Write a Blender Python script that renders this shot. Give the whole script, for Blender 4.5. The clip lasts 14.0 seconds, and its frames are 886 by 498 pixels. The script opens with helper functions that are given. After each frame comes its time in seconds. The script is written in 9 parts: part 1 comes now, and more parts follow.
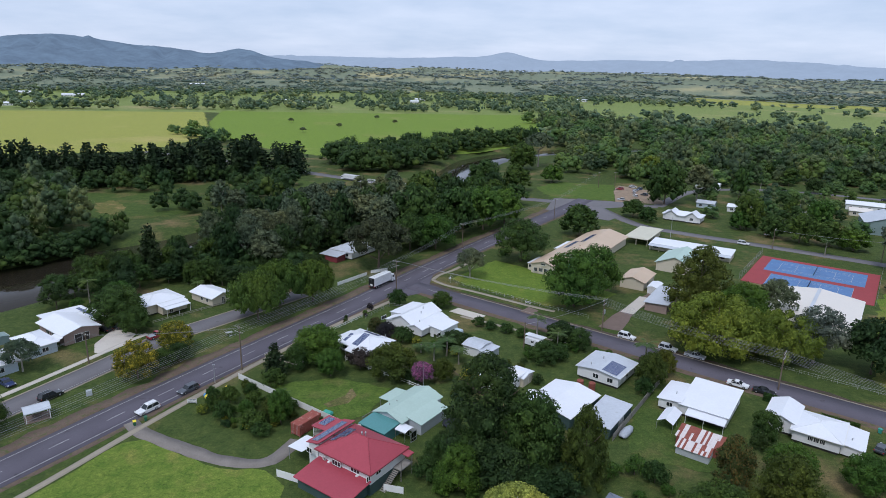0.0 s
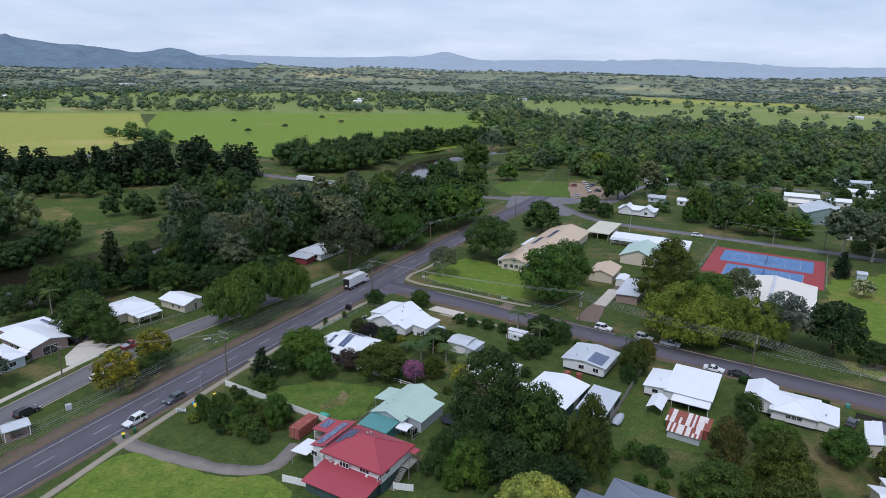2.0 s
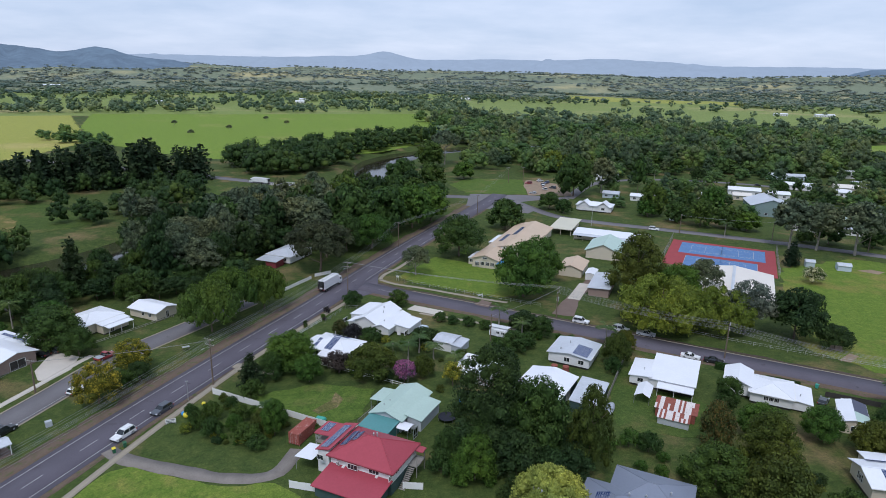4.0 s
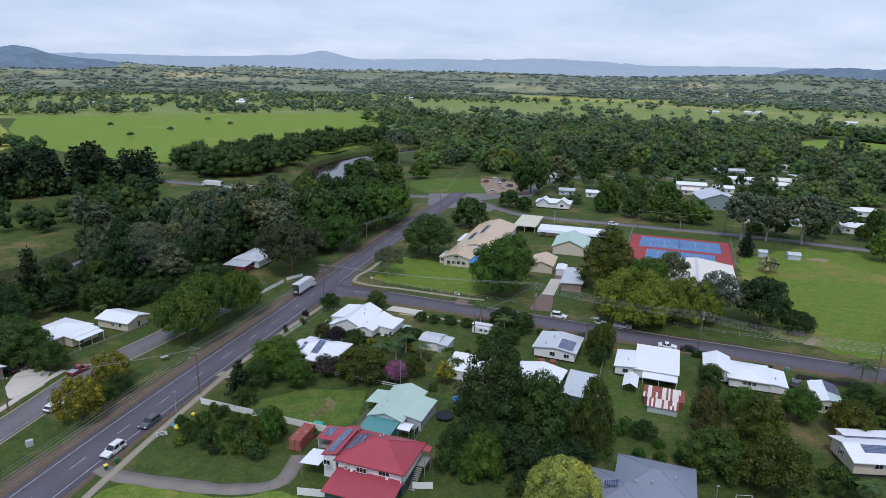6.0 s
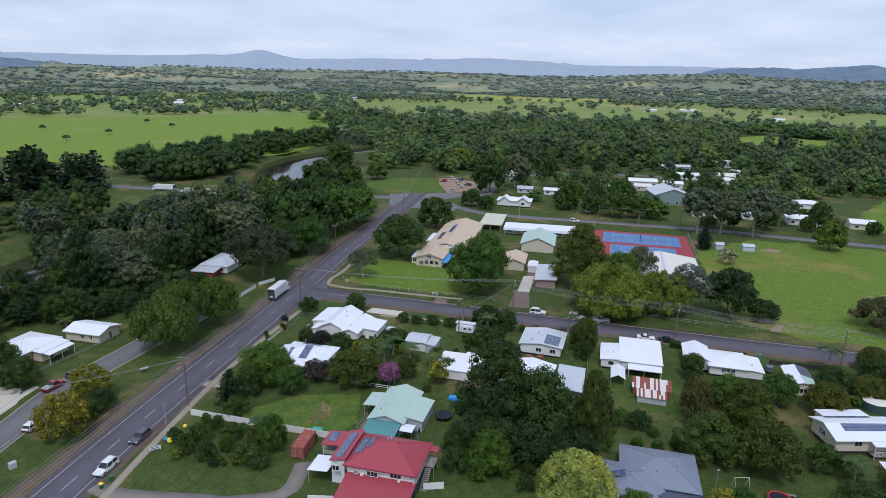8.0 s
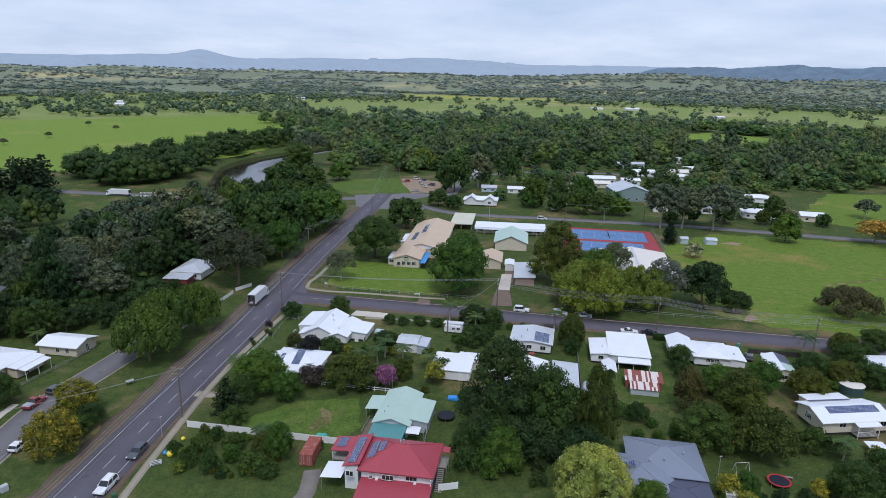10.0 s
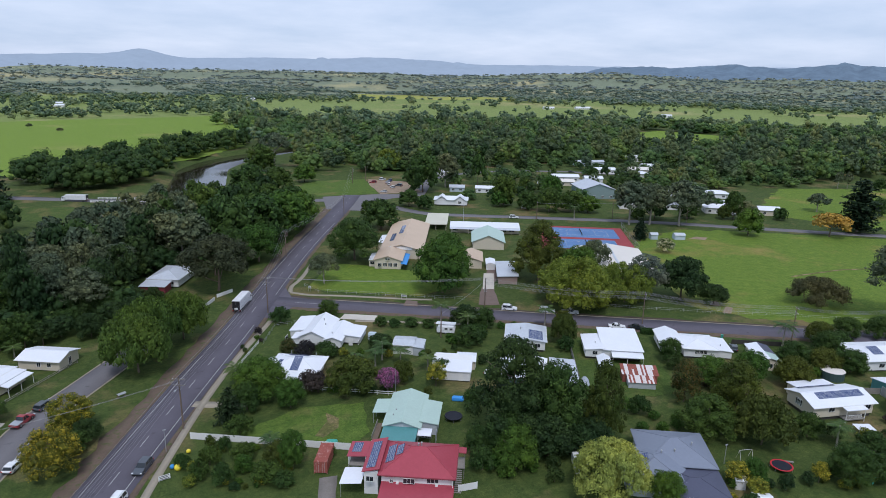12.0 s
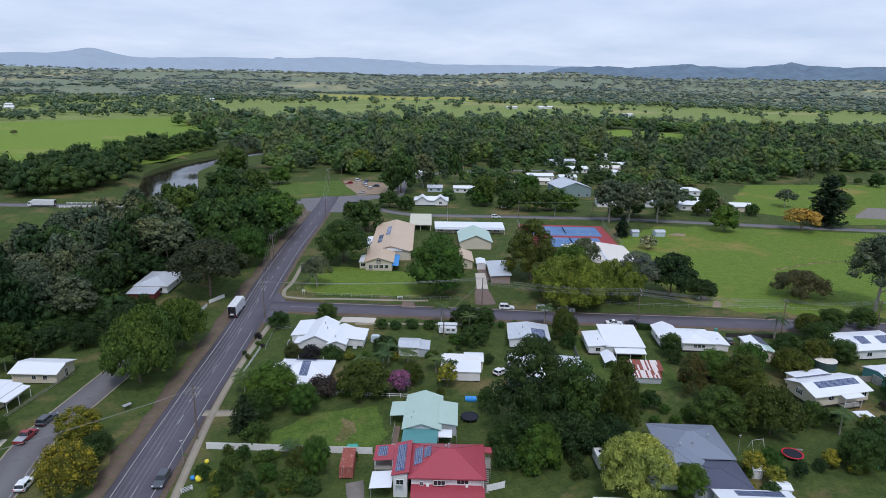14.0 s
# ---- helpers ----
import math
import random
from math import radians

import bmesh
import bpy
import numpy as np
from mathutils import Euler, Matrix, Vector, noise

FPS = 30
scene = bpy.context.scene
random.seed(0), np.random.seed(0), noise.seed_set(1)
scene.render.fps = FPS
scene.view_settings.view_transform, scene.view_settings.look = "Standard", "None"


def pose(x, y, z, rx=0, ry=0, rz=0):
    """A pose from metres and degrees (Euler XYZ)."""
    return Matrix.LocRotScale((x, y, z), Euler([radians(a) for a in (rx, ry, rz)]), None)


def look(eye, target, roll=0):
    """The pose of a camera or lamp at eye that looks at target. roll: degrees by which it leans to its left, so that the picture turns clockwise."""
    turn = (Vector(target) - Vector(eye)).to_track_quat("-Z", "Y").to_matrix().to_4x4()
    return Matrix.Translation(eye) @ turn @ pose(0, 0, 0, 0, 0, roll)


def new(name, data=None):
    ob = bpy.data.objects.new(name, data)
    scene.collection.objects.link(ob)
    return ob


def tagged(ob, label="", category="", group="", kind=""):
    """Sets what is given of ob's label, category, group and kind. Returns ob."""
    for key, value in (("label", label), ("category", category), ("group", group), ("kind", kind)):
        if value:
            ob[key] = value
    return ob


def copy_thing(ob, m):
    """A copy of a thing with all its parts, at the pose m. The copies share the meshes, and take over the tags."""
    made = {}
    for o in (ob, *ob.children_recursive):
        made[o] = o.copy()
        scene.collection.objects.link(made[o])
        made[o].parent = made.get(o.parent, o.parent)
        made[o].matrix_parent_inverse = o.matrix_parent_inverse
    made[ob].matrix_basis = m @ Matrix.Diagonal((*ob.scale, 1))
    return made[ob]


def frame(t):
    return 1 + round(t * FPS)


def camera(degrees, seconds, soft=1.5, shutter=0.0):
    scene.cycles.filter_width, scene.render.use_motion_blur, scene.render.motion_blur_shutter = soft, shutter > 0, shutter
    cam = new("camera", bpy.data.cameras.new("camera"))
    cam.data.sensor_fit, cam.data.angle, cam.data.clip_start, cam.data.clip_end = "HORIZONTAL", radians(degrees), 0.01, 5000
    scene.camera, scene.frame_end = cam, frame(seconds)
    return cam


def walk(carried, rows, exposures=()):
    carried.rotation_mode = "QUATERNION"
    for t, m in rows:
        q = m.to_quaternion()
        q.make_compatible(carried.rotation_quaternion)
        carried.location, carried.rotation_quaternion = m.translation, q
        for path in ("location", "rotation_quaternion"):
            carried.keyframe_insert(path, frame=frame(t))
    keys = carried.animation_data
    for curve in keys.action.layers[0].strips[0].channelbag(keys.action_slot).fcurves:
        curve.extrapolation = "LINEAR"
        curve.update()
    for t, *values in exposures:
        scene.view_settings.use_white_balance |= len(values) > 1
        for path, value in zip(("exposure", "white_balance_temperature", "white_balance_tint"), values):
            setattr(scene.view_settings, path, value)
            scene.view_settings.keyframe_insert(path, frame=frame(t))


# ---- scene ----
cam = camera(69.5, 14.0, soft=0.75)
METRES, EYE, TILT, LEAN, TURN = 75.0, 71.0, -15.83, -1.36, 0.0
ROWS = [
    (0.0, 0.0, 0.0, 0.0, -0.0, 0.0, -0.0),
    (0.5, -0.0339, -0.003, -0.0012, -1.24, -0.01, 0.36),
    (1.0, -0.0709, -0.0053, -0.0023, -2.59, -0.04, 0.75),
    (1.5, -0.1049, -0.0067, -0.0028, -3.84, -0.07, 1.12),
    (2.0, -0.1418, -0.0071, -0.003, -5.19, -0.1, 1.51),
    (2.5, -0.1758, -0.0065, -0.0028, -6.42, -0.14, 1.88),
    (3.0, -0.2126, -0.0045, -0.0022, -7.77, -0.2, 2.26),
    (5.5, -0.3851, 0.0183, 0.0065, -14.14, -0.61, 4.05),
    (6.0, -0.4209, 0.0264, 0.0092, -15.48, -0.72, 4.42),
    (6.5, -0.4539, 0.0348, 0.0124, -16.71, -0.83, 4.75),
    (7.0, -0.4895, 0.0449, 0.0161, -18.05, -0.96, 5.1),
    (7.5, -0.5217, 0.0549, 0.0194, -19.27, -1.07, 5.42),
    (8.0, -0.5566, 0.0663, 0.0233, -20.57, -1.21, 5.77),
    (10.5, -0.7178, 0.1329, 0.0474, -26.38, -1.91, 7.29),
    (11.0, -0.7511, 0.1494, 0.0531, -27.57, -2.07, 7.58),
    (11.5, -0.7816, 0.1652, 0.059, -28.59, -2.22, 7.83),
    (12.0, -0.8145, 0.1828, 0.0654, -29.63, -2.37, 8.09),
    (12.5, -0.8451, 0.1993, 0.0715, -30.56, -2.51, 8.31),
    (13.0, -0.8774, 0.2182, 0.0783, -31.56, -2.67, 8.55),
    (13.5, -0.9073, 0.2361, 0.0846, -32.38, -2.8, 8.74),
    (14.0, -0.9395, 0.2561, 0.0919, -33.19, -2.93, 8.93),
]
walk(cam, [(t, pose(0, 0, EYE, TILT, LEAN, TURN) @ pose(METRES * x, METRES * y, METRES * z, 90 + pitch, roll, yaw)) for t, x, y, z, yaw, pitch, roll in ROWS], [(0.0, 0.02, 5930, 15)])

# ---- light ----
SUN_AZ, SUN_EL = 205.0, 58.0
world = bpy.data.worlds.new("overcast_sky")
scene.world = world
world.use_nodes = True
wn, wl = world.node_tree.nodes, world.node_tree.links
wn.clear()
w_out, w_bg = wn.new("ShaderNodeOutputWorld"), wn.new("ShaderNodeBackground")
sky = wn.new("ShaderNodeTexSky")
sky.sky_type, sky.sun_disc = "NISHITA", False
sky.sun_elevation, sky.sun_rotation = radians(SUN_EL), radians(SUN_AZ)
tc, sep = wn.new("ShaderNodeTexCoord"), wn.new("ShaderNodeSeparateXYZ")
lift, comb = wn.new("ShaderNodeMath"), wn.new("ShaderNodeCombineXYZ")
dx, dy = wn.new("ShaderNodeMath"), wn.new("ShaderNodeMath")
lift.operation, dx.operation, dy.operation = "ADD", "DIVIDE", "DIVIDE"
lift.inputs[1].default_value = 0.16
wl.new(tc.outputs["Generated"], sep.inputs[0])
wl.new(sep.outputs["Z"], lift.inputs[0])
for node, axis in ((dx, "X"), (dy, "Y")):
    wl.new(sep.outputs[axis], node.inputs[0])
    wl.new(lift.outputs[0], node.inputs[1])
wl.new(dx.outputs[0], comb.inputs[0])
wl.new(dy.outputs[0], comb.inputs[1])
cl = wn.new("ShaderNodeTexNoise")
cl.inputs["Scale"].default_value, cl.inputs["Detail"].default_value, cl.inputs["Roughness"].default_value = 1.1, 6.0, 0.55
wl.new(comb.outputs[0], cl.inputs["Vector"])
ramp = wn.new("ShaderNodeValToRGB")
ramp.color_ramp.elements[0].position, ramp.color_ramp.elements[1].position = 0.3, 0.72
ramp.color_ramp.elements[0].color, ramp.color_ramp.elements[1].color = (0.55, 0.66, 0.80, 1), (0.78, 0.85, 0.95, 1)
wl.new(cl.outputs["Fac"], ramp.inputs[0])
gain = wn.new("ShaderNodeMix")
gain.data_type, gain.blend_type = "RGBA", "MULTIPLY"
gain.inputs[0].default_value = 1.0
gain.inputs[7].default_value = (10, 10, 10, 1)
wl.new(ramp.outputs[0], gain.inputs[6])
veil = wn.new("ShaderNodeMix")
veil.data_type = "RGBA"
veil.inputs[0].default_value = 0.86
wl.new(sky.outputs[0], veil.inputs[6])
wl.new(gain.outputs[2], veil.inputs[7])
wl.new(veil.outputs[2], w_bg.inputs[0])
w_bg.inputs[1].default_value = 0.1
wl.new(w_bg.outputs[0], w_out.inputs[0])

sun = new("sun", bpy.data.lights.new("sun", "SUN"))
sun.data.energy, sun.data.angle, sun.data.color = 1.75, radians(14), (1.0, 0.96, 0.9)
sun.matrix_world = look((400 * math.sin(radians(SUN_AZ)), 400 * math.cos(radians(SUN_AZ)), 400 * math.tan(radians(SUN_EL))), (0, 0, 0))


# ---- materials ----
def nodes_of(name):
    m = bpy.data.materials.new(name)
    m.use_nodes = True
    n, l = m.node_tree.nodes, m.node_tree.links
    return m, n, l, n["Principled BSDF"]


def tint(c, k):
    return (*[min(1.0, max(0.0, v * k)) for v in c[:3]], 1)


def noise_node(n, l, scale, detail=4.0, rough=0.6, vec=None):
    t = n.new("ShaderNodeTexNoise")
    t.inputs["Scale"].default_value, t.inputs["Detail"].default_value, t.inputs["Roughness"].default_value = scale, detail, rough
    if vec is None:
        vec = n.new("ShaderNodeNewGeometry").outputs["Position"]
    l.new(vec, t.inputs["Vector"])
    return t


def ramp_node(n, l, src, stops):
    r = n.new("ShaderNodeValToRGB")
    e = r.color_ramp.elements
    while len(e) < len(stops):
        e.new(0.5)
    for el, (p, c) in zip(e, stops):
        el.position, el.color = p, (*c[:3], 1)
    l.new(src, r.inputs[0])
    return r


def mixed(n, l, fac, a, b, blend="MIX"):
    x = n.new("ShaderNodeMix")
    x.data_type, x.blend_type = "RGBA", blend
    for slot, v in ((0, fac), (6, a), (7, b)):
        if hasattr(v, "links"):
            l.new(v, x.inputs[slot])
        else:
            x.inputs[slot].default_value = v
    return x.outputs[2]


def surface(name, col, rough=0.7, metal=0.0, var=0.2, big=0.3, fine=6.0, bump=0.15, spec=0.3, stain=None, stain_at=0.62, ribs=0.0):
    """A surface with large and fine variation, stains of their own shape, and relief. Sizes are in turns per metre."""
    m, n, l, p = nodes_of(name)
    a = noise_node(n, l, big, 5, 0.6)
    b = noise_node(n, l, fine, 4, 0.65)
    c1 = ramp_node(n, l, a.outputs["Fac"], [(0.3, tint(col, 1 - var)), (0.7, tint(col, 1 + var))]).outputs[0]
    c2 = mixed(n, l, 0.5, c1, ramp_node(n, l, b.outputs["Fac"], [(0.3, tint(col, 1 - var)), (0.7, tint(col, 1 + var))]).outputs[0])
    if stain:
        s = noise_node(n, l, big * 2.7, 6, 0.7)
        f = ramp_node(n, l, s.outputs["Fac"], [(stain_at, (0, 0, 0)), (stain_at + 0.12, (1, 1, 1))]).outputs[0]
        c2 = mixed(n, l, f, c2, (*stain, 1))
    l.new(c2, p.inputs["Base Color"])
    p.inputs["Roughness"].default_value, p.inputs["Metallic"].default_value = rough, metal
    p.inputs["Specular IOR Level"].default_value = spec
    h = b.outputs["Fac"]
    if ribs:
        w = n.new("ShaderNodeTexWave")
        w.inputs["Scale"].default_value, w.inputs["Distortion"].default_value = ribs, 0.0
        w.bands_direction = "X"
        l.new(n.new("ShaderNodeTexCoord").outputs["Object"], w.inputs["Vector"])
        h = w.outputs["Fac"]
    if bump:
        bp = n.new("ShaderNodeBump")
        bp.inputs["Strength"].default_value, bp.inputs["Distance"].default_value = bump, 0.03
        l.new(h, bp.inputs["Height"])
        l.new(bp.outputs[0], p.inputs["Normal"])
    return m


def grass(name, lush, mid, dry, dry_at=0.6, patch=0.03):
    m, n, l, p = nodes_of(name)
    a, b, c = noise_node(n, l, patch, 6, 0.62), noise_node(n, l, 0.35, 6, 0.7), noise_node(n, l, 4.0, 5, 0.7)
    base = ramp_node(n, l, b.outputs["Fac"], [(0.32, lush), (0.66, mid)]).outputs[0]
    f = ramp_node(n, l, a.outputs["Fac"], [(dry_at, (0, 0, 0)), (dry_at + 0.14, (1, 1, 1))]).outputs[0]
    col = mixed(n, l, f, base, (*dry, 1))
    d = noise_node(n, l, 1.3, 6, 0.75)
    col = mixed(n, l, 0.8, col, ramp_node(n, l, d.outputs["Fac"], [(0.3, (0.55, 0.6, 0.6)), (0.7, (1.5, 1.4, 1.25))]).outputs[0], "MULTIPLY")
    col = mixed(n, l, 0.6, col, ramp_node(n, l, c.outputs["Fac"], [(0.3, (0.4, 0.42, 0.45)), (0.72, (1.6, 1.55, 1.4))]).outputs[0], "MULTIPLY")
    l.new(col, p.inputs["Base Color"])
    p.inputs["Roughness"].default_value, p.inputs["Specular IOR Level"].default_value = 0.9, 0.1
    bp = n.new("ShaderNodeBump")
    bp.inputs["Strength"].default_value, bp.inputs["Distance"].default_value = 0.5, 0.15
    l.new(c.outputs["Fac"], bp.inputs["Height"])
    l.new(bp.outputs[0], p.inputs["Normal"])
    return m


def foliage(name, dark, light, spark=None, spark_at=0.8, thin=0.14, cells=0.0):
    """Leaves: each clump has its own shade, each tree its own cast; some clumps may carry blossom or new growth.
    cells: for woods in one mesh, how many crowns stand side by side in a metre."""
    m, n, l, p = nodes_of(name)
    cool, even = (1.0, 0.65) if cells else (1.25, 0.3)
    dark, light = (dark[0] * 0.82, dark[1] * 0.82, dark[2] * 0.82 * cool), (light[0] * 0.86, light[1] * 0.88, light[2] * 0.88 * cool)
    low = tuple(d * (1 - even) + k * even for d, k in zip(dark, light))
    g = n.new("ShaderNodeNewGeometry")
    isl = g.outputs["Random Per Island"]
    col = ramp_node(n, l, isl, [(0.0, low), (0.8, light), (1.0, tint(light, 1.25))]).outputs[0]
    if spark:
        f = ramp_node(n, l, isl, [(spark_at, (0, 0, 0)), (min(0.999, spark_at + 0.02), (1, 1, 1))]).outputs[0]
        col = mixed(n, l, f, col, (*spark, 1))
    if cells:
        v = n.new("ShaderNodeTexVoronoi")
        v.voronoi_dimensions = "2D"
        v.inputs["Scale"].default_value = cells
        l.new(g.outputs["Position"], v.inputs["Vector"])
        apart = n.new("ShaderNodeSeparateColor")
        l.new(v.outputs["Color"], apart.inputs[0])
        cast = ramp_node(n, l, apart.outputs[0], [(0.0, (0.55, 0.66, 0.68)), (0.45, (0.92, 0.95, 0.98)), (0.8, (1.22, 1.16, 1.0)), (1.0, (1.6, 1.36, 1.02))]).outputs[0]
    else:
        oi = n.new("ShaderNodeObjectInfo")
        cast = ramp_node(n, l, oi.outputs["Random"], [(0.0, (0.78, 0.88, 0.85)), (0.5, (1.0, 1.0, 1.0)), (1.0, (1.28, 1.14, 0.9))]).outputs[0]
    col = mixed(n, l, 1.0, col, cast, "MULTIPLY")
    clump = noise_node(n, l, 0.55, 3, 0.6)
    col = mixed(n, l, 1.0, col, ramp_node(n, l, clump.outputs["Fac"], [(0.3, (0.72, 0.76, 0.8)), (0.7, (1.3, 1.24, 1.1))]).outputs[0], "MULTIPLY")
    big = noise_node(n, l, 0.09, 3, 0.5)
    col = mixed(n, l, 1.0, col, ramp_node(n, l, big.outputs["Fac"], [(0.28, (0.72, 0.8, 0.88)), (0.5, (1.0, 1.0, 1.0)), (0.72, (1.34, 1.18, 0.98))]).outputs[0], "MULTIPLY")
    l.new(col, p.inputs["Base Color"])
    p.inputs["Roughness"].default_value, p.inputs["Specular IOR Level"].default_value = 0.6, 0.1
    tr, mx = n.new("ShaderNodeBsdfTranslucent"), n.new("ShaderNodeMixShader")
    l.new(col, tr.inputs["Color"])
    mx.inputs[0].default_value = thin
    l.new(p.outputs[0], mx.inputs[1])
    l.new(tr.outputs[0], mx.inputs[2])
    l.new(mx.outputs[0], n["Material Output"].inputs[0])
    return m


def glass(name, col=(0.02, 0.025, 0.03), rough=0.08):
    m, n, l, p = nodes_of(name)
    p.inputs["Base Color"].default_value = (*col, 1)
    p.inputs["Roughness"].default_value, p.inputs["Specular IOR Level"].default_value = rough, 0.6
    return m


def paint(name, col, rough=0.35):
    m, n, l, p = nodes_of(name)
    a = noise_node(n, l, 1.3, 3, 0.5)
    l.new(ramp_node(n, l, a.outputs["Fac"], [(0.3, tint(col, 0.9)), (0.7, tint(col, 1.08))]).outputs[0], p.inputs["Base Color"])
    p.inputs["Roughness"].default_value, p.inputs["Coat Weight"].default_value = rough, 0.3
    return m


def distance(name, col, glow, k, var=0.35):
    """Far ranges behind the whole place: a plain backdrop seen through kilometres of air. The haze is put into its blue
    colour and emission.
    """
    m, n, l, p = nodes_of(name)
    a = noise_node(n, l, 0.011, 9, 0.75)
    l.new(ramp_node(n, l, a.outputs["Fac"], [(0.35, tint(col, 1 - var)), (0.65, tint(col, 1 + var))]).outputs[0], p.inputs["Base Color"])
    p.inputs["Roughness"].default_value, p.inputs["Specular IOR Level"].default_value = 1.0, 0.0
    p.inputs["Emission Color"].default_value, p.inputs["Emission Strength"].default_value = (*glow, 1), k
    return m


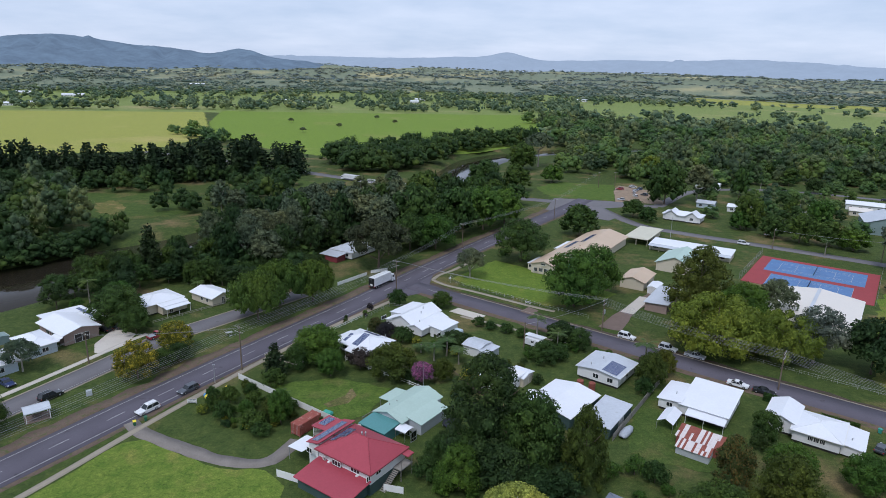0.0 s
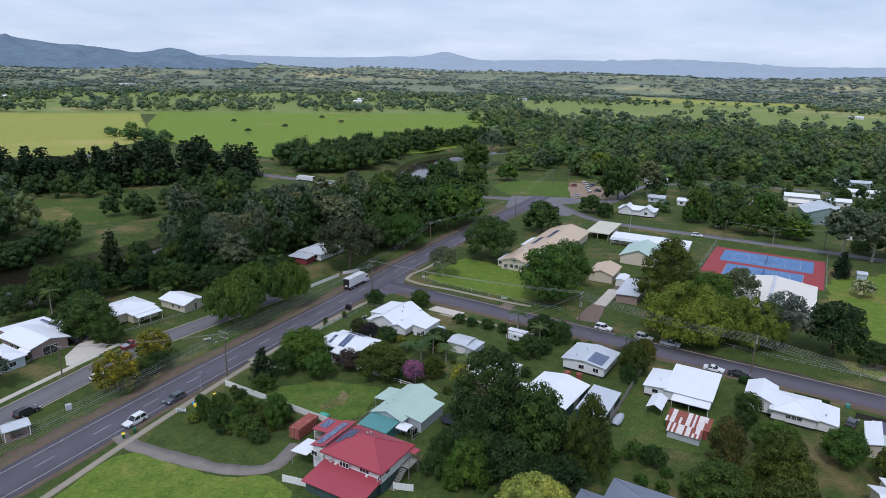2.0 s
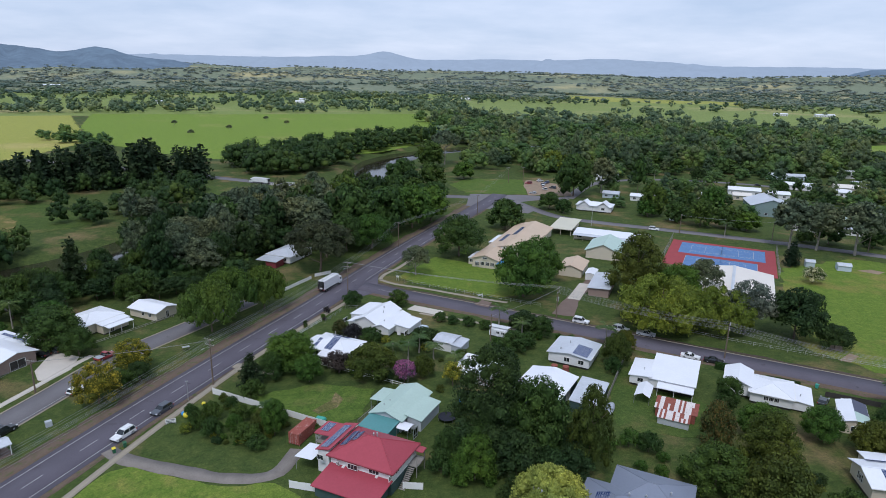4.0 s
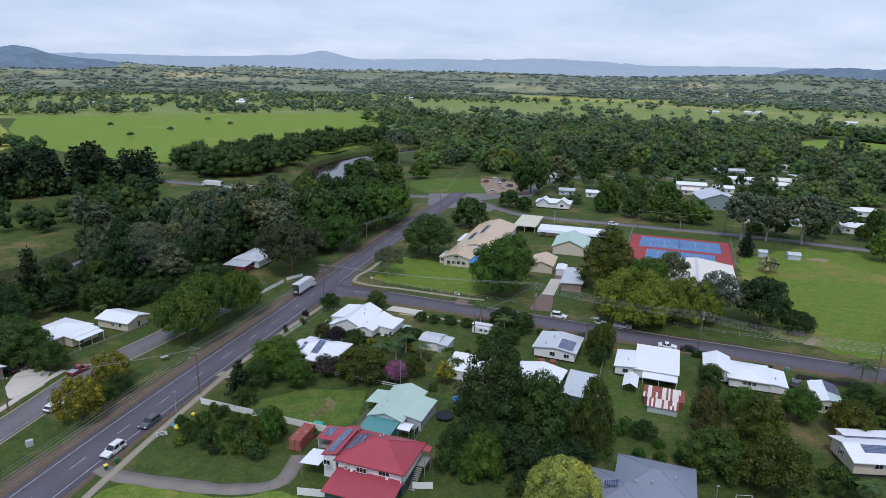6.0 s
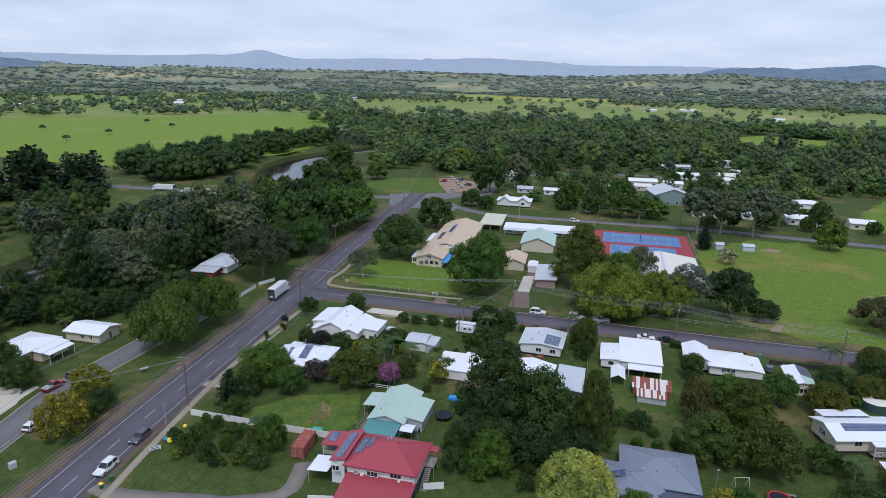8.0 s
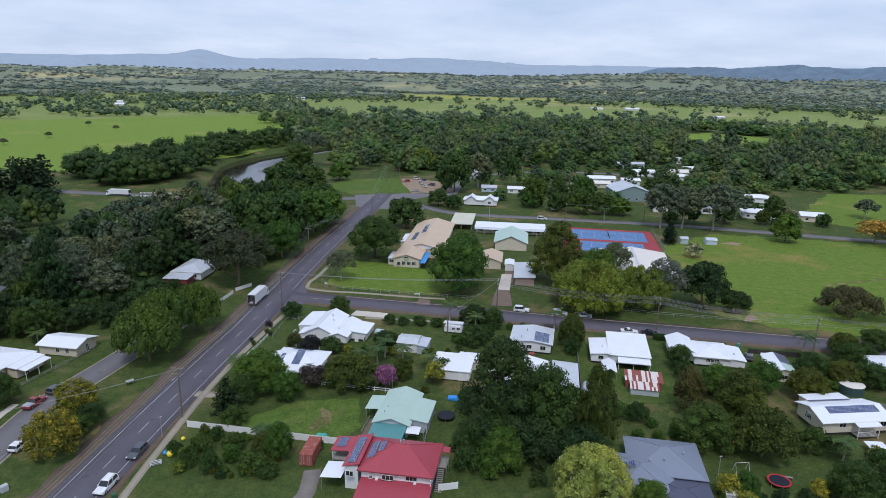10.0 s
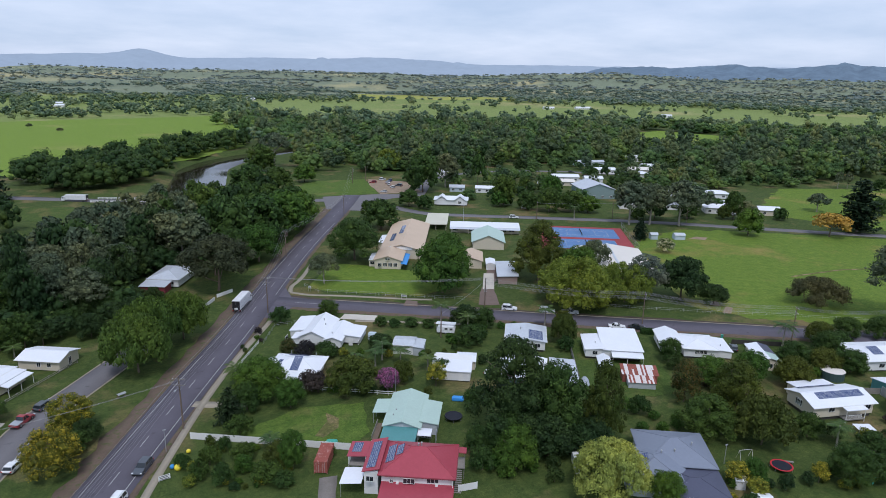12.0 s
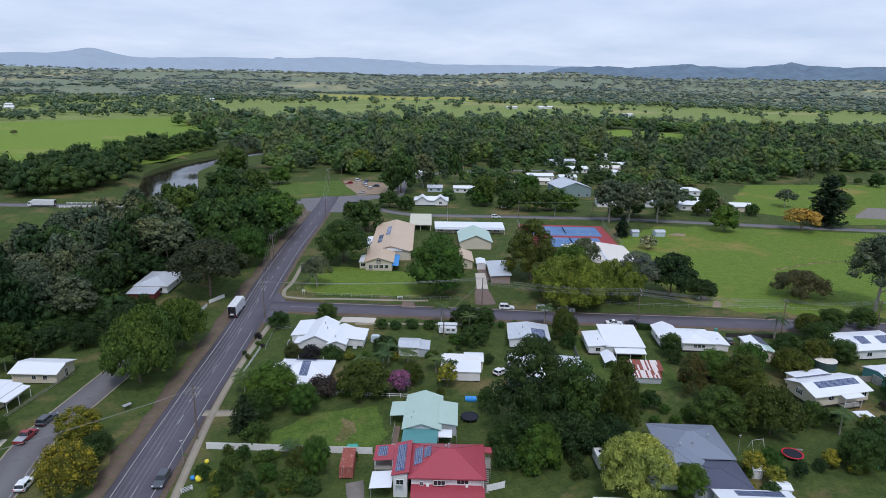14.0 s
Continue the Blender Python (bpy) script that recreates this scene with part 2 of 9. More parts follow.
M = {
    "lawn": grass("lawn_grass", (0.054, 0.102, 0.021), (0.102, 0.154, 0.033), (0.18, 0.15, 0.07), 0.56),
    "rough_grass": grass("rough_grass", (0.036, 0.064, 0.019), (0.076, 0.104, 0.031), (0.17, 0.135, 0.07), 0.53, 0.045),
    "field": grass("pasture_grass", (0.125, 0.205, 0.032), (0.180, 0.258, 0.046), (0.24, 0.25, 0.08), 0.58, 0.010),
    "pale_field": grass("mown_pasture", (0.24, 0.27, 0.06), (0.32, 0.33, 0.09), (0.38, 0.34, 0.13), 0.55, 0.006),
    "oval": grass("playing_field_grass", (0.082, 0.146, 0.024), (0.142, 0.202, 0.036), (0.22, 0.195, 0.065), 0.55, 0.03),
    "paddock": grass("unmown_paddock", (0.078, 0.140, 0.024), (0.150, 0.205, 0.040), (0.24, 0.225, 0.070), 0.54, 0.06),
    "clearing": grass("bank_clearing_grass", (0.042, 0.078, 0.020), (0.078, 0.115, 0.030), (0.125, 0.118, 0.048), 0.55, 0.05),
    "bank_grass": grass("dry_bank_grass", (0.095, 0.115, 0.034), (0.145, 0.140, 0.05), (0.25, 0.19, 0.09), 0.5, 0.12),
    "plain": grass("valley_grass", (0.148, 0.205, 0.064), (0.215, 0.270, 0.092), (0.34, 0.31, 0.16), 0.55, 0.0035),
    # Far grass greyed towards blue: distance haze put into its base colour.
    "far_plain": grass("haze_tinted_paddock_grass", (0.152, 0.188, 0.140), (0.200, 0.236, 0.172), (0.40, 0.37, 0.22), 0.53, 0.0022),
    "asphalt": surface("worn_asphalt", (0.104, 0.095, 0.116), 0.85, var=0.2, big=0.12, fine=9, stain=(0.055, 0.05, 0.058), stain_at=0.6),
    "asphalt_old": surface("old_asphalt", (0.155, 0.148, 0.155), 0.9, var=0.2, big=0.1, fine=7, stain=(0.08, 0.075, 0.08)),
    "dirt": surface("reddish_dirt", (0.130, 0.094, 0.070), 0.95, var=0.3, big=0.25, fine=3, bump=0.4, stain=(0.075, 0.095, 0.03), stain_at=0.52),
    "bare": surface("bare_soil", (0.27, 0.20, 0.14), 0.95, var=0.3, big=0.25, fine=3, bump=0.4, stain=(0.10, 0.115, 0.04), stain_at=0.58),
    "gravel": surface("grey_gravel", (0.20, 0.18, 0.16), 0.95, var=0.25, big=0.4, fine=6, bump=0.4, stain=(0.10, 0.11, 0.05), stain_at=0.64),
    "concrete": surface("weathered_concrete", (0.30, 0.265, 0.205), 0.9, var=0.15, big=0.3, fine=6, stain=(0.17, 0.165, 0.11)),
    "pale_concrete": surface("pale_concrete", (0.52, 0.48, 0.42), 0.9, var=0.12, big=0.2, fine=5, stain=(0.38, 0.34, 0.28)),
    "pavers": surface("red_pavers", (0.17, 0.125, 0.105), 0.9, var=0.2, big=0.4, fine=6),
    "line": surface("road_paint", (0.42, 0.42, 0.41), 0.8, var=0.25, big=0.6, fine=9),
    "water": None,
    "white_roof": surface("white_metal_roofing", (0.70, 0.72, 0.755), 0.45, var=0.05, big=0.25, fine=2, bump=0.12, stain=(0.60, 0.62, 0.64), stain_at=0.66, ribs=2.2),
    "worn_roof": surface("weathered_galvanised_roofing", (0.52, 0.55, 0.59), 0.45, 0.2, var=0.12, big=0.2, fine=1.5, bump=0.15, stain=(0.34, 0.32, 0.31), stain_at=0.62, ribs=2.2),
    "green_roof": surface("pale_green_metal_roofing", (0.40, 0.52, 0.46), 0.5, var=0.06, big=0.25, fine=2, bump=0.12, stain=(0.34, 0.44, 0.40), ribs=2.2),
    "teal": surface("teal_metal_roofing", (0.09, 0.25, 0.25), 0.5, var=0.1, big=0.3, fine=2, ribs=2.2),
    "red_roof": surface("red_metal_roofing", (0.33, 0.055, 0.075), 0.5, var=0.1, big=0.25, fine=2, bump=0.12, stain=(0.26, 0.05, 0.06), ribs=2.2),
    "grey_roof": surface("blue_grey_metal_roofing", (0.19, 0.215, 0.27), 0.45, var=0.07, big=0.2, fine=2, bump=0.12, ribs=2.2),
    "slate": surface("dark_blue_grey_roofing", (0.075, 0.08, 0.12), 0.5, var=0.1, big=0.2, fine=2, ribs=2.2),
    "tan_roof": surface("tan_metal_roofing", (0.52, 0.40, 0.29), 0.55, var=0.07, big=0.2, fine=2, stain=(0.44, 0.34, 0.25), ribs=2.2),
    "cream_roof": surface("cream_metal_roofing", (0.55, 0.53, 0.42), 0.55, var=0.07, big=0.2, fine=2, stain=(0.46, 0.43, 0.33), ribs=2.2),
    "hall_roof": surface("off_white_hall_roofing", (0.66, 0.62, 0.56), 0.55, var=0.05, big=0.15, fine=2, stain=(0.56, 0.52, 0.46), ribs=1.2),
    "rust_white": surface("flaking_whitewashed_iron", (0.62, 0.57, 0.55), 0.7, var=0.12, big=0.5, fine=4, stain=(0.36, 0.15, 0.10), stain_at=0.60),
    "rust": surface("rusted_iron", (0.24, 0.075, 0.055), 0.85, var=0.3, big=0.7, fine=5, stain=(0.36, 0.15, 0.10), stain_at=0.6),
    "white_wall": surface("white_weatherboard", (0.70, 0.70, 0.69), 0.7, var=0.05, big=0.4, fine=4, stain=(0.58, 0.57, 0.54), stain_at=0.66),
    "cream_wall": surface("cream_weatherboard", (0.58, 0.52, 0.41), 0.75, var=0.06, big=0.4, fine=4, stain=(0.48, 0.42, 0.32), stain_at=0.66),
    "grey_wall": surface("grey_fibro_wall", (0.42, 0.45, 0.47), 0.75, var=0.08, big=0.4, fine=4, stain=(0.33, 0.35, 0.36)),
    "pink_wall": surface("brown_brick_wall", (0.30, 0.22, 0.19), 0.85, var=0.15, big=0.5, fine=5),
    "green_wall": surface("dark_green_wall", (0.05, 0.085, 0.08), 0.7, var=0.15, big=0.4, fine=4),
    "blue_wall": surface("pale_blue_wall", (0.46, 0.53, 0.58), 0.7, var=0.06, big=0.4, fine=4),
    "shed_green": surface("grey_green_sheeting", (0.20, 0.27, 0.26), 0.6, var=0.1, big=0.3, fine=3, ribs=2.2),
    "dark_under": surface("mottled_dark_brown", (0.05, 0.045, 0.04), 0.9, var=0.3, big=1, fine=5),
    "trim": surface("painted_trim", (0.72, 0.72, 0.70), 0.6, var=0.05, big=1, fine=5),
    "red_trim": surface("dark_red_trim", (0.22, 0.045, 0.055), 0.6, var=0.08, big=1, fine=5),
    "glass": glass("window_glass"),
    "cells": None,
    "worn_lawn": grass("worn_lawn", (0.085, 0.10, 0.035), (0.14, 0.13, 0.055), (0.25, 0.19, 0.12), 0.47, 0.25),
    "dry_grass": grass("dry_grass", (0.15, 0.13, 0.04), (0.23, 0.18, 0.07), (0.30, 0.21, 0.10), 0.45, 0.12),
    "alu": surface("aluminium_frame", (0.5, 0.52, 0.55), 0.4, 0.6, var=0.1, big=1, fine=5),
    "timber": surface("weathered_timber", (0.16, 0.12, 0.09), 0.9, var=0.3, big=0.6, fine=6, bump=0.4),
    "grey_timber": surface("silvered_timber", (0.25, 0.235, 0.21), 0.9, var=0.25, big=0.6, fine=6, bump=0.4),
    "steel": surface("galvanised_steel", (0.42, 0.43, 0.44), 0.45, 0.5, var=0.15, big=1, fine=6),
    "wire": surface("overhead_wire", (0.30, 0.30, 0.31), 0.5, 0.5, var=0.1, big=1, fine=5, bump=0),
    "porcelain": surface("white_porcelain", (0.6, 0.6, 0.58), 0.3, var=0.05, big=1, fine=5, bump=0),
    "bark": surface("grey_brown_bark", (0.13, 0.10, 0.075), 0.95, var=0.35, big=0.8, fine=5, bump=0.6),
    "pale_bark": surface("pale_gum_bark", (0.30, 0.27, 0.23), 0.9, var=0.3, big=0.6, fine=4, bump=0.5, stain=(0.16, 0.12, 0.09)),
    "court_blue": surface("blue_court_surface", (0.10, 0.19, 0.36), 0.85, var=0.12, big=0.22, fine=3, stain=(0.17, 0.27, 0.44), stain_at=0.55),
    "court_red": surface("red_court_surface", (0.29, 0.055, 0.06), 0.9, var=0.15, big=0.2, fine=3, stain=(0.22, 0.05, 0.05)),
    "container": surface("faded_red_container_steel", (0.29, 0.085, 0.065), 0.7, var=0.15, big=0.5, fine=4, stain=(0.50, 0.30, 0.27), stain_at=0.55),
    "rubber": surface("black_rubber", (0.02, 0.02, 0.021), 0.85, var=0.2, big=2, fine=9),
    "black": surface("black_mesh", (0.018, 0.02, 0.03), 0.8, var=0.2, big=1, fine=6),
    "blue_plastic": surface("bright_blue_plastic", (0.05, 0.26, 0.62), 0.5, var=0.1, big=1, fine=5),
    "yellow_plastic": surface("yellow_plastic", (0.75, 0.62, 0.05), 0.5, var=0.08, big=1, fine=5),
    "green_plastic": surface("dark_green_plastic", (0.03, 0.12, 0.06), 0.5, var=0.1, big=1, fine=5),
    "teal_plastic": surface("sea_green_plastic", (0.06, 0.33, 0.26), 0.5, var=0.1, big=1, fine=5),
    "red_pad": surface("red_vinyl_padding", (0.5, 0.03, 0.04), 0.5, var=0.1, big=1, fine=5),
    "silver_cover": surface("silver_grey_tarpaulin", (0.36, 0.39, 0.44), 0.5, var=0.15, big=1.2, fine=4, bump=0.5),
    "car_white": paint("white_car_paint", (0.72, 0.73, 0.74)),
    "car_silver": paint("silver_car_paint", (0.45, 0.47, 0.49)),
    "car_dark": paint("charcoal_car_paint", (0.07, 0.08, 0.095)),
    "car_black": paint("black_car_paint", (0.014, 0.015, 0.018)),
    "car_red": paint("red_car_paint", (0.28, 0.03, 0.035)),
    "car_blue": paint("dark_blue_car_paint", (0.03, 0.045, 0.12)),
    "lamp": paint("clear_headlight_lens", (0.6, 0.62, 0.65), 0.15),
    "tail": paint("red_tail_light_lens", (0.45, 0.02, 0.02), 0.2),
    # leaves
    "round": foliage("dense_green_leaves", (0.016, 0.039, 0.010), (0.060, 0.108, 0.022)),
    "fresh": foliage("bright_green_leaves", (0.022, 0.056, 0.010), (0.078, 0.150, 0.022)),
    "dark": foliage("dark_leaves", (0.013, 0.029, 0.011), (0.040, 0.074, 0.020)),
    "gum": foliage("grey_green_gum_leaves", (0.042, 0.064, 0.030), (0.128, 0.158, 0.076)),
    "grey": foliage("pale_grey_green_leaves", (0.055, 0.07, 0.04), (0.17, 0.19, 0.12)),
    "olive": foliage("olive_leaves", (0.026, 0.040, 0.008), (0.096, 0.120, 0.020)),
    "fig": foliage("yellow_green_leaves", (0.040, 0.076, 0.010), (0.162, 0.218, 0.030)),
    "feathery": foliage("light_feathery_leaves", (0.026, 0.060, 0.010), (0.088, 0.145, 0.024)),
    "lime": foliage("lime_green_leaves", (0.12, 0.16, 0.03), (0.34, 0.39, 0.075)),
    "golden": foliage("green_leaves_with_golden_blossom", (0.034, 0.052, 0.010), (0.165, 0.168, 0.020), (0.29, 0.25, 0.03), 0.6),
    "magenta": foliage("magenta_blossom", (0.05, 0.06, 0.03), (0.15, 0.09, 0.14), (0.32, 0.11, 0.29), 0.5),
    "yellow": foliage("yellow_green_foliage", (0.06, 0.095, 0.015), (0.19, 0.215, 0.030), (0.31, 0.30, 0.04), 0.66),
    "rust_leaf": foliage("russet_new_leaves", (0.028, 0.045, 0.012), (0.085, 0.105, 0.025), (0.125, 0.095, 0.03), 0.66),
    "brown_leaf": foliage("brownish_green_leaves", (0.030, 0.036, 0.015), (0.085, 0.092, 0.038)),
    "autumn": foliage("golden_brown_leaves", (0.16, 0.11, 0.02), (0.42, 0.29, 0.06)),
    "plum": foliage("dark_purplish_leaves", (0.018, 0.017, 0.015), (0.052, 0.045, 0.038)),
    "pine": foliage("hoop_pine_needles", (0.008, 0.020, 0.009), (0.026, 0.048, 0.018), thin=0.1),
    "white_flower": foliage("leaves_with_cream_flowers", (0.03, 0.06, 0.015), (0.09, 0.13, 0.03), (0.55, 0.52, 0.36), 0.55),
    "palm": foliage("palm_fronds", (0.030, 0.062, 0.018), (0.095, 0.145, 0.040)),
    # Blued and lightened: thin distance haze is mixed into this leaf colour.
    "far": foliage("haze_tinted_distant_leaves", (0.062, 0.100, 0.064), (0.145, 0.200, 0.116), cells=0.05),
    "woodland": foliage("woodland_leaves", (0.036, 0.072, 0.028), (0.108, 0.178, 0.058), cells=0.08),
    "wood_dark": foliage("dark_woodland_leaves", (0.018, 0.038, 0.015), (0.050, 0.090, 0.027), cells=0.08),
    "wood_gum": foliage("grey_green_woodland_leaves", (0.042, 0.068, 0.036), (0.118, 0.160, 0.080), cells=0.08),
    # Valley and slope leaves: stronger air haze painted into the base colours.
    "valley": foliage("haze_tinted_valley_woodland", (0.092, 0.128, 0.108), (0.160, 0.204, 0.164), thin=0.1, cells=0.03),
    "slope": foliage("haze_tinted_hill_woodland", (0.148, 0.186, 0.182), (0.216, 0.254, 0.240), thin=0.1, cells=0.02),
    "range_far": distance("haze_blue_range", (0.12, 0.15, 0.18), (0.42, 0.51, 0.64), 0.5, 0.12),
    "range_mid": distance("haze_blue_hills", (0.056, 0.082, 0.100), (0.30, 0.41, 0.58), 0.32, 0.45),
}
m_, n_, l_, p_ = nodes_of("brown_river_water")
p_.inputs["Base Color"].default_value = (0.030, 0.025, 0.018, 1)
p_.inputs["Roughness"].default_value = 0.1
b_ = n_.new("ShaderNodeBump")
b_.inputs["Strength"].default_value, b_.inputs["Distance"].default_value = 0.12, 0.05
l_.new(noise_node(n_, l_, 1.2, 3, 0.5).outputs["Fac"], b_.inputs["Height"])
l_.new(b_.outputs[0], p_.inputs["Normal"])
M["water"] = m_
m_, n_, l_, p_ = nodes_of("solar_cells")
k_ = n_.new("ShaderNodeTexBrick")
k_.offset, k_.squash = 0.0, 1.0
for slot_, val_ in (("Scale", 1.0), ("Mortar Size", 0.03), ("Brick Width", 0.33), ("Row Height", 0.33), ("Mortar Smooth", 0.0)):
    k_.inputs[slot_].default_value = val_
k_.inputs["Color1"].default_value, k_.inputs["Color2"].default_value, k_.inputs["Mortar"].default_value = (0.022, 0.040, 0.125, 1), (0.030, 0.050, 0.145, 1), (0.26, 0.29, 0.36, 1)
l_.new(n_.new("ShaderNodeTexCoord").outputs["Object"], k_.inputs["Vector"])
l_.new(k_.outputs["Color"], p_.inputs["Base Color"])
p_.inputs["Roughness"].default_value, p_.inputs["Specular IOR Level"].default_value = 0.22, 0.5
M["cells"] = m_


# ---- building helpers ----
def np_mesh(name, verts, polys, mats):
    """A mesh from arrays: verts (n, 3), and polys, a list of (k, sides) index arrays."""
    me = bpy.data.meshes.new(name)
    verts = np.asarray(verts, dtype=np.float32)
    me.vertices.add(len(verts))
    me.vertices.foreach_set("co", verts.ravel())
    loops = np.concatenate([np.asarray(p, dtype=np.int32).ravel() for p in polys])
    sides = np.concatenate([np.full(len(p), np.asarray(p).shape[1], dtype=np.int32) for p in polys])
    me.loops.add(len(loops))
    me.loops.foreach_set("vertex_index", loops)
    me.polygons.add(len(sides))
    me.polygons.foreach_set("loop_start", np.concatenate([[0], np.cumsum(sides)[:-1]]).astype(np.int32))
    me.update(calc_edges=True)
    for m in mats if isinstance(mats, (list, tuple)) else [mats]:
        me.materials.append(m)
    return me


def bm_mesh(name, bm, mats):
    me = bpy.data.meshes.new(name)
    bm.to_mesh(me)
    bm.free()
    for m in mats if isinstance(mats, (list, tuple)) else [mats]:
        me.materials.append(m)
    return me


def part(name, bm, material, parent, label=""):
    me = bm if isinstance(bm, bpy.types.Mesh) else bm_mesh(name, bm, material)
    ob = new(name, me)
    ob.parent = parent
    return tagged(ob, label)


def base(name, label, category, x, y, z=0.0, rot=0.0, group="", kind=""):
    ob = new(name)
    ob.empty_display_size = 0.5
    ob.matrix_basis = pose(x, y, z, 0, 0, rot)
    return tagged(ob, label, category, group, kind)


def box(bm, x0, y0, z0, x1, y1, z1, slot=0):
    v = [bm.verts.new((x, y, z)) for z in (z0, z1) for x, y in ((x0, y0), (x1, y0), (x1, y1), (x0, y1))]
    for q in ((3, 2, 1, 0), (4, 5, 6, 7), (0, 1, 5, 4), (1, 2, 6, 5), (2, 3, 7, 6), (3, 0, 4, 7)):
        bm.faces.new([v[i] for i in q]).material_index = slot
    return v


def slab(bm, pts, th, slot=0):
    """A plate with the top corners pts (counter-clockwise from above), th thick downwards."""
    top = [bm.verts.new(p) for p in pts]
    low = [bm.verts.new((p[0], p[1], p[2] - th)) for p in pts]
    bm.faces.new(top).material_index = slot
    bm.faces.new(low[::-1]).material_index = slot
    for i in range(len(pts)):
        j = (i + 1) % len(pts)
        bm.faces.new((top[j], top[i], low[i], low[j])).material_index = slot


def tube(path, radii, sides=6):
    """Arrays of a round tube along a path."""
    path = np.asarray(path, float)
    t = np.gradient(path, axis=0)
    t /= np.linalg.norm(t, axis=1)[:, None] + 1e-9
    ref = np.where(np.abs(t[:, 2:3]) > 0.9, np.array([[1.0, 0, 0]]), np.array([[0, 0, 1.0]]))
    u = np.cross(t, ref)
    u /= np.linalg.norm(u, axis=1)[:, None] + 1e-9
    w = np.cross(t, u)
    a = np.linspace(0, 2 * np.pi, sides, endpoint=False)
    v = path[:, None] + np.asarray(radii)[:, None, None] * (np.cos(a)[None, :, None] * u[:, None] + np.sin(a)[None, :, None] * w[:, None])
    n, q = len(path), []
    for i in range(n - 1):
        for k in range(sides):
            k2 = (k + 1) % sides
            q.append((i * sides + k, i * sides + k2, (i + 1) * sides + k2, (i + 1) * sides + k))
    return v.reshape(-1, 3), np.array(q)


def merged(pieces):
    """Joins (verts, polys) arrays of one number of sides."""
    off, vs, qs = 0, [], []
    for v, q in pieces:
        vs.append(v)
        qs.append(q + off)
        off += len(v)
    return np.concatenate(vs), np.concatenate(qs)


def cyl(bm, x, y, z0, z1, r0, r1=None, seg=10, slot=0):
    r1 = r0 if r1 is None else r1
    lo = [bm.verts.new((x + r0 * math.cos(2 * math.pi * k / seg), y + r0 * math.sin(2 * math.pi * k / seg), z0)) for k in range(seg)]
    hi = [bm.verts.new((x + r1 * math.cos(2 * math.pi * k / seg), y + r1 * math.sin(2 * math.pi * k / seg), z1)) for k in range(seg)]
    bm.faces.new(lo[::-1]).material_index = slot
    bm.faces.new(hi).material_index = slot
    for k in range(seg):
        bm.faces.new((lo[k], lo[(k + 1) % seg], hi[(k + 1) % seg], hi[k])).material_index = slot


def glide(pts, step=4.0):
    """A smooth line through plan points."""
    p = [Vector((*q, 0)) for q in pts]
    p = [p[0] * 2 - p[1], *p, p[-1] * 2 - p[-2]]
    out = []
    for a, b, c, d in zip(p, p[1:], p[2:], p[3:]):
        n = max(2, int((c - b).length / step))
        for i in range(n):
            s = i / n
            out.append(0.5 * ((2 * b) + (c - a) * s + (2 * a - 5 * b + 4 * c - d) * s * s + (3 * b - a - 3 * c + d) * s ** 3))
    out.append(p[-2])
    return np.array([(v.x, v.y) for v in out])


def shifted(line, d):
    """The line moved d metres to its left."""
    t = np.gradient(line, axis=0)
    t /= np.linalg.norm(t, axis=1)[:, None]
    return line + d * np.stack([-t[:, 1], t[:, 0]], 1)


def ribbon(name, line, left, right, z, material, label, thick=0.25, ragged=0.0, kind="structure", category="road", parent=None):
    """A raised strip along a line, from left to right metres off it, with its top at z."""
    a, b = shifted(line, left), shifted(line, -right)
    if ragged:
        wob = np.array([[noise.noise(Vector((p[0] * 0.21, p[1] * 0.21, s))) for p in line] for s in (1.0, 7.0)])
        a, b = shifted(line, left + ragged * wob[0][:, None]), shifted(line, -(right + ragged * wob[1][:, None]))
    n = len(line)
    v = np.concatenate([np.c_[a, np.full(n, z)], np.c_[b, np.full(n, z)], np.c_[a, np.full(n, z - thick)], np.c_[b, np.full(n, z - thick)]])
    q = []
    for i in range(n - 1):
        q += [(i, n + i, n + i + 1, i + 1), (i, i + 1, 2 * n + i + 1, 2 * n + i), (n + i, 3 * n + i, 3 * n + i + 1, n + i + 1)]
    ob = new(name, np_mesh(name, v, [np.array(q)], material))
    ob.parent = parent
    return tagged(ob, label, category if parent is None else "", kind=kind if parent is None else "")


def patch(name, pts, z, material, label, ragged=0.0, category="ground", thick=0.15):
    """A flat piece of ground with a worn outline."""
    bm, out = bmesh.new(), []
    for i, p in enumerate(pts):
        q = pts[(i + 1) % len(pts)]
        n = max(1, int(math.dist(p, q) / 2.5)) if ragged else 1
        for k in range(min(n, 60)):
            s = k / min(n, 60)
            x, y = p[0] + (q[0] - p[0]) * s, p[1] + (q[1] - p[1]) * s
            out.append((x + ragged * noise.noise(Vector((x * 0.23, y * 0.23, 3))), y + ragged * noise.noise(Vector((x * 0.23, y * 0.23, 9))), z))
    area = sum(a[0] * b[1] - b[0] * a[1] for a, b in zip(out, out[1:] + out[:1]))
    slab(bm, out if area > 0 else out[::-1], thick)
    return tagged(new(name, bm_mesh(name, bm, material)), label, category, kind="structure")


# ---- lie of the land ----
RIVER = glide([(-420, 96), (-300, 122), (-200, 160), (-143, 198), (-108, 245), (-78, 300), (-42, 352), (-12, 384), (3, 416), (11, 446), (20, 482), (33, 526), (66, 568), (130, 610), (230, 650), (330, 720), (480, 800)], 2.5)


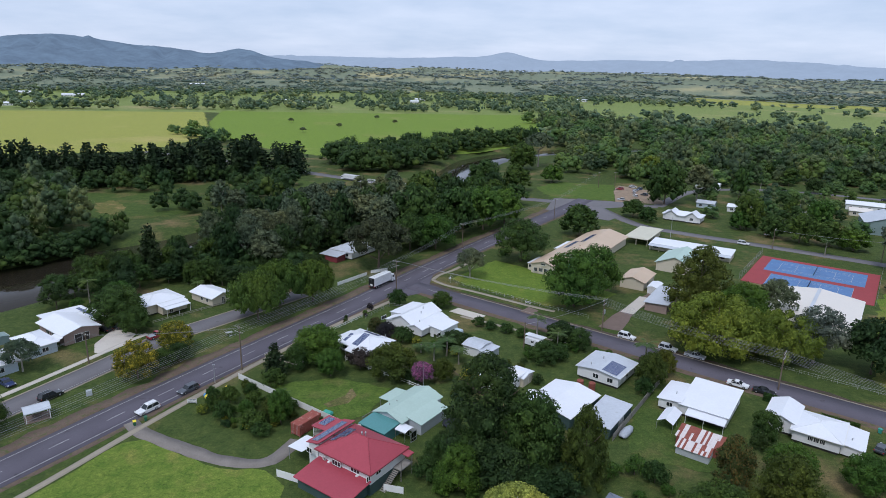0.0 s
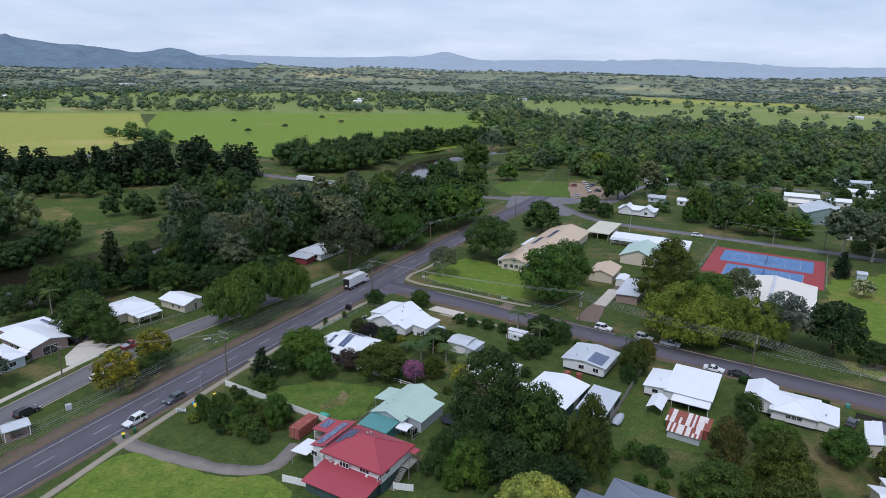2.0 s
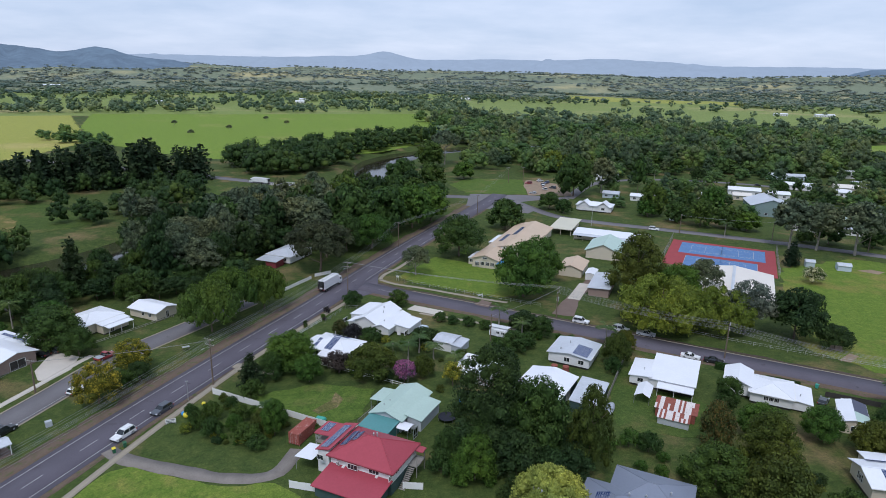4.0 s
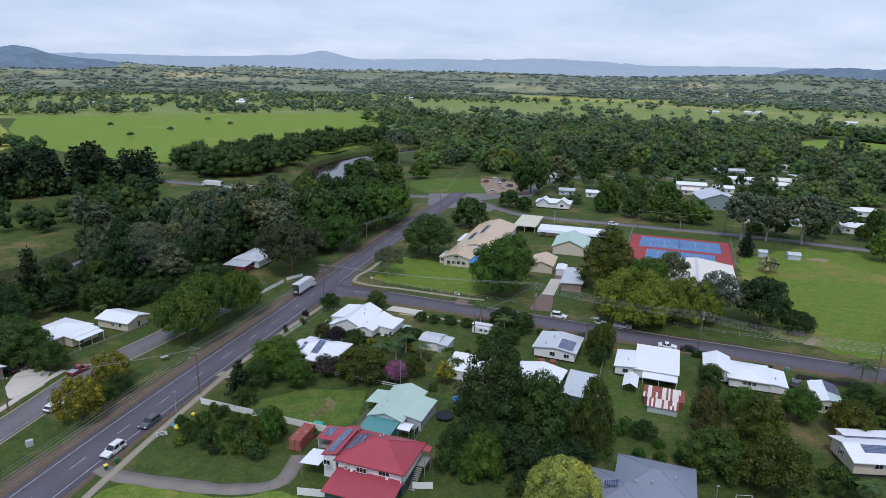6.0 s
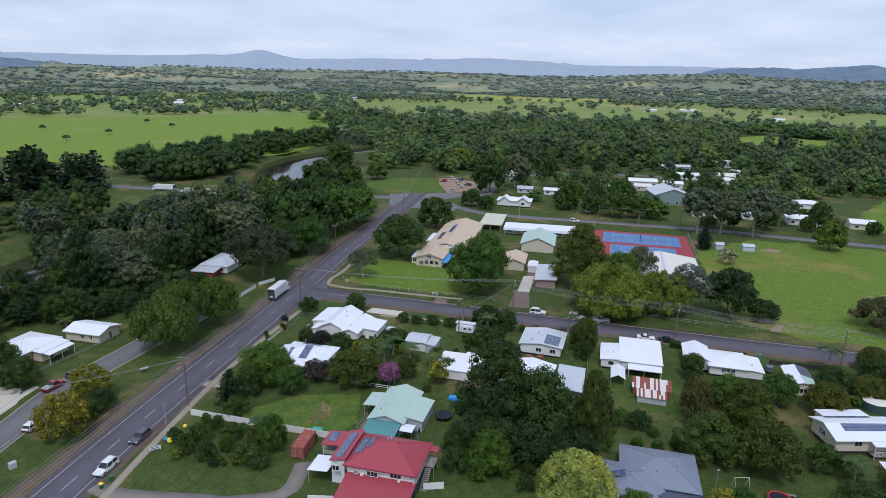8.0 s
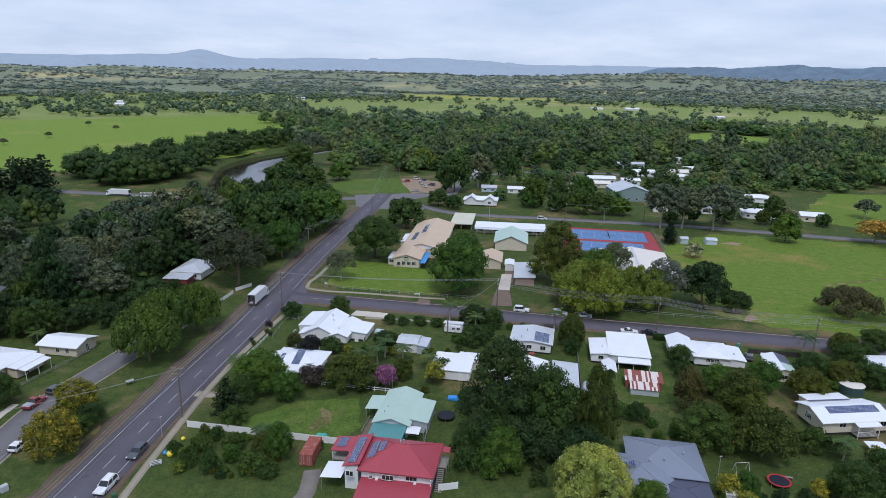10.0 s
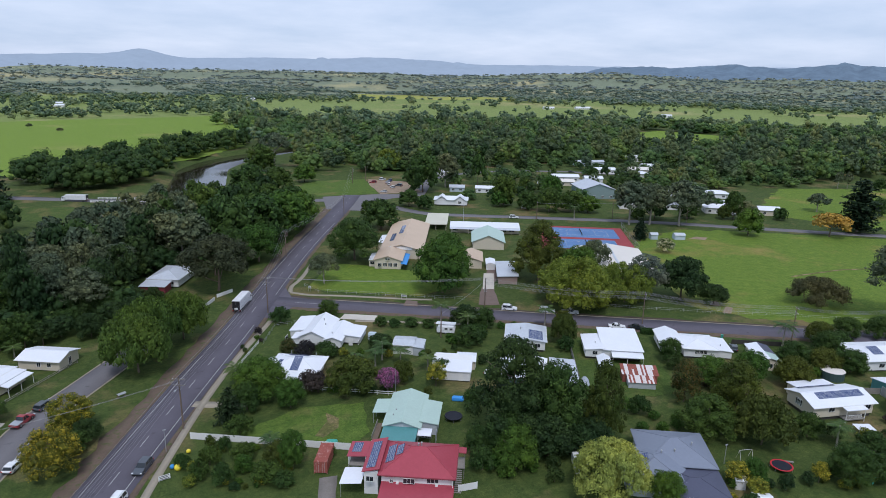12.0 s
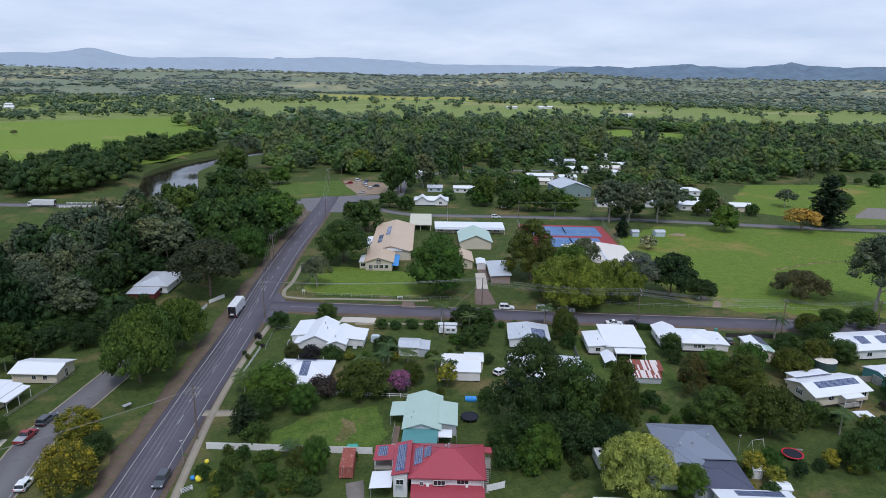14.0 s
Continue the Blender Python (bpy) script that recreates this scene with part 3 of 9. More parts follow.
def river_gap(x, y):
    """Distance from the river's middle line."""
    x, y = np.atleast_1d(np.asarray(x, float)), np.atleast_1d(np.asarray(y, float))
    best = np.full(x.shape, 1e9)
    for p in RIVER:
        best = np.minimum(best, (x - p[0]) ** 2 + (y - p[1]) ** 2)
    return np.sqrt(best) / (1 + 0.45 * smooth(-112, -146, x))


def smooth(e0, e1, v):
    s = np.clip((v - e0) / (e1 - e0), 0, 1)
    return s * s * (3 - 2 * s)


def rolling(x, y):
    return np.sin(x * 0.0031 + 1.3 + 0.8 * np.sin(y * 0.0017)) * np.cos(y * 0.0027 + 0.6 * np.sin(x * 0.0021)) + 0.5 * np.sin(x * 0.0073 + y * 0.0049)


def ground_z(x, y):
    x, y = np.atleast_1d(np.asarray(x, float)), np.atleast_1d(np.asarray(y, float))
    z = -4.2 * (1 - smooth(13, 27, river_gap(x, y)))
    r = np.hypot(x, y)
    far, az = smooth(1900, 4500, r), np.degrees(np.arctan2(x, y))
    folds = np.sin(r * 0.0088 + 2.2 * np.sin(az * 0.11) + 1.2 * np.sin(az * 0.31 + 1)) * (0.6 + 0.4 * np.sin(az * 0.23 + r * 0.0011))
    return z + (far * (62 + 26 * smooth(32, 50, az)) + smooth(1500, 2600, r) * 8 * rolling(x, y) + smooth(1900, 2900, r) * 10 * folds) * smooth(-600, 200, y)


def spaced(breaks):
    out = []
    for (a, b, n) in breaks:
        out.append(np.linspace(a, b, n, endpoint=False))
    return np.concatenate([*out, [breaks[-1][1]]])


gx = spaced([(-4600, -700, 40), (-700, -240, 30), (-240, 260, 125), (260, 900, 30), (900, 4600, 40)])
gy = spaced([(-2500, -300, 12), (-300, 80, 10), (80, 620, 135), (620, 1200, 24), (1200, 4650, 60)])
GX, GY = np.meshgrid(gx, gy)
gv = np.c_[GX.ravel(), GY.ravel(), ground_z(GX.ravel(), GY.ravel())]
nx, ny = len(gx), len(gy)
ii = (np.arange(ny - 1)[:, None] * nx + np.arange(nx - 1)[None]).ravel()
ground = new("ground", np_mesh("ground", gv, [np.c_[ii, ii + 1, ii + nx + 1, ii + nx]], M["rough_grass"]))
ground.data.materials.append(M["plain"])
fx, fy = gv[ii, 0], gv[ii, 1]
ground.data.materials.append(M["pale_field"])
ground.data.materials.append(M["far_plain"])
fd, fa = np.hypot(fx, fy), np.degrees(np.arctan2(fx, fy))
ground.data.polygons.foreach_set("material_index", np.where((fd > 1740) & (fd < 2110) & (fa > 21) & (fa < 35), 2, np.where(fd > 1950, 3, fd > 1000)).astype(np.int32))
tagged(ground, "green grassed valley floor reaching the far hills", "ground", kind="structure")
ribbon("water", RIVER, 42, 40, -3.0, M["water"], "still brown river between wooded banks", 0.5, category="water")

# ---- fields, lawns and worn ground ----
patch("pasture", [(-98, 520), (-70, 500), (30, 560), (90, 640), (130, 800), (150, 1060), (-160, 1010), (-334, 990), (-286, 800), (-228, 642), (-150, 556)], 0.10, M["field"], "bright green cattle pasture beside the river", 4)
patch("mown_pasture", [(-345, 480), (-240, 520), (-230, 640), (-290, 800), (-350, 960), (-620, 900), (-700, 760), (-520, 560)], 0.14, M["pale_field"], "pale yellow-green mown pasture", 4)
patch("playing_field", [(128, 172), (150, 205), (190, 214), (230, 184), (280, 140), (245, 100), (150, 93), (112, 126), (106, 140)], 0.05, M["oval"], "worn green school playing field with bare patches", 3)
patch("park_grass", [(262, 216), (300, 240), (350, 264), (440, 218), (430, 150), (330, 138), (282, 164)], 0.05, M["oval"], "open green sports ground", 4)
patch("school_lawn", [(4, 212), (10, 206), (34, 188), (48, 190), (60, 200), (40, 218), (32, 228), (22, 236)], 0.05, M["oval"], "mown green school lawn", 1)
patch("verge_field", [(-260, -270), (-108, 20), (-84, 62), (-70, 87), (-60, 108.6), (-56, 109.4), (-47.4, 104.4), (-39, 100.8), (-30.4, 100.6), (-26, 96), (-22, 70), (0, -20), (60, -270)], 0.05, M["paddock"], "unmown green and yellow paddock beside the road", 1)
patch("garden_lawn", [(-20, 117), (-14, 121), (-10, 132), (-24, 137), (-38, 132)], 0.05, M["lawn"], "mown back lawn with a worn track", 1)
patch("back_lawn", [(38, 108), (46, 104), (58, 101), (62, 112), (57, 138), (50, 132), (40, 118)], 0.05, M["clearing"], "mown green back lawn", 1)
patch("glade", [(430, 472), (476, 424), (560, 444), (664, 540), (646, 624), (560, 606)], 0.06, M["field"], "bright green glade in the woods", 4)
patch("river_clearing", [(-204, 346), (-176, 306), (-160, 288), (-150, 286), (-138, 290), (-126, 302), (-122, 314), (-134, 334), (-160, 352)], 0.06, M["clearing"], "green clearing on the river bank", 3)
patch("roadside_clearing", [(-84, 372), (-72, 358), (-40, 340), (-36, 352), (-60, 392), (-90, 402)], 0.06, M["clearing"], "rough green roadside clearing", 3)
patch("bare_bank", [(-176, 320), (-166, 302), (-150, 292), (-154, 306), (-162, 320), (-172, 330)], 0.09, M["bank_grass"], "dry sandy patch in the clearing", 4)
patch("lawn_track", [(-24.4, 124), (-23, 122.6), (-19.6, 125.2), (-17.6, 128.4), (-18.6, 131.6), (-20.2, 128.6)], 0.08, M["worn_lawn"], "worn bare track across the lawn", 1.2)
patch("cricket_pitch", [(110.2, 130.0), (112.2, 128.4), (117.4, 131.6), (116.2, 133.6)], 0.09, M["bare"], "bare strip worn into the playing field", 0.5)
patch("bare_spot", [(112.5, 136.5), (115, 134.6), (118.4, 138.2), (116, 139.6)], 0.09, M["bare"], "bare patch worn into the playing field", 0.6)
patch("sand_pit", [(180, 199), (184, 194), (189, 196), (186, 200)], 0.09, M["bare"], "sandy long jump pit", 0.6)
patch("dirt_track", [(166, 142), (190, 138.5), (206, 133), (206, 134), (190, 139.8), (167, 143)], 0.09, M["worn_lawn"], "pale worn line across the playing field", 0.5)
patch("gravel_yard", [(300, 172), (316, 158), (352, 168), (338, 182)], 0.09, M["gravel"], "pale gravel parking area", 2)
patch("car_park", [(100, 358), (126, 352), (134, 392), (116, 412), (108, 392)], 0.09, M["bare"], "reddish bare car park beside the park", 2)
patch("rest_area_lawn", [(64, 366), (100, 360), (108, 392), (114, 412), (78, 420), (60, 396)], 0.05, M["lawn"], "mown green lawn of a small park", 2)
patch("concrete_yard", [(-88.6, 163.4), (-81.2, 159.4), (-80.6, 152.4), (-83.4, 146.8), (-86.0, 147.4), (-88.6, 152.4)], 0.09, M["pale_concrete"], "pale concrete parking yard before the house", 0)
patch("driveway_apron", [(3.6, 181.2), (6.4, 184.2), (14.5, 178.2), (12.0, 175.2)], 0.09, M["pale_concrete"], "pale concrete driveway", 0)
patch("school_driveway", [(46.8, 171.7), (52.6, 168.6), (57, 177), (62, 186), (66.6, 190), (75.6, 203.6), (73.4, 205.4), (60.6, 189.6), (53.4, 181)], 0.09, M["pavers"], "reddish brown school driveway", 0.5)
patch("school_apron", [(56.4, 184.0), (59.8, 182.0), (69.8, 196.6), (66.6, 198.4)], 0.105, M["pale_concrete"], "worn concrete school apron", 0)
patch("bus_bay", [(25.3, 182.2), (28.3, 186.2), (31, 183.6), (28.8, 179.4)], 0.12, M["pavers"], "red paved crossing at the kerb", 0)

# ---- roads ----
MAIN = glide([(-104, 52), (-90, 76), (-76, 100), (-59.6, 129), (-41, 160), (-22.5, 190), (-2, 225.5), (22, 265), (45.5, 301), (70, 339), (84, 362)], 4.0)
CROSS = glide([(-13, 208), (9, 191), (34, 171.8), (63, 149), (108, 115), (142, 89), (190, 54)], 4.0)
SECOND = glide([(84, 345), (96, 302), (112, 286.5), (140, 267.3), (187, 233.2), (233, 192), (262, 166), (300, 134), (360, 86)], 4.0)
BRIDGE_ROAD = glide([(-330, 560), (-240, 520), (-149, 472), (-76, 424), (-44, 403), (-12, 386), (30, 366), (80, 350), (120, 346)], 5.0)
SERVICE = glide([(-106, 88), (-90, 119), (-79.5, 141), (-72.5, 156.5), (-60.5, 172.5), (-44, 194)], 4.0)
NORTH = glide([(120, 346), (160, 396), (212, 407), (262, 386), (290, 360), (330, 330)], 5.0)
ribbon("shoulder_west", MAIN, 8.4, -4.2, 0.03, M["dirt"], "reddish dirt shoulder of the main road", ragged=2.0, category="verge")
ribbon("shoulder_east", MAIN, -4.2, 6.0, 0.03, M["dirt"], "reddish dirt shoulder of the main road", ragged=0.6, category="verge")
ribbon("shoulder_street", CROSS, 5.6, 6.2, 0.025, M["dirt"], "worn dirt edge of the side street", ragged=1.2, category="verge")
ribbon("road_main", MAIN, 4.7, 4.7, 0.075, M["asphalt"], "two-lane grey asphalt main road", category="road")
ribbon("road_street", CROSS, 3.9, 3.9, 0.07, M["asphalt"], "grey asphalt side street", category="road")
ribbon("road_back_street", SECOND, 3.2, 3.2, 0.065, M["asphalt_old"], "narrow old asphalt back street", category="road")
ribbon("road_bridge", BRIDGE_ROAD, 4.2, 4.2, 0.062, M["asphalt_old"], "grey asphalt road across the river", category="road")
ribbon("road_service", SERVICE, 3.5, 3.5, 0.072, M["asphalt_old"], "grey asphalt service road", category="road")
ribbon("road_north", NORTH, 3.2, 3.2, 0.058, M["asphalt_old"], "pale asphalt street beyond the park", category="road")
patch("road_junction", [(-19.5, 196.5), (-14, 191), (-5.4, 197), (2, 192), (6, 197.5), (-3, 206), (-1.5, 219), (-7, 214)], 0.068, M["asphalt"], "widened asphalt road junction", category="road")
patch("road_junction_north", [(56, 331), (66, 322), (84, 309), (90, 316), (88, 338), (118, 349), (98, 358), (66, 364)], 0.069, M["asphalt_old"], "wide asphalt junction by the park", category="road")
ribbon("kerb_service", SERVICE, 3.85, -3.5, 0.16, M["concrete"], "concrete kerb of the service road", category="kerb")
ribbon("kerb_service_east", SERVICE, -3.5, 3.8, 0.15, M["concrete"], "concrete kerb of the service road", category="kerb")
ribbon("kerb_street", CROSS[5:], 4.15, -3.9, 0.14, M["concrete"], "concrete kerb of the side street", category="kerb")
ribbon("footpath_service", SERVICE[2:19], 7.4, -5.9, 0.1, M["pale_concrete"], "pale concrete footpath beside the service road", category="footpath")
PATH = glide([(-84, 66), (-70.2, 90), (-59.6, 112.6), (-52, 128), (-41.4, 148), (-29, 168.5), (-14.6, 189)], 3.0)
ribbon("footpath", PATH, 0.75, 0.75, 0.1, M["concrete"], "narrow concrete footpath beside the main road", category="footpath")
DRIVE = glide([(-62, 115.5), (-57.5, 111.6), (-47.2, 106.6), (-38.5, 102.8), (-31.6, 102.6), (-28.4, 106.4), (-27, 110.5)], 1.5)
ribbon("driveway", DRIVE, 1.5, 1.5, 0.085, M["gravel"], "winding grey gravel driveway", ragged=0.5, category="driveway")
ribbon("school_path", glide([(-1.8, 210.6), (3, 205.2), (12.2, 199.4), (30, 186.6), (36, 183)], 2.0), 0.7, 0.7, 0.09, M["concrete"], "concrete path along the school frontage", category="footpath")
ribbon("school_path_side", glide([(-1.8, 210.6), (0.2, 216), (6.5, 224), (18, 243)], 2.0), 0.7, 0.7, 0.09, M["concrete"], "concrete path along the school frontage", category="footpath")
ribbon("street_footpath", glide([(7, 177.5), (22, 168.2), (36, 158.5)], 2.0), 0.6, 0.6, 0.09, M["concrete"], "concrete footpath before the gardens", category="footpath")
ribbon("house_drive", glide([(-43, 149.2), (-38.5, 146.4), (-33, 143.8)], 1.0), 1.3, 1.3, 0.095, M["concrete"], "short concrete driveway", category="driveway")


def painted(name, line, off, width, dash, gap, z, label, first=0, last=None):
    """Dashes of road paint along a line, each a piece of its own."""
    holder = base(name, label, "road marking", 0, 0, kind="structure")
    side = shifted(line, off)
    seg = np.r_[0, np.cumsum(np.linalg.norm(np.diff(side, axis=0), axis=1))]
    s, end = first, (last or seg[-1])
    while s < end:
        e = min(s + dash, end)
        k = np.linspace(s, e, max(2, int((e - s) / 4) + 1))
        p = np.c_[np.interp(k, seg, side[:, 0]), np.interp(k, seg, side[:, 1])]
        ribbon("paint", p, width / 2, width / 2, z, M["line"], "", 0.006, parent=holder)
        s = e + gap


painted("centre_line", MAIN, 0, 0.13, 4, 8, 0.085, "broken white centre line of the main road", 2)
painted("edge_line_east", MAIN, -3.4, 0.14, 30, 0.05, 0.085, "white edge line of the main road", 2, 160)
painted("edge_line_north", MAIN, -3.4, 0.14, 30, 0.05, 0.085, "white edge line of the main road", 186, 290)
painted("edge_line_west", MAIN, 3.5, 0.14, 30, 0.05, 0.085, "white edge line of the main road", 2, 290)
painted("street_line", CROSS, 0, 0.13, 9, 200, 0.08, "short white line at the junction", 12, 30)
painted("parking_line", SERVICE, -2.7, 0.1, 30, 0.05, 0.082, "white parking line of the service road", 20, 70)


# ---- far ranges ----
def ridge(name, dist, az0, az1, peaks, floor, material, label, rough):
    """A range of hills: a slope up to a crest whose rise in degrees is a sum of peaks (bearing, width, rise)."""
    n, rows = 360, 7
    az = np.linspace(az0, az1, n)
    el = np.full(n, floor)
    for c, w, h in peaks:
        el = el + h * np.exp(-((az - c) / w) ** 2)
    el = el + np.array([rough * noise.fractal(Vector((a * 0.5, dist * 0.01, 0)), 0.9, 2.1, 6) for a in az])
    fade = smooth(az0, az0 + 6, az) * (1 - smooth(az1 - 6, az1, az))
    v = []
    for r in range(rows):
        s = r / (rows - 1)
        d = dist - 700 * (1 - s)
        top = (71 + dist * np.tan(np.radians(el))) * fade
        wob = np.array([1 + 0.3 * noise.noise(Vector((a * 0.9, r * 1.7, dist * 0.02))) for a in az])
        v.append(np.c_[d * np.sin(np.radians(az)), d * np.cos(np.radians(az)), top * (s ** 0.8) * (wob if 0 < r < rows - 1 else 1) - (1 - s) * 10])
    i = (np.arange(rows - 1)[:, None] * n + np.arange(n - 1)[None]).ravel()
    ob = new(name, np_mesh(name, np.concatenate(v), [np.c_[i, i + 1, i + n + 1, i + n]], material))
    return tagged(ob, label, "hills", kind="structure")


ridge("backdrop_far_range", 4700, -50, 92, [(5.6, 1.6, 0.5), (3, 6, 0.35), (15, 5, 0.35), (24, 5, 0.5), (29, 4, 0.2), (-10, 8, 0.1), (40, 8, 0.2), (60, 10, 0.3)], 0.60, M["range_far"], "mountain range in painted pale blue haze along the horizon", 0.07)
ridge("backdrop_west_hills", 4000, -60, -6, [(-28.5, 5, 1.1), (-33, 5, 0.6), (-22, 3, 0.5), (-16.7, 2.2, 0.75), (-45, 8, 0.9)], 0.3, M["range_mid"], "wooded hill in the west, tinted by painted blue haze", 0.10)
ridge("backdrop_east_hills", 4100, 38, 92, [(53.7, 3, 0.4), (61, 3.2, 0.5), (68, 4, 0.4), (78, 6, 0.5), (47, 4, 0.15)], 0.64, M["range_mid"], "wooded hills in the east, tinted by painted blue haze", 0.14)


# ---- trees ----
def ball(sub):
    bm = bmesh.new()
    bmesh.ops.create_icosphere(bm, subdivisions=sub, radius=1)
    v = np.array([q.co[:] for q in bm.verts])
    f = np.array([[q.index for q in t.verts] for t in bm.faces])
    bm.free()
    return v, f


BALL = ball(1)


def leaf_cards(rs, pos, out, size, lean=0.75):
    """A small rhombic leaf clump at each place, facing roughly outwards."""
    n = len(pos)
    nrm = out + lean * rs.normal(size=(n, 3))
    nrm /= np.linalg.norm(nrm, axis=1)[:, None] + 1e-9
    t = np.cross(nrm, rs.normal(size=(n, 3)))
    t /= np.linalg.norm(t, axis=1)[:, None] + 1e-9
    b = np.cross(nrm, t)
    s = (size * rs.uniform(0.55, 1.45, n))[:, None]
    k = rs.uniform(0.35, 0.75, n)[:, None]
    mid = pos + nrm * s * 0.12
    v = np.stack([pos - t * s, mid + b * s * k, pos + t * s, mid - b * s * k], 1).reshape(-1, 3)
    q = np.arange(4 * n).reshape(n, 4)
    return v, q


def lobes_of(rs, n, R, Hc, z0, rl, dome=0.0, wild=0.72, taper=0.0):
    """Centres and radii of the leaf masses of a crown that is R wide and Hc high above z0."""
    c, r = [(0, 0, z0 + Hc * 0.5)], [min(R, Hc / 2) * (0.62 if wild < 0.9 else 0.86)]
    for i in range(n):
        a = i * 2.39996 + rs.uniform(-0.4, 0.4)
        u = (i + 0.5) / n
        zz = 1 - 1.55 * u + rs.uniform(-0.1, 0.1)
        zz = max(-0.75, min(0.95, zz + dome))
        q = rl * rs.uniform(0.6, 1.35)
        rad = max(0.0, R - q * 0.8) * math.sqrt(max(0.02, 1 - zz * zz)) * rs.uniform(wild, 1.06) * (1 - taper * 0.5 * (zz + 1)) / (1 - taper * 0.35)
        c.append((rad * math.cos(a), rad * math.sin(a), z0 + Hc * 0.5 + (Hc * 0.5 - q * 0.7) * zz))
        r.append(q)
    return np.array(c), np.array(r)


def leafy(rs, n, R, Hc, z0, rl, leaves, size, core=0.86, dome=0.0, gap=0.0, wild=0.72, taper=0.0, lean=0.6):
    """Arrays of a crown: lumpy inner masses and the leaf clumps over them."""
    c, r = lobes_of(rs, n, R, Hc, z0, rl, dome, wild, taper)
    V, F, off, quads_v = [], [], 0, []
    bv, bf = BALL
    for i, (ci, ri) in enumerate(zip(c, r)):
        if core > 0 and rs.random() >= gap:
            wob = 1 + 0.14 * rs.normal(size=len(bv))
            V.append(ci + bv * ri * core * np.clip(wob, 0.55, 1.35)[:, None] * np.array([1, 1, 0.82]))
            F.append(bf + off)
            off += len(bv)
    per = np.maximum(4, (leaves * r ** 2 / np.sum(r ** 2)).astype(int))
    P, O = [], []
    for ci, ri, k in zip(c, r, per):
        d = rs.normal(size=(k, 3))
        d /= np.linalg.norm(d, axis=1)[:, None]
        d[:, 2] = np.where(d[:, 2] < -0.45, -d[:, 2], d[:, 2])
        p = ci + d * (ri * rs.uniform(0.74, 1.12, k))[:, None] * np.array([1, 1, 0.85])
        inside = np.zeros(k, bool)
        for cj, rj in zip(c, r):
            inside |= np.linalg.norm((p - cj) / np.array([1, 1, 0.85]), axis=1) < rj * 0.74
        P.append(p[~inside])
        O.append((d * np.array([1, 1, 0.8]) + np.array([0, 0, 0.35]))[~inside])
    lv, lq = leaf_cards(rs, np.concatenate(P), np.concatenate(O), size, lean)
    core_v = np.concatenate(V) if V else np.zeros((0, 3))
    core_f = np.concatenate(F) if F else np.zeros((0, 3), int)
    return np.concatenate([core_v, lv]), core_f, lq + len(core_v)


def trunk_arrays(rs, H, rb, z_split, limbs, R, bend=0.03):
    """A tapered trunk that divides into limbs."""
    n = 6
    z = np.linspace(0, H * 0.8, n)
    p = np.c_[np.cumsum(rs.normal(0, bend * H / n, n)), np.cumsum(rs.normal(0, bend * H / n, n)), z]
    p[0, :2] = 0
    pieces = [tube(p, rb * np.array([1.35, 1.0, 0.85, 0.68, 0.48, 0.22]), 7)]
    for i in range(limbs):
        a, s = 6.283 * i / limbs + rs.uniform(-0.4, 0.4), rs.uniform(z_split, 0.62)
        q0 = np.array([np.interp(s * H, p[:, 2], p[:, 0]), np.interp(s * H, p[:, 2], p[:, 1]), s * H])
        L = R * rs.uniform(0.5, 0.8)
        q = [q0 + np.array([math.cos(a) * L * k, math.sin(a) * L * k, H * 0.22 * k ** 1.3]) for k in (0, 0.4, 0.75, 1)]
        pieces.append(tube(q, rb * np.array([0.5, 0.38, 0.25, 0.1]), 5))
    return merged(pieces)


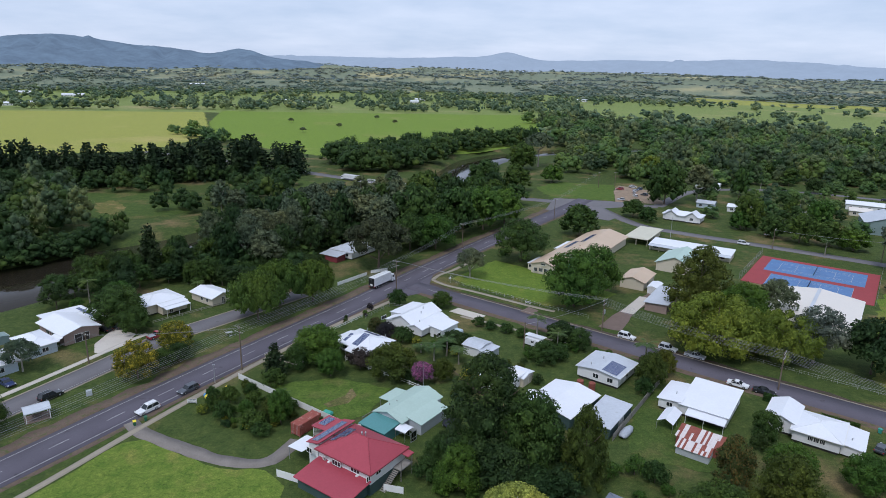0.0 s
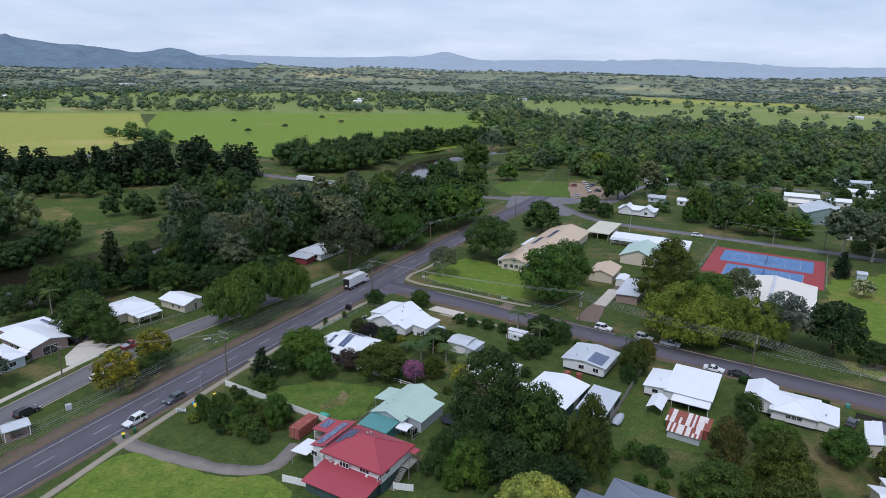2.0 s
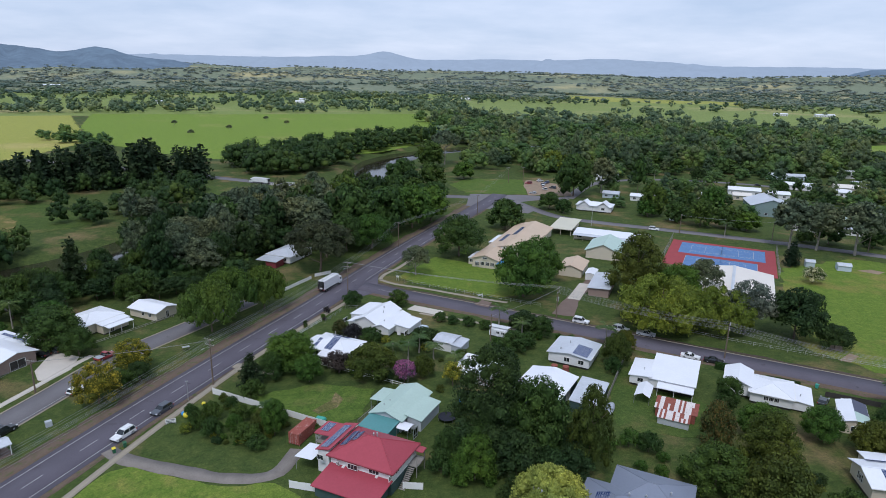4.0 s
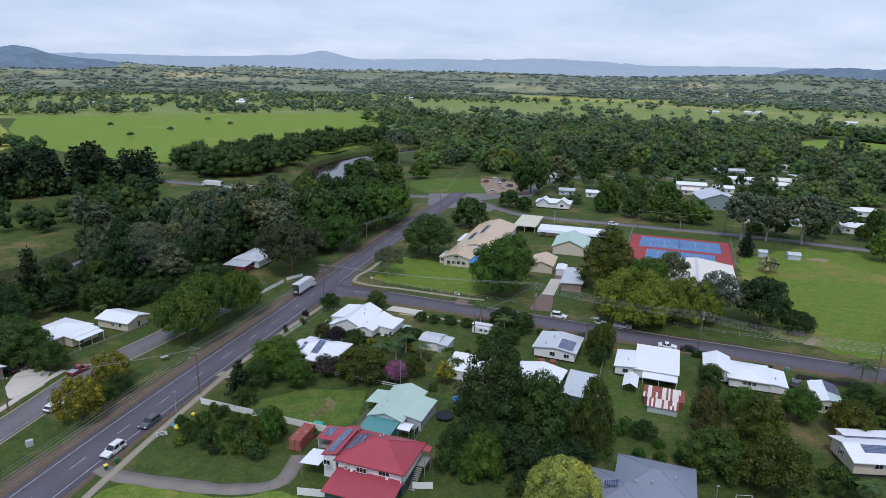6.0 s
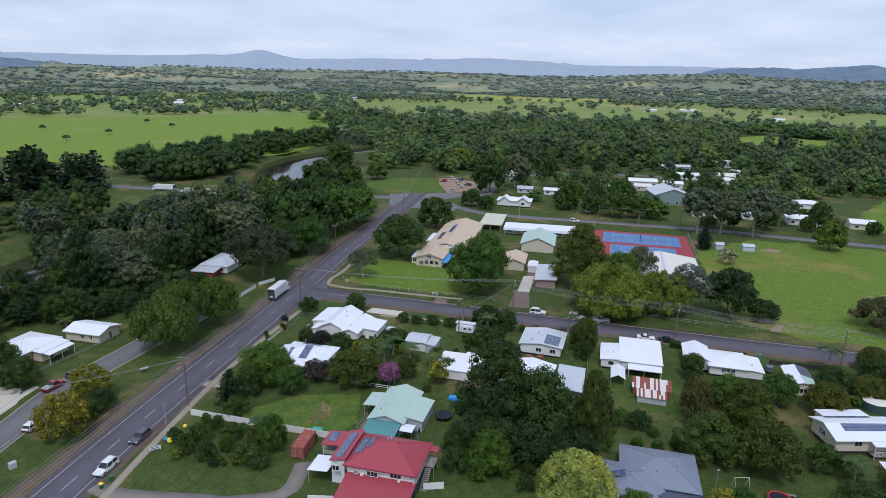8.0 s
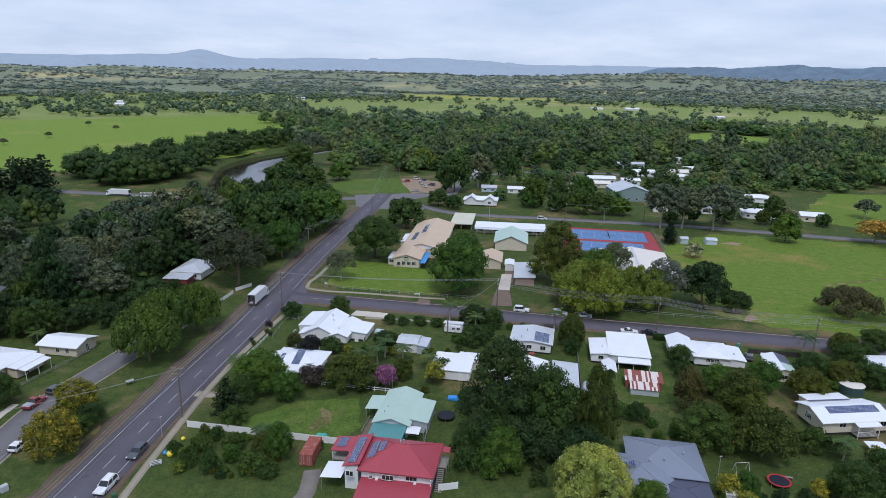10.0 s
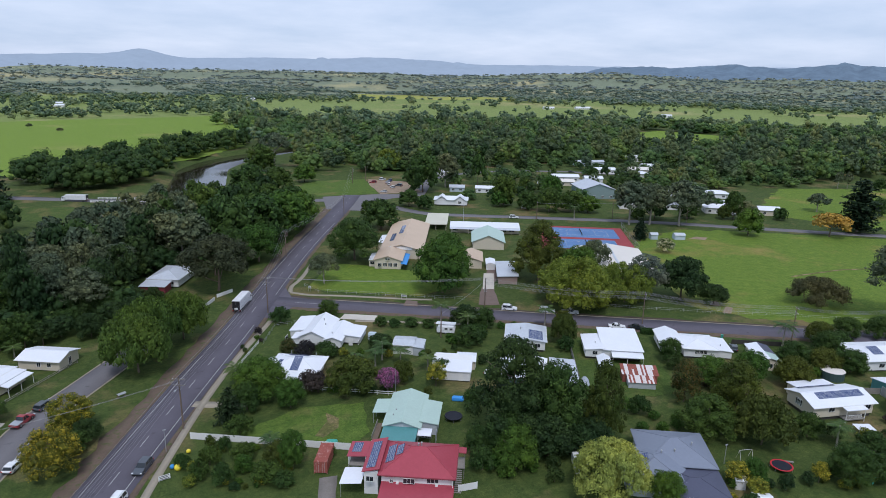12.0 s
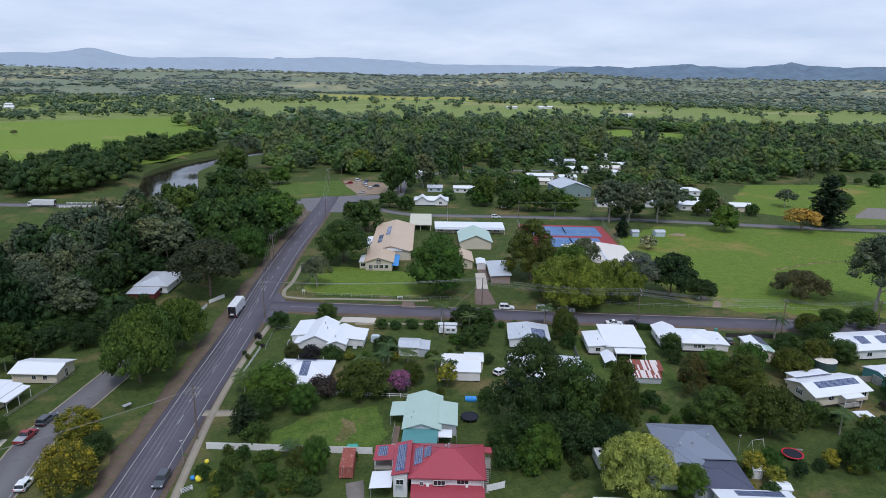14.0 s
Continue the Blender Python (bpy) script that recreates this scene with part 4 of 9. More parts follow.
# kind: height, radius, lobes, lobe size, leaf clumps, clump size, crown's foot, dome, gaps, leaves, bark, limbs
KINDS = {
    "round": (14, 9, 33, 2.4, 6200, 0.35, -0.1, 0, 0, "round", "bark", 5),
    "fresh": (14, 9, 36, 2.24, 6200, 0.35, -0.1, 0.02, 0, "fresh", "bark", 5),
    "poinciana": (9.5, 10, 60, 2.1, 7600, 0.37, 0.04, 0.12, 0, "feathery", "bark", 6),
    "broad": (20, 10, 90, 1.55, 11500, 0.29, -0.14, 0.05, 0.05, "dark", "bark", 6),
    "dark2": (15, 8, 60, 1.5, 7600, 0.27, -0.14, 0, 0.05, "olive", "bark", 5),
    "dark": (9, 6, 21, 1.84, 4374, 0.35, -0.1, 0.1, 0, "dark", "bark", 4),
    "plum": (5, 4, 16, 1.36, 1620, 0.28, -0.1, 0.1, 0, "plum", "bark", 4),
    "olive": (8, 6, 34, 1.4, 5248, 0.29, -0.1, 0.15, 0, "olive", "bark", 5),
    "golden": (9, 5, 44, 1.1, 4200, 0.2, -0.1, 0, 0, "golden", "bark", 5),
    "lime": (10, 7.5, 110, 1.25, 12000, 0.23, -0.08, 0.22, 0, "lime", "bark", 5),
    "magenta": (5.5, 3.2, 25, 0.94, 3801, 0.2, 0.08, 0.15, 0, "magenta", "bark", 4),
    "yellow": (6, 3, 22, 0.85, 1836, 0.2, 0.06, 0.1, 0, "yellow", "bark", 4),
    "shrub": (4, 3.2, 16, 1.02, 1620, 0.24, -0.1, 0.05, 0.1, "round", "bark", 4),
    "open": (9, 5, 33, 1.12, 3499, 0.26, 0.22, 0.1, 0.45, "gum", "pale_bark", 6),
    "gum": (24, 12, 51, 2, 5184, 0.44, 0.42, 0.15, 0.3, "gum", "pale_bark", 6),
    "fullgum": (23, 9, 48, 2.1, 5600, 0.42, 0.22, 0.02, 0.12, "gum", "pale_bark", 6),
    "tallgum": (20, 6.5, 36, 1.6, 3790, 0.44, 0.3, 0, 0.3, "gum", "pale_bark", 5),
    "grey": (15, 7.5, 45, 1.52, 5248, 0.29, 0.15, 0.1, 0.5, "grey", "pale_bark", 7),
    "greybroad": (8, 10, 54, 1.9, 6706, 0.31, -0.05, 0.15, 0.15, "brown_leaf", "bark", 7),
    "fig": (15, 15, 90, 2.4, 13122, 0.42, -0.1, -0.08, 0, "fig", "bark", 7),
    "rust": (13, 6.5, 36, 1.6, 5200, 0.3, -0.1, 0.05, 0.05, "rust_leaf", "bark", 5),
    "brown": (16, 11, 60, 2.24, 7581, 0.4, 0.16, 0.15, 0.1, "brown_leaf", "bark", 6),
    "autumn": (11, 9, 39, 1.68, 3790, 0.37, 0.15, 0.15, 0.5, "autumn", "bark", 6),
    "bushw": (6, 4, 19, 1.27, 2860, 0.19, -0.1, 0.15, 0, "white_flower", "bark", 4),
    "bush_olive": (3, 2.2, 12, 0.8, 800, 0.2, -0.1, 0.05, 0, "olive", "bark", 3),
    "bush_dark": (3, 2.2, 12, 0.8, 800, 0.2, -0.1, 0.05, 0, "dark", "bark", 3),
    "bush_fresh": (3, 2.2, 12, 0.8, 800, 0.2, -0.1, 0.05, 0.1, "fresh", "bark", 3),
    "bush_plum": (3, 2.2, 12, 0.8, 800, 0.2, -0.1, 0.05, 0, "plum", "bark", 3),
    "bush_yellow": (3, 2.2, 12, 0.8, 800, 0.18, -0.1, 0.05, 0, "yellow", "bark", 3),
    "mid": (14, 8, 26, 2.1, 1500, 0.5, 0.05, 0.1, 0, "round", "bark", 3),
    "midgum": (19, 7.5, 28, 1.8, 1400, 0.5, 0.12, 0.05, 0.15, "gum", "pale_bark", 4),
    "middark": (15, 8, 26, 2.1, 1500, 0.5, 0.02, 0.1, 0, "dark", "bark", 3),
}
WORDS = {
    "round": "dense dark green broadleaf tree", "fresh": "bright green leafy street tree", "poinciana": "wide flat-topped bright green poinciana tree",
    "broad": "tall dense dark green tree behind the houses", "dark2": "tall olive green tree behind the sheds", "dark": "dense rounded dark green tree", "plum": "dark purplish leafy shrub",
    "olive": "rounded olive green garden tree", "golden": "green tree topped with golden blossom", "lime": "large domed lime green tree in a garden",
    "magenta": "small tree covered in magenta blossom", "yellow": "small yellow-green garden tree", "shrub": "leafy green garden shrub", "open": "slender open-crowned grey-green tree",
    "gum": "tall gum tree with a spreading crown", "fullgum": "tall full-crowned grey-green gum tree", "tallgum": "slender grey-green gum tree by the river", "grey": "pale grey thin-leaved tree", "greybroad": "low spreading brownish green tree",
    "fig": "huge spreading yellow-green fig tree", "rust": "tree with russet new leaves", "brown": "broad brownish green tree by the road", "autumn": "sparse spreading golden brown tree",
    "bushw": "round bush with cream flowers", "mid": "dense green tree in the woods", "midgum": "grey-green gum tree in the woods", "middark": "dense dark tree on the river bank",
    "bush_olive": "small olive green garden bush", "bush_dark": "small dark green garden bush", "bush_fresh": "small bright green garden bush", "bush_plum": "small purplish garden bush", "bush_yellow": "small yellow-green garden bush",
    "pine": "dark hoop pine with tiered branches", "conifer": "dark narrow conical conifer tree", "palm": "palm with arching green fronds", "treefern": "low palm with arching fronds",
}
MADE = {}
TREE_RS = np.random.default_rng(11)


TAPER = {"broad": 0.55, "dark2": 0.5, "tallgum": 0.3, "fullgum": 0.25, "midgum": 0.3, "rust": 0.3, "round": 0.12, "shrub": 0.15, "open": 0.25}


def build_tree(kind, variant, far=False):
    rs = np.random.default_rng(100 + variant * 17 + len(kind) * 7 + ord(kind[0]))
    root = new("tree" if kind not in ("shrub", "bushw", "plum") and not kind.startswith("bush") else "shrub")
    root.empty_display_size = 0.5
    if kind in ("pine", "conifer"):
        H, R = (24.0, 6.0) if kind == "pine" else (9.0, 3.0)
        tiers, P, O = (20 if kind == "pine" else 18), [], []
        for i in range(tiers):
            s = (i + 0.5) / tiers
            z, reach = H * (0.08 + 0.91 * s), R * (1 - s) ** (0.42 if kind == "pine" else 0.65) * rs.uniform(0.8, 1.1) + 0.3
            arms = 7 if s < 0.7 else 5
            for a in range(arms):
                th, L = 6.283 * a / arms + i * 0.9 + rs.uniform(-0.3, 0.3), reach * rs.uniform(0.65, 1.15)
                k = max(4, int(L * (8 if kind == "pine" else 12)))
                u = rs.uniform(0.15, 1, k)
                P.append(np.c_[np.cos(th) * L * u, np.sin(th) * L * u, z - 0.15 * L * u + 0.3 * u * u] + rs.normal(0, 0.13 + 0.04 * R, (k, 3)))
                O.append(np.tile([math.cos(th) * 0.4, math.sin(th) * 0.4, 0.8], (k, 1)))
        v, q = leaf_cards(rs, np.concatenate(P), np.concatenate(O), 0.55 if kind == "pine" else 0.3, 0.6)
        part("crown", np_mesh("crown", v, [q], M["pine"]), None, root)
        tv, tq = tube([(0, 0, 0), (0, 0, H * 0.5), (0, 0, H * 0.98)], [R * 0.06, R * 0.04, 0.03], 7)
        part("trunk", np_mesh("trunk", tv, [tq], M["bark"]), None, root)
        return root, H, R
    if kind in ("palm", "treefern"):
        H, R = (8.0, 2.8) if kind == "palm" else (3.4, 2.4)
        zt, V, Q, off = H - 1.6, [], [], 0
        for i in range(18):
            a, up, L = i * 2.39996, rs.uniform(-0.1, 1.0), R * rs.uniform(0.85, 1.1)
            ax, sd = np.array([math.cos(a), math.sin(a), 0]), np.array([-math.sin(a), math.cos(a), 0])
            u = np.linspace(0, 1, 9)
            mid = np.outer(u * L * 0.95, ax) + np.c_[np.zeros(9), np.zeros(9), zt + 1.5 * up * u * 1.2 - 2.3 * u ** 2 * (0.5 + 0.3 * (1 - up))]
            for k in range(8):
                for s in (-1, 1):
                    for h in (0, 0.5):
                        c = mid[k] * (1 - h) + mid[k + 1] * h
                        w = 0.62 * math.sin(math.pi * (0.12 + 0.8 * (k + h) / 8.5)) * R / 2.6
                        tip = c + sd * s * w + ax * w * 0.5 + np.array([0, 0, -0.35 * w])
                        V += [c, c + ax * 0.16, tip + ax * 0.06, tip]
                        Q.append((off, off + 1, off + 2, off + 3))
                        off += 4
        part("crown", np_mesh("crown", np.array(V), [np.array(Q)], M["palm"]), None, root)
        tv, tq = tube([(0, 0, 0), (0.1, 0.05, zt * 0.5), (0, 0, zt + 0.2)], [0.26, 0.17, 0.14], 8)
        part("trunk", np_mesh("trunk", tv, [tq], M["pale_bark"]), None, root)
        return root, H, R
    H, R, n, rl, leaves, size, foot, dome, gap, lm, bark, limbs = KINDS[kind]
    z0 = H * foot
    more, less = (0.36, 1.55) if far else (1.6, 0.77)
    v, f, q = leafy(rs, n, R, H - z0, z0, rl, int(leaves * more), size * less, dome=dome, gap=gap, core=0.72 if far else 0.62, wild=0.9 if kind in ("lime", "golden", "olive") else 0.68, taper=TAPER.get(kind, 0.0))
    part("crown", np_mesh("crown", v, [f, q] if len(f) else [q], M[lm]), None, root)
    tv, tq = trunk_arrays(rs, H, 0.013 * H + 0.013 * R, max(0.16, foot * 0.8), limbs, R)
    part("trunk", np_mesh("trunk", tv, [tq], M[bark]), None, root)
    return root, H, R


def tree(kind, x, y, h, r, words="", group="", variants=2):
    """A tree of that kind, h high and r in radius, at a place in the plan."""
    var = int(TREE_RS.integers(variants))
    z = float(ground_z(x, y)[0]) - 0.1
    turn = TREE_RS.uniform(0, 360)
    far = math.hypot(x, y) > 255
    key = (kind, var, far)
    if key in MADE:
        src, H, R = MADE[key]
        ob = copy_thing(src, Matrix.Identity(4))
    else:
        ob, H, R = build_tree(kind, var, far)
        MADE[key] = (ob, H, R)
    ob.matrix_basis = pose(x, y, z, 0, 0, turn) @ Matrix.Diagonal((r / R, r / R, h / H, 1))
    for k in ("label", "group"):
        if k in ob:
            del ob[k]
    return tagged(ob, words or WORDS[kind], "shrub" if kind in ("shrub", "plum") or kind.startswith("bush") else "tree", group)


# ---- trees that stand singly ----
tree("golden", -69.2, 134.5, 9.6, 5.0, group="golden blossom trees")
tree("golden", -66.1, 149.2, 8.4, 4.5, group="golden blossom trees")
tree("shrub", -66.0, 141.0, 4.2, 3.4)
tree("dark", -63.4, 144.5, 4.5, 3.0)
tree("poinciana", -51.5, 171.5, 14.0, 8.6, group="roadside poincianas")
tree("poinciana", -47.6, 181.5, 14.5, 8.2, group="roadside poincianas")
tree("poinciana", -38.8, 187.0, 13.0, 7.4, group="roadside poincianas")
tree("round", -89.0, 166.5, 11.0, 8.0, "rounded dark green tree between two houses")
tree("round", -81.5, 160.5, 7.4, 4.6)
tree("fresh", -92.5, 175.0, 9.5, 5.5)
tree("open", -97.1, 136.6, 8.0, 4.8)
tree("round", -87.5, 110.5, 7.8, 4.6)
tree("shrub", -44.5, 124.4, 4, 2.18, group="garden shrubs")
tree("shrub", -38.7, 123.1, 3.4, 2.45, group="garden shrubs")
tree("fresh", -31.5, 116.0, 8.0, 2.8, "slender bright green sapling in the garden")
tree("shrub", -36.7, 114.6, 4.1, 2.99, group="garden shrubs")
tree("olive", -33.5, 118.6, 4.6, 2.9)
tree("shrub", -34.6, 112.0, 3.0, 2.2, group="garden shrubs")
tree("fresh", -39.6, 119.4, 3.4, 2.0)
tree("shrub", -31.0, 121.6, 2.8, 2.0, group="garden shrubs")
tree("shrub", -43.6, 117.7, 4, 2.18, group="garden shrubs")
tree("shrub", -46.9, 121.1, 4, 1.77, group="garden shrubs")
tree("shrub", -49, 126, 2.9, 1.63, group="garden shrubs")
tree("yellow", -47.5, 123.5, 2.4, 1.4)
tree("shrub", -41, 128, 2.9, 1.63, group="garden shrubs")
tree("palm", -33.4, 123.8, 3.6, 2.2)
tree("shrub", -24.4, 116.6, 2.2, 1.6)
tree("fresh", -29.6, 145.2, 9.6, 6.6)
tree("fresh", -25.0, 137.8, 7.0, 3.6)
tree("round", -33.4, 141.4, 6.6, 3.8)
tree("conifer", -38.0, 137.2, 8.4, 3.2)
tree("shrub", -37.0, 132.6, 4.0, 3.0)
tree("olive", -10.4, 138.2, 8.2, 6.1)
tree("plum", -18.4, 143.2, 4.6, 4.0)
tree("plum", -13.6, 160.6, 4.4, 3.0)
tree("rust", -17.0, 164.4, 4.4, 2.6)
tree("magenta", -3.2, 134.6, 5.6, 3.0)
tree("yellow", 7.6, 131.2, 6.0, 2.9)
tree("olive", 1.6, 137.2, 5.2, 3.0)
tree("palm", -0.6, 147.0, 5.6, 2.8, group="garden palms")
tree("palm", 2.6, 150.0, 6.2, 2.8, group="garden palms")
tree("palm", 5.6, 145.4, 5.2, 2.6, group="garden palms")
tree("palm", 9.8, 139.2, 5.0, 2.6, group="garden palms")
tree("treefern", -4.0, 151.8, 4.0, 2.6)
tree("palm", -33.0, 152.5, 6.5, 3.0)
tree("dark", 4.8, 155.4, 4.6, 3.8)
tree("shrub", 12.0, 136.0, 3.8, 2.8)
tree("shrub", 7.8, 159.0, 2.6, 2.0)
tree("shrub", -12.4, 186.4, 4.8, 3.2)
tree("shrub", -9.2, 158.2, 4.4, 3.2)
tree("round", 1.4, 184.6, 5.2, 3.6)
tree("shrub", 12.0, 170.6, 2.8, 2.2, group="street front shrubs")
tree("shrub", 15.2, 168.4, 2.4, 2.0, group="street front shrubs")
tree("shrub", 19.4, 166.2, 2.8, 2.2, group="street front shrubs")
tree("shrub", 23.6, 163.4, 2.6, 2.0, group="street front shrubs")
tree("dark", 33.6, 159.4, 6.4, 4.2)
tree("round", 37.6, 155.4, 6.2, 3.6)
tree("palm", 27.5, 163.0, 8.0, 3.0)
tree("palm", 31.8, 155.2, 6.2, 2.8)
tree("round", 27.2, 147.6, 5.6, 4.2)
tree("shrub", 31.4, 149.2, 4.4, 3.0)
tree("palm", 52.2, 146.2, 8.0, 3.2)
tree("olive", 50.6, 136.2, 8.4, 3.8)
tree("olive", 55.6, 142.0, 6.6, 3.0)
tree("shrub", 47.8, 132.0, 4.2, 2.4)
tree("broad", 9.4, 104.4, 22.5, 9.4, "very tall dense dark green tree")
tree("round", 17.4, 101.4, 16.2, 7.0)
tree("fresh", 4.4, 96.0, 9.0, 4.4)
tree("dark", 12.2, 96.4, 8.6, 5.2)
tree("round", 5.6, 100.6, 9.0, 5.0)
tree("dark", 17.4, 93.2, 6.4, 4.2)
tree("round", 0.8, 103.2, 6.0, 3.2)
tree("shrub", -1.2, 98.8, 4.8, 2.6)
tree("shrub", 9.4, 118.4, 5.0, 2.6)
tree("dark2", 26.0, 96.0, 17.0, 4.8)
tree("dark", 20.6, 105.6, 10.5, 4.4)
tree("dark", 22.4, 94.8, 6.0, 4.4)
tree("shrub", 39.8, 99.2, 4.4, 2.6)
tree("round", 66.6, 113.8, 6.8, 3.2)
tree("rust", 53.0, 98.0, 10.6, 4.0)
tree("fresh", 64.4, 100.2, 7.6, 5.2)
tree("dark2", 57.4, 88.4, 13.4, 6.4)
tree("round", 45.6, 86.4, 8.7, 6.4)
tree("olive", 52.4, 78.6, 10.4, 6.0, "grey-green garden tree beside the lawn")
tree("fresh", 76.6, 97.8, 7.4, 4.6)
tree("olive", 82.6, 90.6, 7.2, 4.6)
tree("shrub", 63.6, 75.8, 5.2, 3.4)
tree("palm", 64.8, 70.6, 6.0, 2.8)
tree("lime", 12.4, 80.4, 11.6, 6.6)
tree("fresh", 20.6, 75.4, 6.4, 3.4)
tree("yellow", 36.4, 72.8, 4.6, 2.4)
tree("yellow", 36.0, 68.4, 4.0, 2.2)
tree("fresh", 39.0, 71.4, 5.2, 2.6)
tree("shrub", 31.6, 66.6, 3.4, 2.4)
tree("round", 54.4, 62.6, 8.2, 4.6)
tree("shrub", 60.8, 60.8, 5.0, 3.6)
tree("yellow", 50.2, 65.8, 4.2, 1.8)
tree("round", 91.4, 70.2, 6.6, 4.4)
tree("round", 101.0, 68.0, 7.4, 5.0)
tree("shrub", 70.0, 66.0, 4.2, 3.4)
tree("round", 93.6, 97.4, 6.4, 4.6)
tree("olive", 97.6, 91.6, 6.0, 4.2)
tree("round", 102.4, 87.8, 6.2, 4.4)
tree("shrub", 88.4, 94.2, 4.2, 3.2)
tree("round", 107.0, 96.2, 7.2, 4.4)
tree("olive", 112.6, 101.2, 6.6, 4.2)
tree("palm", 101.5, 105.0, 8.6, 3.4)
tree("shrub", 117.0, 98.4, 4.4, 3.4)
tree("round", 125.4, 101.0, 6.0, 4.2)
tree("round", 133.0, 96.0, 6.4, 4.6)
tree("fresh", 42.6, 187.6, 18.4, 10.6, "big dense green shade tree beside the school")
tree("fresh", 52.4, 200.6, 16.5, 8.4)
tree("round", 31.6, 236.0, 16.4, 10.8)
tree("round", 62.6, 277.6, 14.2, 9.4)
tree("open", 11.2, 214.4, 10.6, 5.8)
tree("fig", 74.4, 157.6, 15.4, 13.6)
tree("fig", 90.0, 152.0, 13.4, 9.0, "spreading yellow-green tree beside the fig")
tree("dark2", 79.4, 182.6, 22.0, 10.8, "tall green tree in the school grounds")
tree("fresh", 88.8, 172.6, 14.0, 8.0, "broad green tree in the school grounds")
tree("open", 99.6, 176.6, 14.0, 6.6)
tree("grey", 97.4, 151.0, 15.2, 7.5)
tree("dark", 108.4, 144.8, 14.4, 8.2)
tree("dark", 114.4, 136.8, 6.8, 5.0)
tree("greybroad", 143.8, 119.9, 9.0, 10.0)
tree("fullgum", 152.6, 100.4, 25.0, 10.5)
tree("fullgum", 175.6, 231.6, 22.0, 9.0, group="gums along the back street")
tree("fullgum", 185.6, 227.6, 21.0, 8.5, group="gums along the back street")
tree("fullgum", 196.2, 218.4, 23.0, 10.0, group="gums along the back street")
tree("pine", 264.9, 170.4, 26.0, 10.5, "tall dark araucaria beside the sports ground")
tree("autumn", 243.2, 171.1, 11.1, 9.4)
tree("round", -9.5, 264.3, 24.0, 12.4, group="big trees along the main road")
tree("round", 6.3, 274.1, 21.0, 11.4, group="big trees along the main road")
tree("fresh", 19.9, 284.0, 20.0, 10.4, group="big trees along the main road")
tree("fresh", -1.4, 250.7, 14.6, 9.4, group="big trees along the main road")
tree("fresh", 31.0, 298.0, 17.0, 9.0, group="big trees along the main road")
tree("brown", -22.0, 223.0, 18.5, 12.0)
tree("mid", -19.6, 240.0, 13.5, 7.4)
tree("round", -11.6, 248.0, 15.0, 8.0, group="big trees along the main road")
tree("round", -9.3, 309.7, 21.3, 9.9)
tree("round", 68.0, 304.0, 8.6, 4.6)
tree("round", 26.0, 371.0, 20.5, 12.0)
tree("palm", -104.6, 180.6, 9.4, 2.8)
tree("palm", -77.4, 194.6, 3.8, 2.4)
tree("middark", -112.0, 176.0, 8.0, 4.6)
tree("mid", -103.0, 186.0, 8.6, 5.0)
tree("middark", -97.0, 186.6, 9.0, 5.2)
tree("conifer", -97.0, 206.0, 18.4, 4.8, "tall dark conifer on the river bank")
tree("round", 46.0, 384.0, 16.0, 10.0)
tree("round", 60.0, 470.0, 20.0, 12.0)
tree("gum", 74.0, 486.0, 26.0, 12.0)
tree("fresh", 73.7, 418.0, 12.0, 8.0)
tree("round", 126.1, 352.7, 25.0, 12.0)
tree("fullgum", 148.0, 362.0, 22.0, 9.0)
tree("fig", 150.0, 448.0, 16.0, 11.0, "spreading yellow-green tree by the park")
tree("fresh", 209.8, 190.3, 13.2, 7.0)
tree("round", 313.9, 184.2, 10.5, 5.6)
tree("bushw", 150.6, 188.0, 6.2, 4.3)
tree("conifer", 158.1, 208.3, 9.9, 3.8)
tree("round", 103.0, 308.0, 7.6, 4.8)
tree("round", 98.7, 318.5, 9.4, 6.6)
tree("palm", 160.0, 254.0, 8.0, 3.2)
tree("mid", 170.1, 358.1, 21.4, 5.3)
tree("round", 147.5, 298.3, 17.2, 7.7)
tree("fresh", 144.1, 296.5, 9.0, 6.1)
tree("round", 152.0, 283.1, 10.7, 6.3)
tree("round", 159.7, 273.5, 13.7, 7.8)
tree("fresh", 183.2, 299.9, 14.6, 6.8)
tree("round", 169.7, 267.9, 11.5, 7.2)
tree("fresh", 176.9, 262.2, 9.3, 7.1)
tree("round", 199.1, 236.3, 12.3, 6.1)
tree("midgum", 227.8, 232.6, 15.9, 8.7)
tree("round", 234.7, 216.0, 15.0, 6.1)
tree("midgum", 236.3, 210.3, 11.1, 5.2)
tree("shrub", 256.3, 203.8, 6.7, 3.9)
tree("fresh", 246.1, 235.6, 7.0, 4.9)
tree("round", 214.1, 227.8, 10.3, 6.1)
tree("shrub", 191.0, 240.9, 5.6, 4.5)
tree("dark", 236.6, 399.8, 9.8, 5.7)
tree("mid", 234.3, 425.3, 12.4, 6.8)
tree("fresh", 280.6, 412.9, 6.6, 5.6)
tree("mid", 283.8, 434.8, 11.0, 7.3)
tree("mid", 237.6, 457.9, 11.3, 7.2)
tree("round", 268.2, 354.5, 7.0, 4.2)
tree("round", 285.5, 345.4, 7.0, 4.2)
tree("mid", 352.7, 421.7, 9.7, 7.7)
tree("round", 425.9, 446.3, 14.6, 11.9)
tree("mid", 364.7, 374.1, 11.4, 9.7)
tree("midgum", 389.5, 246.7, 11.5, 3.6)
tree("midgum", 395.3, 243.6, 11.6, 3.2)
tree("round", 404.7, 227.8, 8.7, 4.4)
tree("shrub", 428.0, 226.0, 4.7, 2.9)
tree("round", 426.5, 213.4, 9.5, 6.0)
tree("palm", 192.6, 379.5, 13.4, 2.4)
